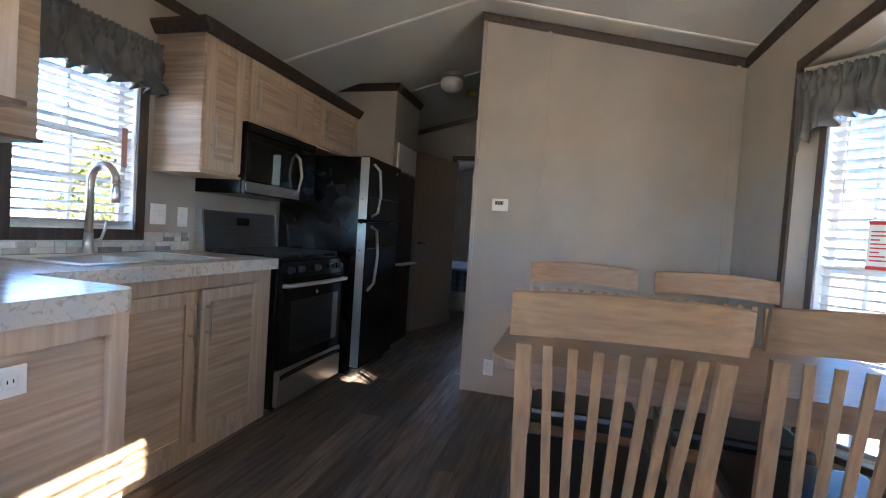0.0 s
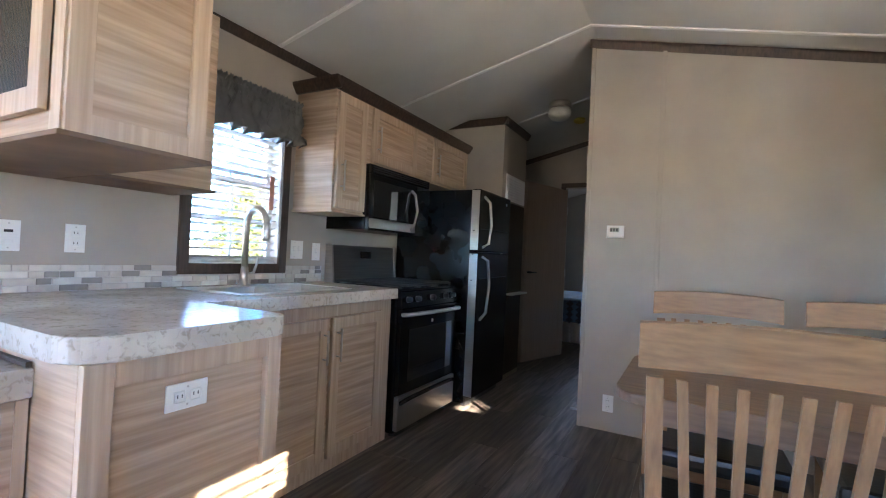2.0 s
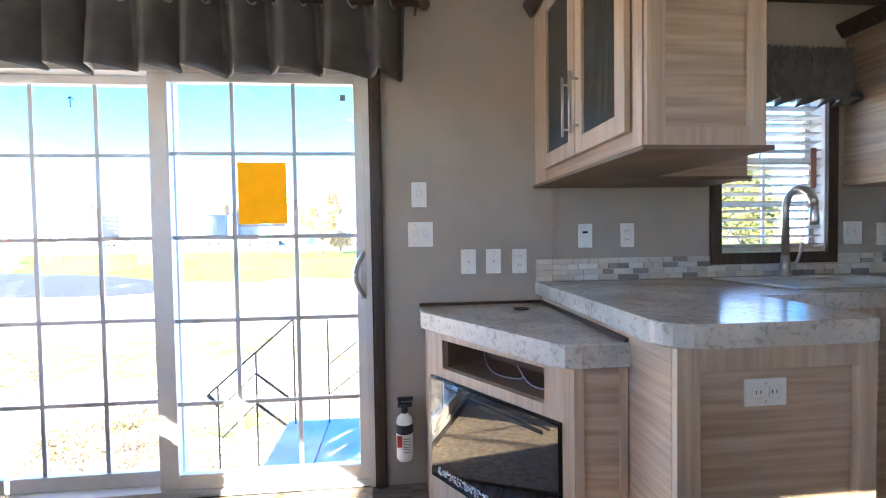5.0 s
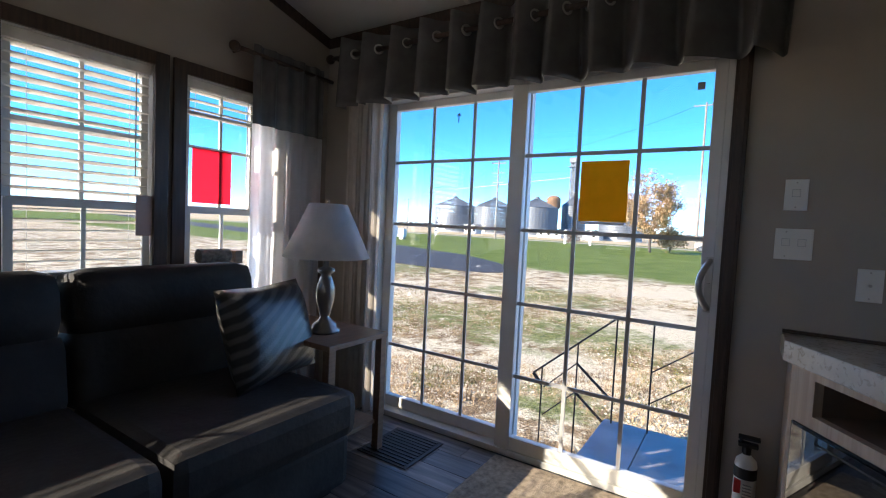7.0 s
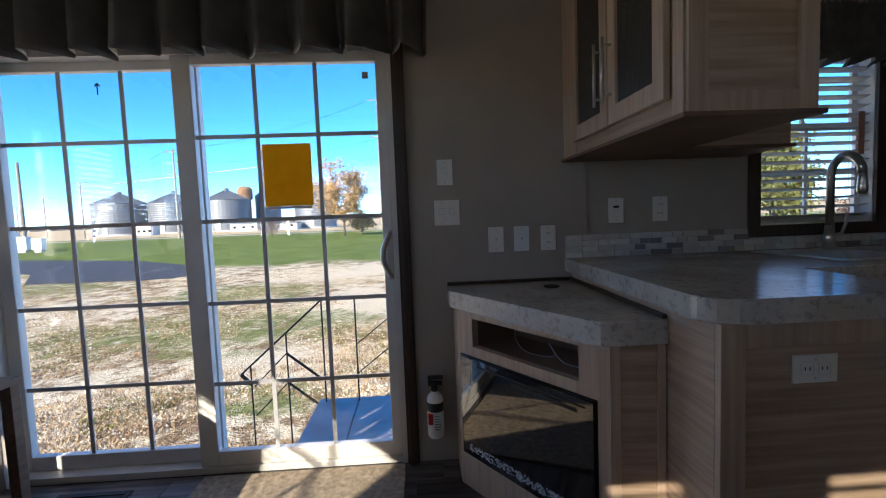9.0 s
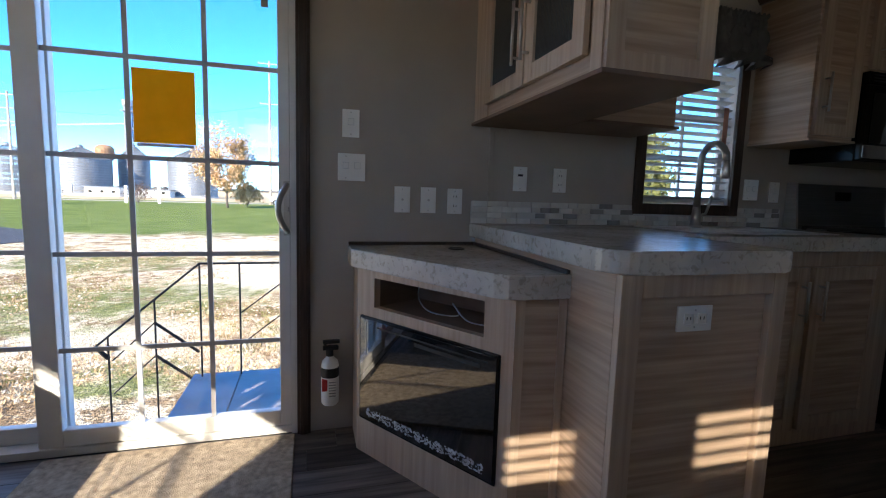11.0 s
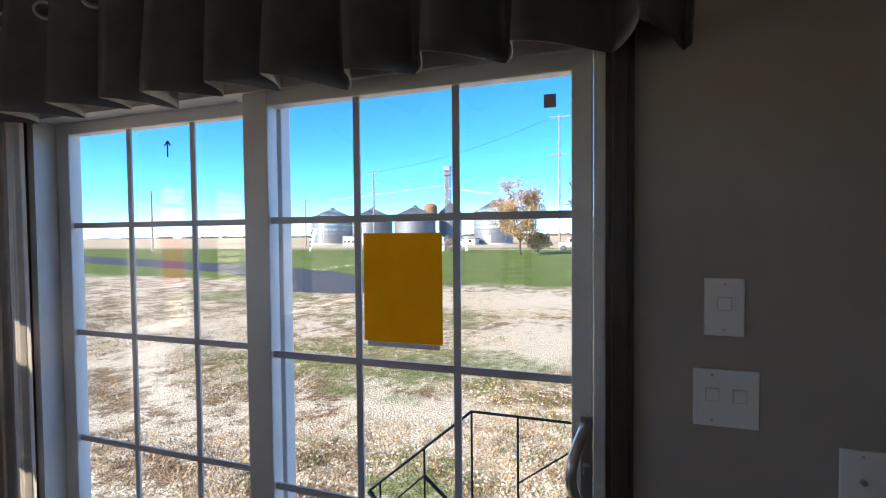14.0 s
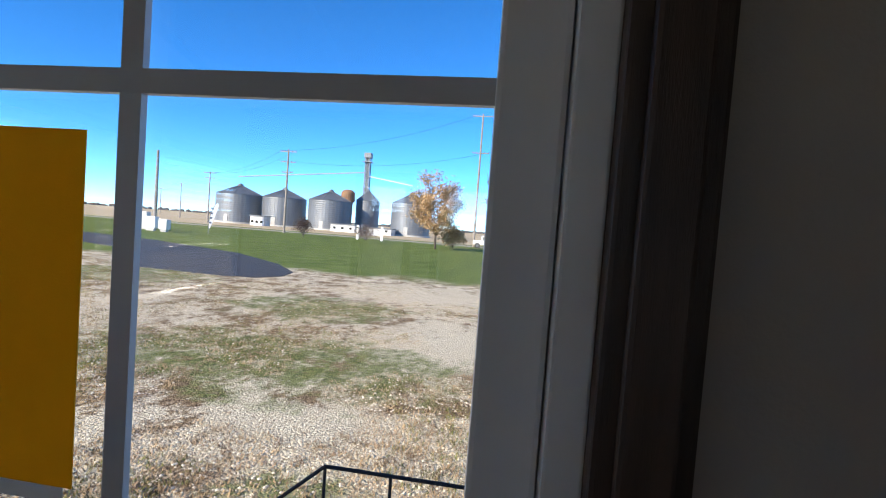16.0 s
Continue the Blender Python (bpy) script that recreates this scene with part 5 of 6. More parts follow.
# ---------- curtains ----------
def grommet_folds(y0, y1, period, reach, seed):
    """Where a grommet-top cloth turns: (x offset, y) of each fold, in and out by turns, unevenly spaced."""
    r = random.Random(seed)
    pts, y, side = [], y0, -1
    while y < y1:
        pts.append((side * reach * r.uniform(0.8, 1.1), y))
        y += period / 2 * r.uniform(0.72, 1.3) * (1.25 if side > 0 else 0.75)
        side = -side
    return pts + [(-reach * 0.6, y1)]


def grommet_cloth(folds, x, top, drop, seed):
    """Stiff cloth running straight from fold to fold, rounded at each turn, its hem swinging a little further out."""
    r = random.Random(seed)
    line = []
    for (xa, ya), (xb, yb) in zip(folds, folds[1:]):
        for k in range(8):
            t = k / 8
            e = t + 0.5 * (t * t * (3 - 2 * t) - t)
            bulge = 0.010 * math.sin(math.pi * t)
            line.append((xa + (xb - xa) * e, ya + (yb - ya) * t + bulge))
    line.append(folds[-1])
    mid = (folds[0][1] + folds[-1][1]) / 2
    lean = [r.uniform(-0.02, 0.02) for _ in folds]
    sag = [r.uniform(-0.010, 0.012) for _ in folds]
    bm, grid = bmesh.new(), []
    heights = (0, 0.03, 0.07, 0.13, 0.20, 0.27, 0.33, 1.0)
    for g in heights:
        row = []
        d = drop * (g / 0.36 if g < 1 else 1.0)
        f = d / drop
        for i, (dx, y) in enumerate(line):
            k = min(i // 8, len(folds) - 2)
            t = (i % 8) / 8
            ln, sg_ = lean[k] + (lean[k + 1] - lean[k]) * t, sag[k] + (sag[k + 1] - sag[k]) * t
            z = top - d - (sg_ + 0.12 * abs(dx) * (1 if dx > 0 else -0.6)) * f ** 2 + (0.012 * abs(dx) / 0.07 if g == 0 else 0)
            row.append(bm.verts.new((x + dx * (0.9 + 0.35 * f) + 0.012 * f * math.sin(9 * y), y + ln * f, z)))
        grid.append(row)
    for p, q in zip(grid, grid[1:]):
        for i in range(len(line) - 1):
            bm.faces.new((p[i], p[i + 1], q[i + 1], q[i]))
    return bm


ROD_X, ROD_Z = -2.155, 2.15
pv = thing("patio_valance", (ROD_X, -1.24, 1.85), "dark grey grommet valance on a rod over the patio door", "curtain")
part("rod", tube(bmesh.new(), (ROD_X, -2.46, ROD_Z), (ROD_X, -0.10, ROD_Z), 0.013, seg=12), TRIM, pv, "dark bronze rod", True)
for y in (-2.475, -0.085):
    bm = bmesh.new()
    bmesh.ops.create_uvsphere(bm, u_segments=14, v_segments=8, radius=0.028, matrix=Matrix.Translation((ROD_X, y, ROD_Z)))
    part("finial", bm, TRIM, pv, "", True)
for y in (-2.44, -1.2, -0.12):
    part("bracket", tube(bmesh.new(), (W + 0.001, y, ROD_Z), (ROD_X, y, ROD_Z), 0.007), TRIM, pv)
turns = grommet_folds(-2.41, -0.17, 0.178, 0.066, 6)
thick(part("cloth", grommet_cloth(turns, ROD_X, 2.23, 0.38, 7), DRAPE, pv, "dark grey satin cloth", True), 0.002)
for (xa, ya), (xb, yb) in zip(turns, turns[1:-1]):
    ang = math.atan2(yb - ya, xb - xa)
    rg = [(0.024 + 0.006 * math.cos(a), 0.006 * math.sin(a)) for a in (2 * math.pi * k / 6 for k in range(7))]
    bm = lathe(bmesh.new(), rg, (0, 0, 0), 14)
    t = xa / (xa - xb)
    part("grommet", put(bm, Matrix.Translation((ROD_X, ya + (yb - ya) * t + 0.01, ROD_Z)) @ Matrix.Rotation(ang, 4, "Z") @ Matrix.Rotation(radians(90), 4, "X")), NICKEL, pv, "", True)
sd = thing("taupe_sheer_curtain", (-2.19, -2.22, 0.02), "sheer taupe curtain gathered at the side of the patio door", "curtain")
part("cloth", cloth(bmesh.new(), ((-2.19, -2.34), (-2.19, -2.06)), 1.95, [0, 0.5, 1.0, 1.5, 1.92], 0.02, 4, 0.01, 8), TAUPE_SHEER, sd, "", True)
sc = thing("south_curtain", (-1.93, -2.52, 0.02), "white sheer curtain with a dark top band on a rod", "curtain")
part("rod", tube(bmesh.new(), (-1.55, -2.51, 2.03), (-2.21, -2.51, 2.03), 0.012, seg=12), TRIM, sc, "", True)
bm = bmesh.new()
bmesh.ops.create_uvsphere(bm, u_segments=14, v_segments=8, radius=0.028, matrix=Matrix.Translation((-1.54, -2.51, 2.03)))
part("finial", bm, TRIM, sc, "", True)
part("bracket", tube(bmesh.new(), (-1.59, S + 0.001, 2.03), (-1.59, -2.51, 2.03), 0.007), TRIM, sc)
part("top_band", cloth(bmesh.new(), ((-2.14, -2.51), (-1.65, -2.51)), 2.08, [0, 0.15, 0.3, 0.42], 0.03, 5, 0.0, 11), DRAPE, sc, "dark grey band", True)
part("sheer", cloth(bmesh.new(), ((-2.14, -2.51), (-1.65, -2.51)), 1.662, [0, 0.4, 0.8, 1.2, 1.63], 0.032, 5, 0.0, 12), SHEER, sc, "white sheer cloth", True)


def gathered(bm, a, b, top, drop, waves, seed, swags=0):
    """A shirred heading with a ruffle above it, and a skirt that flares into loose folds and, if asked, swags up between its tails."""
    r = random.Random(seed)
    A, Bv = Vector((*a, 0)), Vector((*b, 0))
    u = (Bv - A).normalized()
    nrm = Vector((-u.y, u.x, 0))
    inner = Vector((-0.65, 0.9, 0))
    if nrm.dot(inner - (A + Bv) / 2) < 0:
        nrm = -nrm
    n = int(waves * 26)
    jig = [r.uniform(-1, 1) for _ in range(n + 2)]
    rows = [(0.0, 0.014, 1.6), (0.018, 0.020, 1.6), (0.035, 0.006, 2.0), (0.055, 0.013, 2.2), (0.075, 0.005, 2.0), (0.095, 0.018, 1.2), (0.16, 0.026, 0.8), (0.24, 0.034, 0.6), (0.30, 0.040, 0.55), (1.0, 0.046, 0.5)]
    grid = []
    for k, (dz, amp, fq) in enumerate(rows):
        line = []
        for i in range(n + 1):
            s = i / n
            lift = 1.0
            if swags:
                ph = (s * swags) % 1.0
                lift = 0.62 + 0.38 * abs(2 * ph - 1) ** 1.6
            full = drop * lift
            d = dz if dz < 0.1 else (full if dz == 1.0 else 0.095 + (full - 0.095) * (dz - 0.095) / 0.27)
            w = math.sin(2 * math.pi * waves * fq * s + 1.3 * jig[int(s * waves) % n] + 0.35 * k)
            z = top - d + 0.006 * jig[(i * 3 + k) % n] * (k < 2) + 0.008 * w * (dz == 1.0)
            p = A + (Bv - A) * s + nrm * (0.03 + amp * w + 0.05 * max(0, dz if dz < 1 else 0.34) * 1.0)
            line.append(bm.verts.new((p.x, p.y, z)))
        grid.append(line)
    for p, q in zip(grid, grid[1:]):
        for i in range(n):
            bm.faces.new((p[i], p[i + 1], q[i + 1], q[i]))
    return bm


def valance(name, a, b, top, drop, label, seed, n=6, swags=0):
    v = thing(name, ((a[0] + b[0]) / 2, (a[1] + b[1]) / 2, top - drop), label, "curtain")
    thick(part("cloth", gathered(bmesh.new(), a, b, top, drop, n, seed, swags), VALANCE, v, "gathered grey taffeta", True), 0.0015)
    return v


valance("sink_valance", (W + 0.025, 1.31), (W + 0.025, 2.0), 2.03, 0.27, "gathered grey valance over the sink window", 21, 14)
nb = lambda m, a, o: tuple((m @ Vector((a, o, 0)))[:2])
valance("bay_valance", nb(M_BAYN, 0.0, 0.02), nb(M_BAYN, 0.50, 0.02), 1.965, 0.36, "gathered grey valance on the bay window", 22, 9, 1)
valance("bay_valance", (BAYX - 0.03, 2.03), (BAYX - 0.03, 0.75), 1.965, 0.29, "long gathered grey valance on the middle bay window", 23, 22, 2)

valance("bay_valance", nb(M_BAYS, 0.0, 0.02), nb(M_BAYS, 0.50, 0.02), 1.965, 0.36, "gathered grey valance on the bay window", 24, 9, 1)

# ---------- ceiling fixtures ----------
cl2 = thing("ceiling_light", (-1.1, 4.1, 2.60), "round flush ceiling light with nickel base, switched off", "ceiling light")
lx, ly = -1.18, 4.15
part("base", lathe(bmesh.new(), [(0.10, 0), (0.105, -0.01), (0.105, -0.045), (0.09, -0.05)], (lx, ly, ceil_z(lx) - 0.005)), NICKEL, cl2, "", True)
part("globe", lathe(bmesh.new(), [(0.09, 0), (0.105, -0.03), (0.10, -0.07), (0.07, -0.10), (0.03, -0.115), (0.004, -0.118)], (lx, ly, ceil_z(lx) - 0.056)), mat("frosted_globe", (0.7, 0.68, 0.64), 0.35, vary=0.03), cl2, "frosted glass globe", True)
sm = thing("smoke_alarm", (-1.1, 4.9, 2.6), "yellowed round smoke alarm on the ceiling", "smoke alarm")
part("case", lathe(bmesh.new(), [(0.06, 0), (0.06, -0.025), (0.045, -0.038), (0.01, -0.04)], (-1.13, 4.75, ceil_z(-1.13) - 0.001), 20), mat("yellow_plastic", (0.62, 0.48, 0.08), 0.5, vary=0.05), sm, "", True)

# ---------- dining table and chairs ----------
def dining_table():
    t = thing("dining_table", (0.37, 1.8, 0), "brown wooden dining table with rounded corners", "table")
    pts = [(-0.255, 1.41), (1.02, 1.41), (1.02, 2.12), (-0.255, 2.12)]
    for c in (3, 2, 1, 0):
        pts = rounded(pts, c, 0.10)
    part("tabletop", prism(bmesh.new(), pts, 0.728, 0.76, 0.008), TABLEWOOD, t)
    bm = bmesh.new()
    for a in ((-0.18, 0.93, 1.55, 1.572), (-0.18, 0.93, 2.04, 2.062), (-0.18, -0.158, 1.572, 2.04), (0.908, 0.93, 1.572, 2.04)):
        box(bm, *a, 0.64, 0.727, 0.002)
    part("apron", bm, TABLEWOOD, t)
    for x in (-0.15, 0.90):
        for y in (1.58, 2.03):
            bm = prism(bmesh.new(), [(x - 0.03, y - 0.03), (x + 0.03, y - 0.03), (x + 0.03, y + 0.03), (x - 0.03, y + 0.03)], 0, 0.70)
            for v in bm.verts:
                if v.co.z < 0.01:
                    v.co.x, v.co.y = x + (v.co.x - x) * 0.65, y + (v.co.y - y) * 0.65
            part("leg", bm, OAK_V, t)


def dining_chair():
    """A slat-back chair at the origin, its back at y=0, its seat towards +y."""
    c = thing("dining_chair", (0, 0, 0), "oak dining chair with a tall curved slat back", "chair", "chairs round the table")
    H, wd = 1.02, 0.236
    lean = lambda z: -0.10 * max(0, z - 0.45) / 0.6
    bow = lambda u: 0.03 * (1 - u * u)
    # top rail, bowed backwards
    bm = bmesh.new()
    n = 10
    rows = []
    for i in range(n + 1):
        u = -1 + 2 * i / n
        x = u * (wd + 0.012)
        zt = H + 0.012 * (1 - u * u)
        zb = H - 0.102 + 0.012 * (1 - u * u)
        yt, yb = lean(zt) - bow(u), lean(zb) - bow(u)
        rows.append([bm.verts.new(p) for p in ((x, yb - 0.011, zb), (x, yb + 0.011, zb), (x, yt + 0.010, zt - 0.004), (x, yt, zt), (x, yt - 0.010, zt - 0.004))])
    for a, b in zip(rows, rows[1:]):
        for k in range(5):
            bm.faces.new((a[k], a[(k + 1) % 5], b[(k + 1) % 5], b[k]))
    bm.faces.new(rows[0]); bm.faces.new(rows[-1][::-1])
    bmesh.ops.recalc_face_normals(bm, faces=bm.faces)
    part("top_rail", bm, OAK, c)

    def post(bm, x0, x1, w, d, z0, z1, u):
        vs = []
        for z, x in ((z0, x0), ((z0 + z1) / 2, (x0 + x1) / 2), (z1, x1)):
            y = lean(z) - bow(u) * min(1, max(0, (z - 0.45) / 0.5))
            vs.append([bm.verts.new((x + a * w, y + b * d, z)) for a, b in ((-.5, -.5), (.5, -.5), (.5, .5), (-.5, .5))])
        for a, b in zip(vs, vs[1:]):
            for k in range(4):
                bm.faces.new((a[k], a[(k + 1) % 4], b[(k + 1) % 4], b[k]))
        bm.faces.new(vs[0][::-1]); bm.faces.new(vs[-1])
        return bm

    for s in (-1, 1):
        part("back_post", post(bmesh.new(), s * 0.19, s * (wd - 0.022), 0.034, 0.026, 0.0, H - 0.12, 1), OAK_V, c)
        part("front_leg", prism(bmesh.new(), [(s * 0.20 - 0.019, 0.39), (s * 0.20 + 0.019, 0.39), (s * 0.20 + 0.019, 0.428), (s * 0.20 - 0.019, 0.428)], 0, 0.42), OAK_V, c)
        part("side_stretcher", B(s * 0.195 - 0.01, s * 0.195 + 0.01, 0.014, 0.39, 0.2, 0.235, 0.003), OAK, c)
    for i in range(7):
        u = -1 + 2 * (i + 1) / 8
        part("slat", post(bmesh.new(), u * 0.18, u * (wd - 0.02), 0.021, 0.011, 0.47, H - 0.118, u), OAK_V, c)
    part("seat_rail", B(-0.20, 0.20, -0.012, 0.012, 0.42, 0.47, 0.003), OAK, c)
    st = part("seat", B(-0.222, 0.222, 0.014, 0.44, 0.422, 0.485, 0.02), mat("black_vinyl", (0.012, 0.012, 0.013), 0.28, vary=0.2, bump=0.2, bump_scale=60), c, "padded black vinyl seat")
    part("apron", B(-0.20, 0.20, 0.40, 0.42, 0.37, 0.421, 0.002), OAK, c)
    return c


dining_table()
chair = dining_chair()
chair.matrix_basis = pose(0.085, 1.15, 0, 0, 0, 6)
copy_thing(chair, pose(0.655, 1.26, 0, 0, 0, -2))
copy_thing(chair, pose(0.04, 2.24, 0, 0, 0, 181))
copy_thing(chair, pose(0.605, 2.23, 0, 0, 0, 178))

# ---------- sofa corner ----------
def sofa():
    c = thing("sofa", (-0.4, -2.0, 0), "charcoal upholstered sofa with loose back cushions", "sofa")
    x0, x1 = -1.55, 0.75
    part("base", B(x0, x1, -2.42, -1.62, 0.04, 0.27, 0.03), LEATHER, c)
    w3 = (x1 - x0) / 3
    for i in range(3):
        a, b = x0 + w3 * i + 0.004, x0 + w3 * (i + 1) - 0.004
        part("seat_cushion", B(a, b, -2.30, -1.57, 0.272, 0.46, 0.05), LEATHER, c)
        bm = B(a, b, -2.50, -2.24, 0.40, 0.70, 0.06, Matrix.Rotation(radians(8), 4, "X"))
        part("back_cushion", bm, LEATHER, c, "", True)
        part("head_cushion", B(a + 0.003, b - 0.003, -2.55, -2.27, 0.66, 0.93, 0.085, Matrix.Rotation(radians(8), 4, "X")), LEATHER, c, "", True)
    for x in (x0 + 0.08, x1 - 0.08):
        for y in (-2.36, -1.7):
            part("foot", B(x - 0.03, x + 0.03, y - 0.03, y + 0.03, 0, 0.039), BLACKM, c)


sofa()


def cushion(name, at, w, h, t, m, material, label):
    bm = bmesh.new()
    n = 12
    for side in (1, -1):
        g = [[None] * (n + 1) for _ in range(n + 1)]
        for i in range(n + 1):
            for k in range(n + 1):
                u, v = -1 + 2 * i / n, -1 + 2 * k / n
                puff = max(0.0, (1 - u ** 4) * (1 - v ** 4)) ** 0.6
                pin = 1 - 0.07 * (1 - abs(u)) * abs(v) ** 3 - 0.07 * (1 - abs(v)) * abs(u) ** 3
                g[i][k] = bm.verts.new((u * w / 2 * pin, side * t / 2 * puff, v * h / 2 * pin))
        for i in range(n):
            for k in range(n):
                q = (g[i][k], g[i + 1][k], g[i + 1][k + 1], g[i][k + 1])
                bm.faces.new(q if side < 0 else q[::-1])
    bmesh.ops.remove_doubles(bm, verts=bm.verts, dist=1e-4)
    bmesh.ops.transform(bm, matrix=Matrix.Translation(at) @ m, verts=bm.verts)
    return solid(name, bm, material, label, "cushion", smooth=True)


cushion("throw_pillow", (-1.42, -2.0, 0.66), 0.52, 0.43, 0.18, Euler((radians(18), 0, radians(14))).to_matrix().to_4x4(), SATIN, "shiny dark throw pillow with painted sun stripes on the sofa")
et = thing("end_table", (-1.79, -2.13, 0), "dark square end table in the corner", "table")
part("tabletop", B(-1.94, -1.54, -2.48, -1.75, 0.585, 0.61, 0.004), TABLEWOOD, et)
part("shelf", B(-1.92, -1.56, -2.45, -1.78, 0.14, 0.16, 0.003), TABLEWOOD, et)
for x in (-1.915, -1.565):
    for y in (-2.455, -1.775):
        part("leg", B(x - 0.02, x + 0.02, y - 0.02, y + 0.02, 0, 0.584, 0.002), TABLEWOOD, et)
lp = thing("table_lamp", (-1.72, -2.0, 0.61), "brushed metal table lamp with a pale cone shade, off", "lamp")
L0 = (-1.72, -1.98, 0.61)
part("base", lathe(bmesh.new(), [(0.075, 0), (0.078, 0.012), (0.062, 0.02), (0.058, 0.04), (0.035, 0.06), (0.022, 0.075), (0.03, 0.10), (0.044, 0.16), (0.047, 0.215), (0.03, 0.27), (0.022, 0.285), (0.042, 0.30), (0.042, 0.315), (0.012, 0.325), (0.012, 0.40), (0.006, 0.41), (0.006, 0.63)], L0), mat("pewter", (0.24, 0.23, 0.22), 0.3, metal=0.9, vary=0.1), lp, "", True)
sh = bmesh.new()
lathe(sh, [(0.21, 0.0), (0.092, 0.26)], (L0[0], L0[1], L0[2] + 0.372), 36)
bmesh.ops.delete(sh, geom=[f for f in sh.faces if len(f.verts) > 4], context="FACES_ONLY")
thick(part("shade", sh, LAMPSHADE, lp, "pale fabric cone shade", True), 0.003)
part("finial", lathe(bmesh.new(), [(0.004, 0), (0.008, 0.01), (0.003, 0.02)], (L0[0], L0[1], L0[2] + 0.631), 10), NICKEL, lp)
solid("pink_notice", B(-1.615, -1.402, S - 0.035, S - 0.034, 1.22, 1.50), PINK, "bright pink paper notice taped to a window pane", "paper")
sf = thing("window_ledge", (-0.6, -2.55, 0.88), "narrow pale ledge behind the sofa back", "shelf")
part("board", B(-1.60, 0.75, S + 0.02, -2.50, 0.885, 0.91, 0.003), DOORFRAME, sf)
for x in (-1.55, -0.4, 0.7):
    part("bracket", B(x - 0.01, x + 0.01, S + 0.02, -2.51, 0.80, 0.8845), DOORFRAME, sf)
bm = bmesh.new()
fr3 = random.Random(8)
for i in range(260):
    a, q = fr3.uniform(0, 6.283), fr3.uniform(-1.55, -1.39)
    c = Vector((q, -2.54, 0.952))
    d = Vector((fr3.uniform(-0.3, 0.3), math.cos(a), math.sin(a)))
    tube(bm, c + d * 0.02, c + d * fr3.uniform(0.035, 0.042), 0.005, 0.0005, 4)
tube(bm, (-1.55, -2.54, 0.952), (-1.39, -2.54, 0.952), 0.036, seg=14)
solid("fur_roll", bm, mat("grey_fur", (0.22, 0.20, 0.18), 0.95, vary=0.25, scale=60), "small grey fur roll on the window ledge", "decoration")
solid("wooden_block", B(-1.61, -1.565, -2.57, -2.50, 0.911, 0.98, 0.004), OAK, "small brown wooden block on the window ledge", "decoration")
tg = thing("warning_tag", (1.10, 2.28, 1.2), "white and red warning tag hung on the bay blind", "tag")
part("card", put(B(0.285, 0.375, 0.002, 0.0035, 1.10, 1.30), M_BAYN), WHITE, tg)
part("top_band", put(B(0.285, 0.375, 0.0036, 0.0041, 1.285, 1.30), M_BAYN), mat("tag_red", (0.65, 0.04, 0.05), 0.5), tg)
part("bottom_band", put(B(0.285, 0.375, 0.0036, 0.0041, 1.10, 1.115), M_BAYN), bpy.data.materials["tag_red"], tg)
for i in range(8):
    part("print_bar", put(B(0.295, 0.365 - 0.02 * (i % 3), 0.0036, 0.0041, 1.135 + i * 0.017, 1.141 + i * 0.017), M_BAYN), bpy.data.materials["tag_red"], tg)
solid("sink_blind_tag", B(W - 0.006, W - 0.004, 1.845, 1.875, 1.36, 1.56), mat("salmon_card", (0.62, 0.30, 0.22), 0.6, vary=0.08), "narrow salmon hang tag on the sink window blind", "tag")
solid("blind_tag", B(-1.205, -1.13, S + 0.0005, S + 0.0025, 1.05, 1.235, 0.0), mat("tag_card", (0.55, 0.40, 0.35), 0.6, vary=0.08), "pinkish hang tag on the window blind", "tag")

# floor register and rug
fr_ = thing("floor_register", (-2.0, -1.70, 0), "black slotted floor register", "vent")
part("frame", B(-2.17, -1.84, -1.84, -1.53, 0.001, 0.006, 0.001), BLACKM, fr_)
for i in range(11):
    part("slat", B(-2.15 + i * 0.028, -2.137 + i * 0.028, -1.82, -1.55, 0.006, 0.010), BLACKM, fr_)
rug = bmesh.new()
box(rug, -2.225, -0.9, -1.25, -0.345, 0.001, 0.016, 0.005)
solid("door_rug", rug, RUG, "beige carpet mat at the patio door", "rug")

# ---------- outdoors ----------
GZ = -0.80
gb = bmesh.new()
v = [gb.verts.new(p) for p in ((2500, -2500, GZ), (2500, 2500, GZ), (-2500, 2500, GZ), (-2500, -2500, GZ))]
gb.faces.new(v)
structure("ground", gb, GROUND, "gravel and dry grass running out to lawn and stubble fields", "ground")
road_pts = [(-17.3, -10.6), (-17.6, -9.4), (-18.6, -8.9), (-20.2, -9.2), (-23, -11.4), (-27, -16), (-31.5, -25), (-35, -37), (-45, -70), (-80, -190), (-72, -190), (-38, -70), (-27.4, -30), (-24.5, -22), (-21.5, -17.5), (-17.6, -14.6)]
structure("road", prism(bmesh.new(), road_pts[::-1], GZ - 0.2, GZ + 0.02), ASPHALT, "dark asphalt drive curving across the grass", "road")
structure("road_gravel", B(-78, -73, -400, 300, GZ - 0.2, GZ + 0.015), mat("gravel_road", (0.42, 0.37, 0.29), 0.95, vary=0.1, scale=0.5), "pale gravel road behind the lawn", "road")

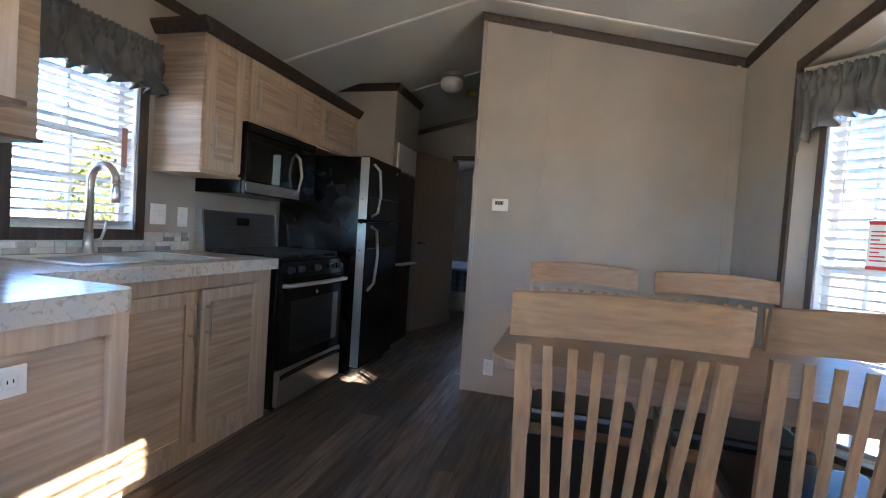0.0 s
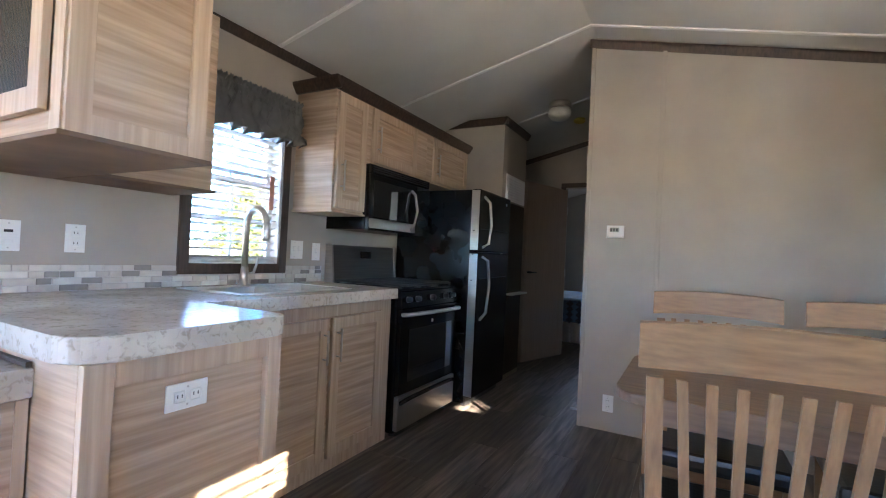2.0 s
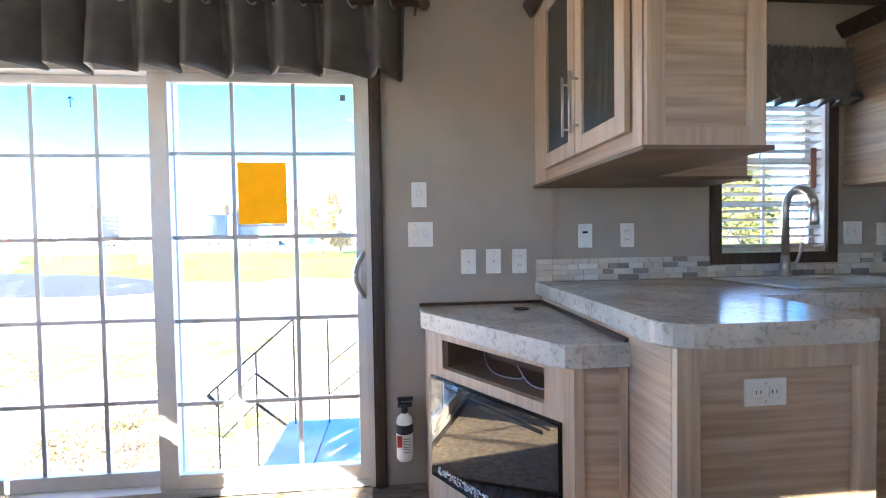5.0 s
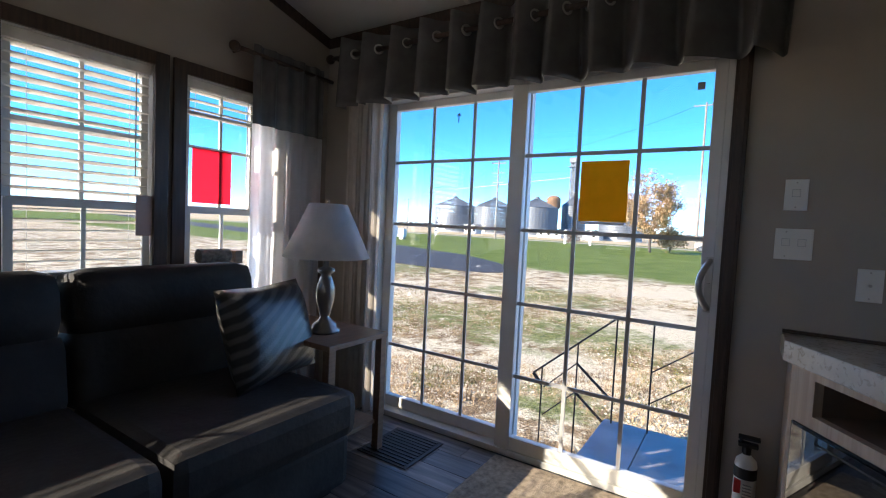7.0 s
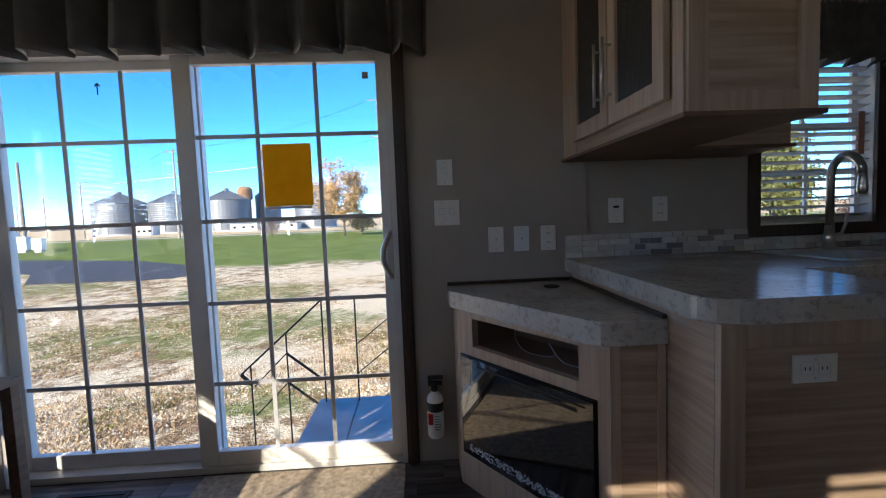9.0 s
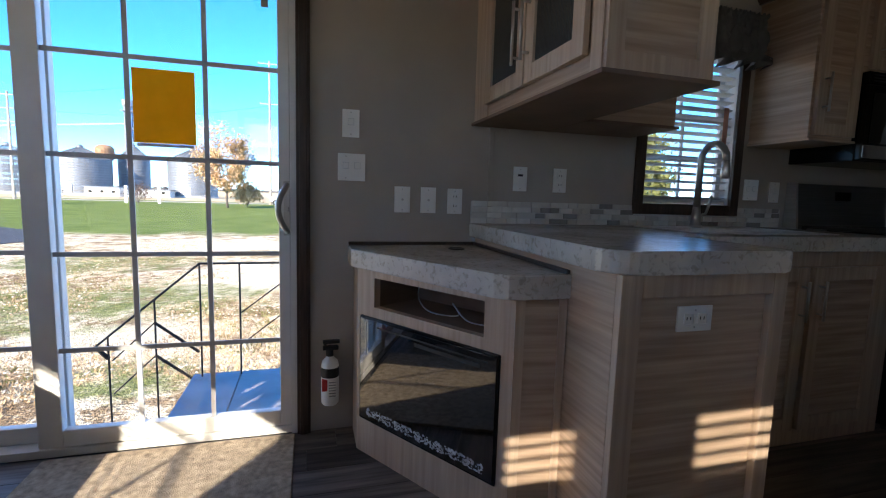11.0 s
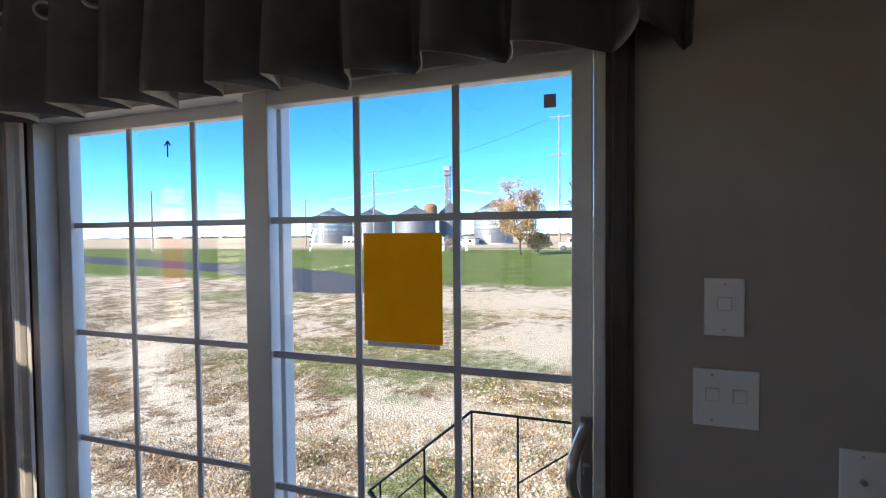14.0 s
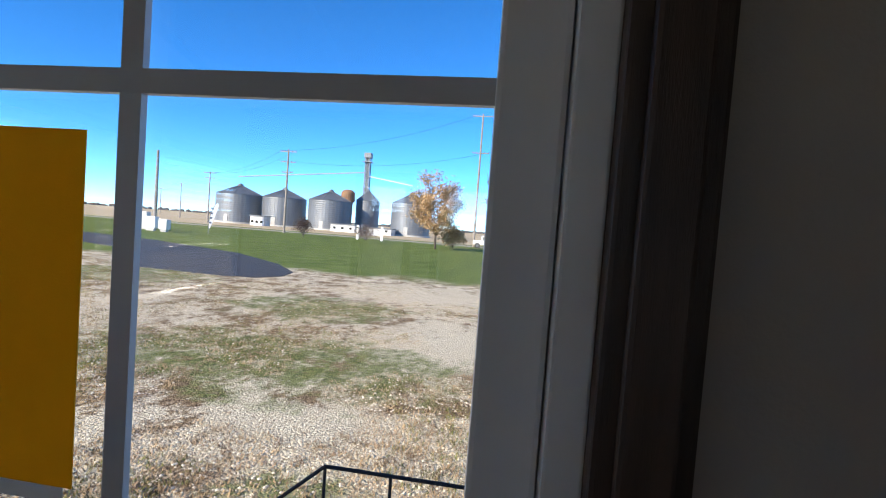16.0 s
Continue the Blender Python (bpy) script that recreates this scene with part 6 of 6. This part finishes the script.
# landing and iron rails outside the door
dk = thing("deck", (-3.0, 0.0, GZ), "grey painted wooden landing outside the patio door", "deck")
for i in range(5):
    y = -1.03 + i * 0.30
    part("board", B(-3.58, -2.42, y, y + 0.293, -0.225, -0.19, 0.004), DECK, dk)
part("step_board", B(-2.95, -2.42, -1.33, -1.04, -0.40, -0.365, 0.004), DECK, dk)
part("rim_joist", B(-3.58, -3.54, -1.03, 0.46, -0.42, -0.2255, 0.002), DECK, dk)
part("rim_joist", B(-3.535, -2.42, -1.03, -0.99, -0.42, -0.2255, 0.002), DECK, dk)
for x in (-3.5, -2.5):
    for y in (-0.95, 0.40):
        part("leg", B(x - 0.045, x + 0.045, y - 0.04, y + 0.05, GZ, -0.2255), DECK, dk)
rl = thing("stair_rail", (-3.5, -1.0, GZ), "thin dark iron stair rail beside the landing", "railing")
RX, RT = -3.52, 0.57
RAIL = lambda y0, z0, y1, z1, r, nm: part(nm, tube(bmesh.new(), (RX, y0, z0), (RX, y1, z1), r, seg=8), IRON, rl)
RAIL(0.45, RT, -0.97, RT, 0.007, "top_bar")
RAIL(-0.97, RT, -1.57, 0.05, 0.007, "stair_bar")
RAIL(-1.57, 0.05, -1.50, -0.03, 0.014, "stair_bar")
for y, zt in ((-0.97, RT), (-0.73, RT), (-0.30, RT), (0.42, RT), (-1.235, 0.34), (-1.50, 0.11)):
    RAIL(y, GZ if y < -1.1 else -0.42, y, zt, 0.006, "post")
for za in (0.19, -0.027):
    RAIL(-1.238, za, -0.985, za - 0.21, 0.010, "stringer_bar")
    RAIL(-1.238, za, -1.48, za - 0.235, 0.0045, "brace")
    RAIL(-0.73, za + 0.04, -0.30, za + 0.37, 0.0045, "brace")


def silo(x, y, r, h, roof, label):
    c = thing("grain_silo", (x, y, GZ), label, "silo", "row of grain bins")
    bm = lathe(bmesh.new(), [(r * 1.02, 0), (r * 1.02, 0.4)], (x, y, GZ), 40)
    part("footing", bm, CONCRETE, c)
    prof = []
    n = 14
    for i in range(n):
        z0 = 0.41 + (h - 0.41) * i / n
        dz = (h - 0.41) / n
        prof += [(r, z0), (r + 0.02, z0 + dz * 0.25), (r, z0 + dz * 0.5), (r - 0.02, z0 + dz * 0.75)]
    prof.append((r, h))
    part("wall", lathe(bmesh.new(), prof, (x, y, GZ), 40), GALV, c, "ribbed galvanised wall")
    part("roof", lathe(bmesh.new(), [(r + 0.15, h + 0.01), (r * 0.12, h + roof), (r * 0.12, h + roof + 0.5), (0.1, h + roof + 0.8)], (x, y, GZ), 40), GALV, c)
    for k in range(20):
        a = 2 * math.pi * k / 20
        part("roof_rib", tube(bmesh.new(), (x + r * math.cos(a), y + r * math.sin(a), GZ + h + 0.1), (x + 0.14 * r * math.cos(a), y + 0.14 * r * math.sin(a), GZ + h + roof + 0.08), 0.06, seg=5), GALV, c)
    part("door", B(x + r - 0.1, x + r + 0.12, y - 0.5, y + 0.5, GZ + 0.4, GZ + 2.3), CONCRETE, c)


for a, d, r, h, roof in ((-32.2, 136, 5.9, 7.6, 2.3), (-27.4, 131, 5.6, 7.5, 2.2), (-22.2, 125, 5.6, 7.6, 2.3), (-12.5, 118, 5.0, 8.1, 2.4)):
    silo(-2 - d * math.cos(radians(a)), d * math.sin(radians(a)), r, h, roof, "large galvanised grain bin with a cone roof")
silo(-125, -39.5, 3.2, 8.6, 2.6, "narrow galvanised grain bin beside the tower")


def tower():
    c = thing("grain_tower", (-128, -41, GZ), "steel grain elevator leg with a head platform", "tower")
    x, y, h = -128, -41.2, 20
    for dx in (-0.6, 0.6):
        for dy in (-0.6, 0.6):
            part("leg", B(x + dx - 0.12, x + dx + 0.12, y + dy - 0.12, y + dy + 0.12, GZ, h), GALV, c)
    for k in range(10):
        z = 1 + k * 2
        part("brace", tube(bmesh.new(), (x + 0.6, y - 0.6, z), (x + 0.6, y + 0.6, z + 2), 0.08, seg=5), GALV, c)
        part("ring", B(x - 0.7, x + 0.7, y - 0.7, y + 0.7, z - 0.06, z + 0.06), GALV, c)
    part("trunk", B(x - 0.4, x + 0.4, y - 0.25, y + 0.25, GZ, h), GALV, c)
    part("head", B(x - 0.9, x + 0.9, y - 1.0, y + 1.0, h, h + 1.4, 0.1), GALV, c)
    part("platform", B(x - 1.3, x + 1.3, y - 1.3, y + 1.3, h - 1.2, h - 1.05), GALV, c)
    for p, q in (((x, y, 16), (-115, -72, 11.5)), ((x, y, 15), (-117, -25.5, 12)), ((x, y, 12), (-125, -39.5, 11.5))):
        part("spout", tube(bmesh.new(), p, q, 0.14, seg=8), CONCRETE, c)


tower()
tk = thing("rusty_tank", (-120, -43, GZ), "rust-brown upright hopper tank on a pale column", "tank")
part("column", lathe(bmesh.new(), [(1.3, 0), (1.3, 7.5)], (-120, -43.5, GZ), 20), CONCRETE, tk)
part("tank", lathe(bmesh.new(), [(1.3, 0), (1.8, 0.5), (1.8, 2.8), (1.2, 3.4), (0.3, 3.6)], (-120, -43.5, GZ + 7.5), 20), mat("rust", (0.30, 0.17, 0.09), 0.8, vary=0.2, scale=1), tk)
for nm, bx in (("scale_house", (-112, -108, -43, -37, GZ, GZ + 1.7)), ("field_shed", (-108, -105, -62, -58.5, GZ, GZ + 2.2)), ("low_office", (-112, -108, -35, -28, GZ, GZ + 1.4))):
    sd_ = thing(nm, (bx[0], bx[2], GZ), "small white farm building near the grain bins", "building")
    part("wall", B(*bx), mat("white_siding", (0.7, 0.68, 0.64), 0.7, vary=0.06, scale=1), sd_)
    part("roof", B(bx[0] - 0.2, bx[1] + 0.2, bx[2] - 0.2, bx[3] + 0.2, bx[5] + 0.01, bx[5] + 0.25), GALV, sd_)
    for k in range(3):
        y = bx[2] + (bx[3] - bx[2]) * (k + 0.5) / 3
        part("window", B(bx[1] + 0.001, bx[1] + 0.05, y - 0.3, y + 0.3, bx[4] + 0.7, bx[4] + 1.2), BLACKGLASS, sd_)


def utility_pole(x, y, h, arms, label="weathered wooden utility pole with crossarms"):
    c = thing("utility_pole", (x, y, GZ), label, "pole", "line of poles")
    part("pole", tube(bmesh.new(), (x, y, GZ), (x, y, h), 0.19, 0.12, 10), POLEWOOD, c)
    for z, w_ in arms:
        a = part("crossarm", B(x - 0.06, x + 0.06, y - w_, y + w_, z - 0.06, z + 0.06), POLEWOOD, c)
        for k in (-1, -0.5, 0.5, 1):
            part("insulator", lathe(bmesh.new(), [(0.05, 0), (0.06, 0.1), (0.03, 0.2)], (x, y + k * w_ * 0.95, z + 0.06), 8), GALV, a)


utility_pole(-70, -35.3, 12.2, ((11.8, 1.3), (10.2, 1.2), (8.6, 0.9)))
utility_pole(-46, -37.5, 7.6, ())
utility_pole(-72, -5.7, 19.3, ((18.9, 1.5), (13.4, 1.3)))
utility_pole(-95, -66, 10.5, ((10.1, 1.4), (9.0, 1.2)))
utility_pole(-130, -100, 10.0, ((9.6, 1.4),))
utility_pole(-170, -140, 10.0, ((9.6, 1.4),))
utility_pole(-60, -72, 9.5, ((9.1, 1.3),))
wire = bmesh.new()
for p, q in (((-70, -36.5, 11.9), (-95, -67, 10.2)), ((-70, -34.2, 11.9), (-95, -65, 10.2)), ((-95, -67, 10.2), (-130, -101, 9.7)), ((-95, -65, 10.2), (-130, -99, 9.7)), ((-70, -36.5, 11.9), (-72, -7, 18.9)), ((-70, -34.2, 10.3), (-72, -4.5, 13.5)), ((-130, -101, 9.7), (-170, -141, 9.7))):
    P, Q = Vector(p), Vector(q)
    pipe(wire, [P.lerp(Q, k / 8) - Vector((0, 0, 1.2 * (1 - (2 * k / 8 - 1) ** 2))) for k in range(9)], 0.02, 4)
solid("power_lines", wire, BLACKM, "thin sagging power lines between the poles", "cable", kind="stuff")


def leafy(name, x, y, h, spread, trunk_h, material, label, leaves, leaf, seed, bare=False, cone=0.0):
    """A tapered trunk, forked limbs and a crown of many small leaf clumps with gaps."""
    r = random.Random(seed)
    c = thing(name, (x, y, GZ), label, "tree" if h > 3 else "bush")
    base_ = Vector((x, y, GZ))
    bm = bmesh.new()
    pipe(bm, [base_ + Vector((0.05 * math.sin(k), 0.05 * math.cos(2 * k), trunk_h * k / 3)) for k in range(4)], max(0.03, 0.016 * h), 8)
    part("trunk", bm, BARK, c, "", True)
    ends = []
    bm = bmesh.new()
    nl = 16 if h > 3 else 26
    for i in range(nl):
        a = 2 * math.pi * i * 0.618
        f = (i + 0.5) / nl
        z0 = trunk_h * (0.75 + 0.25 * f)
        zz = trunk_h + (h - trunk_h) * ((0.06 + 0.92 * f) if leaves and not cone and h > 3 else (0.25 + 0.72 * f))
        rad = spread * (0.95 - cone * f if cone else 0.30 + 0.72 * math.sin(math.pi * (0.12 + 0.80 * f)) if h > 3 else 0.95 - 0.72 * f) * r.uniform(0.7, 1.05)
        p0 = base_ + Vector((0, 0, z0))
        p2 = base_ + Vector((rad * math.cos(a), rad * math.sin(a), zz))
        p1 = p0.lerp(p2, 0.5) + Vector((0, 0, 0.08 * h))
        pipe(bm, [p0, p1, p2], (0.008 if bare else 0.0045) * h if h > 3 else 0.012, 5)
        ends.append((p0, p1, p2))
        for k in range(9 if bare else 3):
            t = r.uniform(0.25, 1)
            q0 = p1.lerp(p2, t)
            q1 = q0 + Vector((r.uniform(-1, 1), r.uniform(-1, 1), r.uniform(0.1, 1.1))) * spread * 0.33
            pipe(bm, [q0, q0.lerp(q1, 0.5) + Vector((0, 0, 0.02 * h)), q1], (0.0035 if bare else 0.0018) * h if h > 3 else 0.007, 4)
            ends.append((q0, q0.lerp(q1, 0.5), q1))
    part("limbs", bm, BARK, c)
    if leaves:
        vs, fs = [], []
        for i in range(leaves):
            p0, p1, p2 = ends[r.randrange(len(ends))]
            t = r.random()
            p = p1.lerp(p2, t) + Vector((r.gauss(0, 1), r.gauss(0, 1), r.gauss(0, 0.9))) * spread * 0.13
            u = Vector((r.uniform(-1, 1), r.uniform(-1, 1), r.uniform(-1, 1))).normalized() * leaf * r.uniform(0.6, 1.3)
            w_ = u.orthogonal().normalized() * leaf * 0.6
            k = len(vs)
            vs += [p - u, p + w_, p + u, p - w_]
            fs.append((k, k + 1, k + 2, k + 3))
        me = bpy.data.meshes.new("crown")
        o = ORIGIN[c.name]
        me.from_pydata([tuple(q - o) for q in vs], [], fs)
        me.materials.append(material)
        ob = new("crown", me)
        ob.parent = c
        tagged(ob, kind="stuff")
    return c


leafy("autumn_tree", -54, -8.7, 8.2, 3.1, 1.7, LEAF, "young tree with sparse russet autumn leaves", 8000, 0.13, 1)
leafy("bare_tree", -38.5, -0.6, 7.6, 2.6, 1.9, BARK, "bare leafless tree on the lawn", 0, 0.1, 2, True)
leafy("bare_tree", -60, 3.2, 8.0, 2.8, 1.9, BARK, "bare leafless tree further back", 0, 0.1, 3, True)
leafy("round_bush", -56.5, -7.0, 2.6, 1.9, 0.3, LEAF, "rounded tan bush beside the tree", 1600, 0.14, 4)
leafy("round_bush", -57, -26, 2.4, 1.5, 0.3, BUSH, "dark leafless bush on the lawn", 900, 0.10, 5)
leafy("round_bush", -58, -18.2, 2.0, 1.7, 0.3, BUSH, "dark leafless bush on the lawn", 700, 0.10, 6)
leafy("evergreen_tree", -21, 16.5, 5.2, 2.0, 0.6, PINE, "broad yellow-green evergreen seen from the sink window", 9000, 0.10, 7, cone=0.85)
leafy("reddish_shrub", -26, 25.5, 1.5, 1.6, 0.3, BUSH, "low reddish shrub beyond the evergreen", 1800, 0.08, 8)

# loose tufts and stones on the near ground
def scatter(name, n, make, material, label, seed):
    r = random.Random(seed)
    vs, fs = [], []
    for _ in range(n):
        d = 1.2 + 15 * r.random() ** 1.6
        x, y = -2.6 - d, r.uniform(-1.6, 1.1) * (d + 1.5)
        if x > -3.7 and -1.2 < y < 0.6:
            continue
        if noise.noise((x * 0.55 + 7, y * 0.55, 0.3)) < make[1]:
            continue
        make[0](r, x, y, vs, fs)
    me = bpy.data.meshes.new(name)
    me.from_pydata(vs, [], fs)
    me.materials.append(material)
    return tagged(new(name, me), label, "ground cover", "", "stuff")


def tuft(r, x, y, vs, fs):
    for _ in range(7):
        a, h, w = r.uniform(0, 6.283), r.uniform(0.012, 0.04), r.uniform(0.004, 0.009)
        px, py = x + r.gauss(0, 0.04), y + r.gauss(0, 0.04)
        k = len(vs)
        vs += [(px - w * math.sin(a), py + w * math.cos(a), GZ), (px + w * math.sin(a), py - w * math.cos(a), GZ), (px + h * 0.9 * math.cos(a), py + h * 0.9 * math.sin(a), GZ + h)]
        fs.append((k, k + 1, k + 2))


def stone(r, x, y, vs, fs):
    s_ = r.uniform(0.008, 0.026)
    k = len(vs)
    vs += [(x + s_, y, GZ), (x, y + s_ * 0.8, GZ), (x - s_ * 0.9, y, GZ), (x, y - s_, GZ), (x + 0.2 * s_, y, GZ + s_ * 0.7)]
    fs += [(k, k + 1, k + 4), (k + 1, k + 2, k + 4), (k + 2, k + 3, k + 4), (k + 3, k, k + 4)]


scatter("dry_grass", 26000, (tuft, -0.15), mat("straw", (0.52, 0.37, 0.20), 0.9, vary=0.2, scale=3, color2=(0.20, 0.125, 0.07)), "straw-coloured dry grass tufts", 41)
scatter("green_grass", 14000, (tuft, 0.12), mat("weeds", (0.22, 0.21, 0.05), 0.9, vary=0.35, scale=3), "short green weeds in the gravel", 42)
scatter("gravel_stones", 22000, (stone, -0.1), mat("gravel_stone", (0.82, 0.72, 0.55), 0.9, vary=0.25, scale=9), "pale loose gravel stones", 43)

# service pedestals, feather flag, sign, parked truck, tree line
for i, (x, y, w_, h_) in enumerate(((-44, -36.2, 1.3, 1.2), (-43.5, -34.3, 0.9, 1.0), (-46, -38.8, 1.1, 1.6))):
    p = thing("service_pedestal", (x, y, GZ), "white electric service pedestal on the grass", "pedestal", "pedestals")
    part("cabinet_box", B(x - 0.3, x + 0.3, y - w_ / 2, y + w_ / 2, GZ + 0.25, GZ + 0.25 + h_, 0.04), DOORFRAME, p)
    part("stand", B(x - 0.2, x + 0.2, y - w_ / 3, y + w_ / 3, GZ, GZ + 0.249), CONCRETE, p)
fl = thing("feather_flag", (-47, -32, GZ), "white feather flag with dark bars on a bent pole", "flag")
fpth = [(-47, -32 + 0.35 * (k / 10) ** 2.5 * 2.4, GZ + 3.8 * k / 10 - 0.5 * (k / 10) ** 4) for k in range(11)]
part("pole", pipe(bmesh.new(), fpth, 0.03, 6), GALV, fl)
bm = bmesh.new()
va = [bm.verts.new(p) for p in fpth[2:]]
vb_ = [bm.verts.new((p[0] + 0.05, p[1] + 0.55 * math.sin(math.pi * (k + 1) / 11), p[2] - 0.2)) for k, p in enumerate(fpth[2:])]
for k in range(len(va) - 1):
    bm.faces.new((va[k], va[k + 1], vb_[k + 1], vb_[k]))
thick(part("flag_cloth", bm, cloth_mat("flag_cloth", (0.75, 0.77, 0.8), 0.3), fl), 0.01)
bm = bmesh.new()
for k in range(4):
    box(bm, -46.93, -46.91, -31.9 + 0.05 * k, -31.65 + 0.06 * k, GZ + 1.1 + 0.5 * k, GZ + 1.3 + 0.5 * k)
part("dark_bars", bm, mat("flag_print", (0.05, 0.07, 0.12), 0.7), fl)
sg = thing("site_sign", (-66, -20, GZ), "low white roadside sign between two posts", "sign")
part("board", B(-66.1, -66, -21.8, -18.6, GZ + 0.7, GZ + 1.5), DOORFRAME, sg)
for y in (-22, -18.4):
    part("post", B(-66.15, -65.95, y - 0.15, y + 0.15, GZ, GZ + 2.1), WHITE, sg)
tr = thing("parked_pickup", (-70, -3, GZ), "pale parked pickup truck far across the lawn", "truck")
part("body", B(-71, -69, -5.6, -1.2, GZ + 0.5, GZ + 1.15, 0.12), DOORFRAME, tr)
part("cab", B(-70.9, -69.1, -4.4, -2.4, GZ + 1.151, GZ + 1.85, 0.15), DOORFRAME, tr)
part("cab_window", B(-69.09, -69.06, -4.1, -2.7, GZ + 1.25, GZ + 1.7), BLACKGLASS, tr)
for y in (-4.9, -2.0):
    w_ = part("wheel", tube(bmesh.new(), (-69.2, y, GZ + 0.38), (-68.95, y, GZ + 0.38), 0.38, seg=18), BLACKM, tr)
    part("rim", tube(bmesh.new(), (-68.95, y, GZ + 0.38), (-68.92, y, GZ + 0.38), 0.2, seg=14), GALV, w_)
bm = bmesh.new()
r = random.Random(9)
for i in range(420):
    y = -1700 + i * 8 + r.uniform(-4, 4)
    h_ = r.uniform(2.5, 5.5) if (i // 40) % 3 else r.uniform(1.2, 3)
    bmesh.ops.create_icosphere(bm, subdivisions=1, radius=1, matrix=Matrix.Translation((-1150 + r.uniform(-40, 40), y, GZ + h_ * 0.5)) @ Matrix.Diagonal((6, r.uniform(6, 12), h_, 1)))
tagged(structure("backdrop_trees", bm, mat("far_woods", (0.10, 0.10, 0.10), 0.95, vary=0.2, scale=0.02), "low dark woods along the horizon", "trees"), kind="stuff")

# ---------- mosaic tiles and floor planks, piece by piece ----------
def slab_mesh(name, sx, sy, sz, bevel, material):
    bm = B(-sx / 2, sx / 2, -sy / 2, sy / 2, 0, sz)
    top_ = [e for e in bm.edges if all(q.co.z > sz * 0.5 for q in e.verts)]
    bmesh.ops.bevel(bm, geom=top_, offset=bevel, segments=1, affect="EDGES")
    me = bpy.data.meshes.new(name)
    bm.to_mesh(me)
    bm.free()
    me.materials.append(material)
    return me


tile_rng = random.Random(12)
tile_cache = {}
mt = Matrix(((0, 0, 1, 0), (1, 0, 0, 0), (0, 1, 0, 0), (0, 0, 0, 1)))
for row in range(4):
    y = 0.432
    while y < 2.285:
        w_ = tile_rng.choice((0.05, 0.075, 0.10))
        w_ = min(w_, 2.29 - y)
        if w_ > 0.012 and not (1.295 < y + w_ / 2 < 1.975 and row > 1):
            k = tile_rng.choices((0, 1, 2), (5, 3.4, 1.6))[0]
            key = (round(w_, 3), k)
            if key not in tile_cache:
                tile_cache[key] = slab_mesh("tile", w_ - 0.003, 0.0235, 0.006, 0.001, TILES[k])
            ob = new("tile", tile_cache[key])
            ob.parent = bs
            ob.matrix_local = Matrix.Translation(Vector((W + 0.005, y + w_ / 2, 0.9275 + 0.0135 + row * 0.0265)) - ORIGIN[bs.name]) @ mt
        y += w_

fl_ = tagged(new("floor"), "dark brown wood-look vinyl plank floor", "floor", "", "structure")
pr = random.Random(31)
PW, PL = 0.152, 1.22
plank_cache = {}
x = W
while x < BAYX - 0.01:
    w_ = min(PW, BAYX + 0.02 - x)
    y = S - pr.uniform(0, PL)
    while y < 8.8:
        a, b = max(y, S), min(y + PL, 8.8)
        if x > E_ - 0.05:
            a, b = max(a, BAY0 + 0.0), min(b, BAY1)
        if b - a > 0.03:
            key = (round(w_, 3), round(b - a, 3))
            if key not in plank_cache:
                plank_cache[key] = slab_mesh("plank", w_ - 0.0012, b - a - 0.0012, 0.008, 0.0012, PLANK)
            ob = new("plank", plank_cache[key])
            ob.parent = fl_
            ob.location = (x + w_ / 2, (a + b) / 2, -0.008)
        y += PL
    x += w_
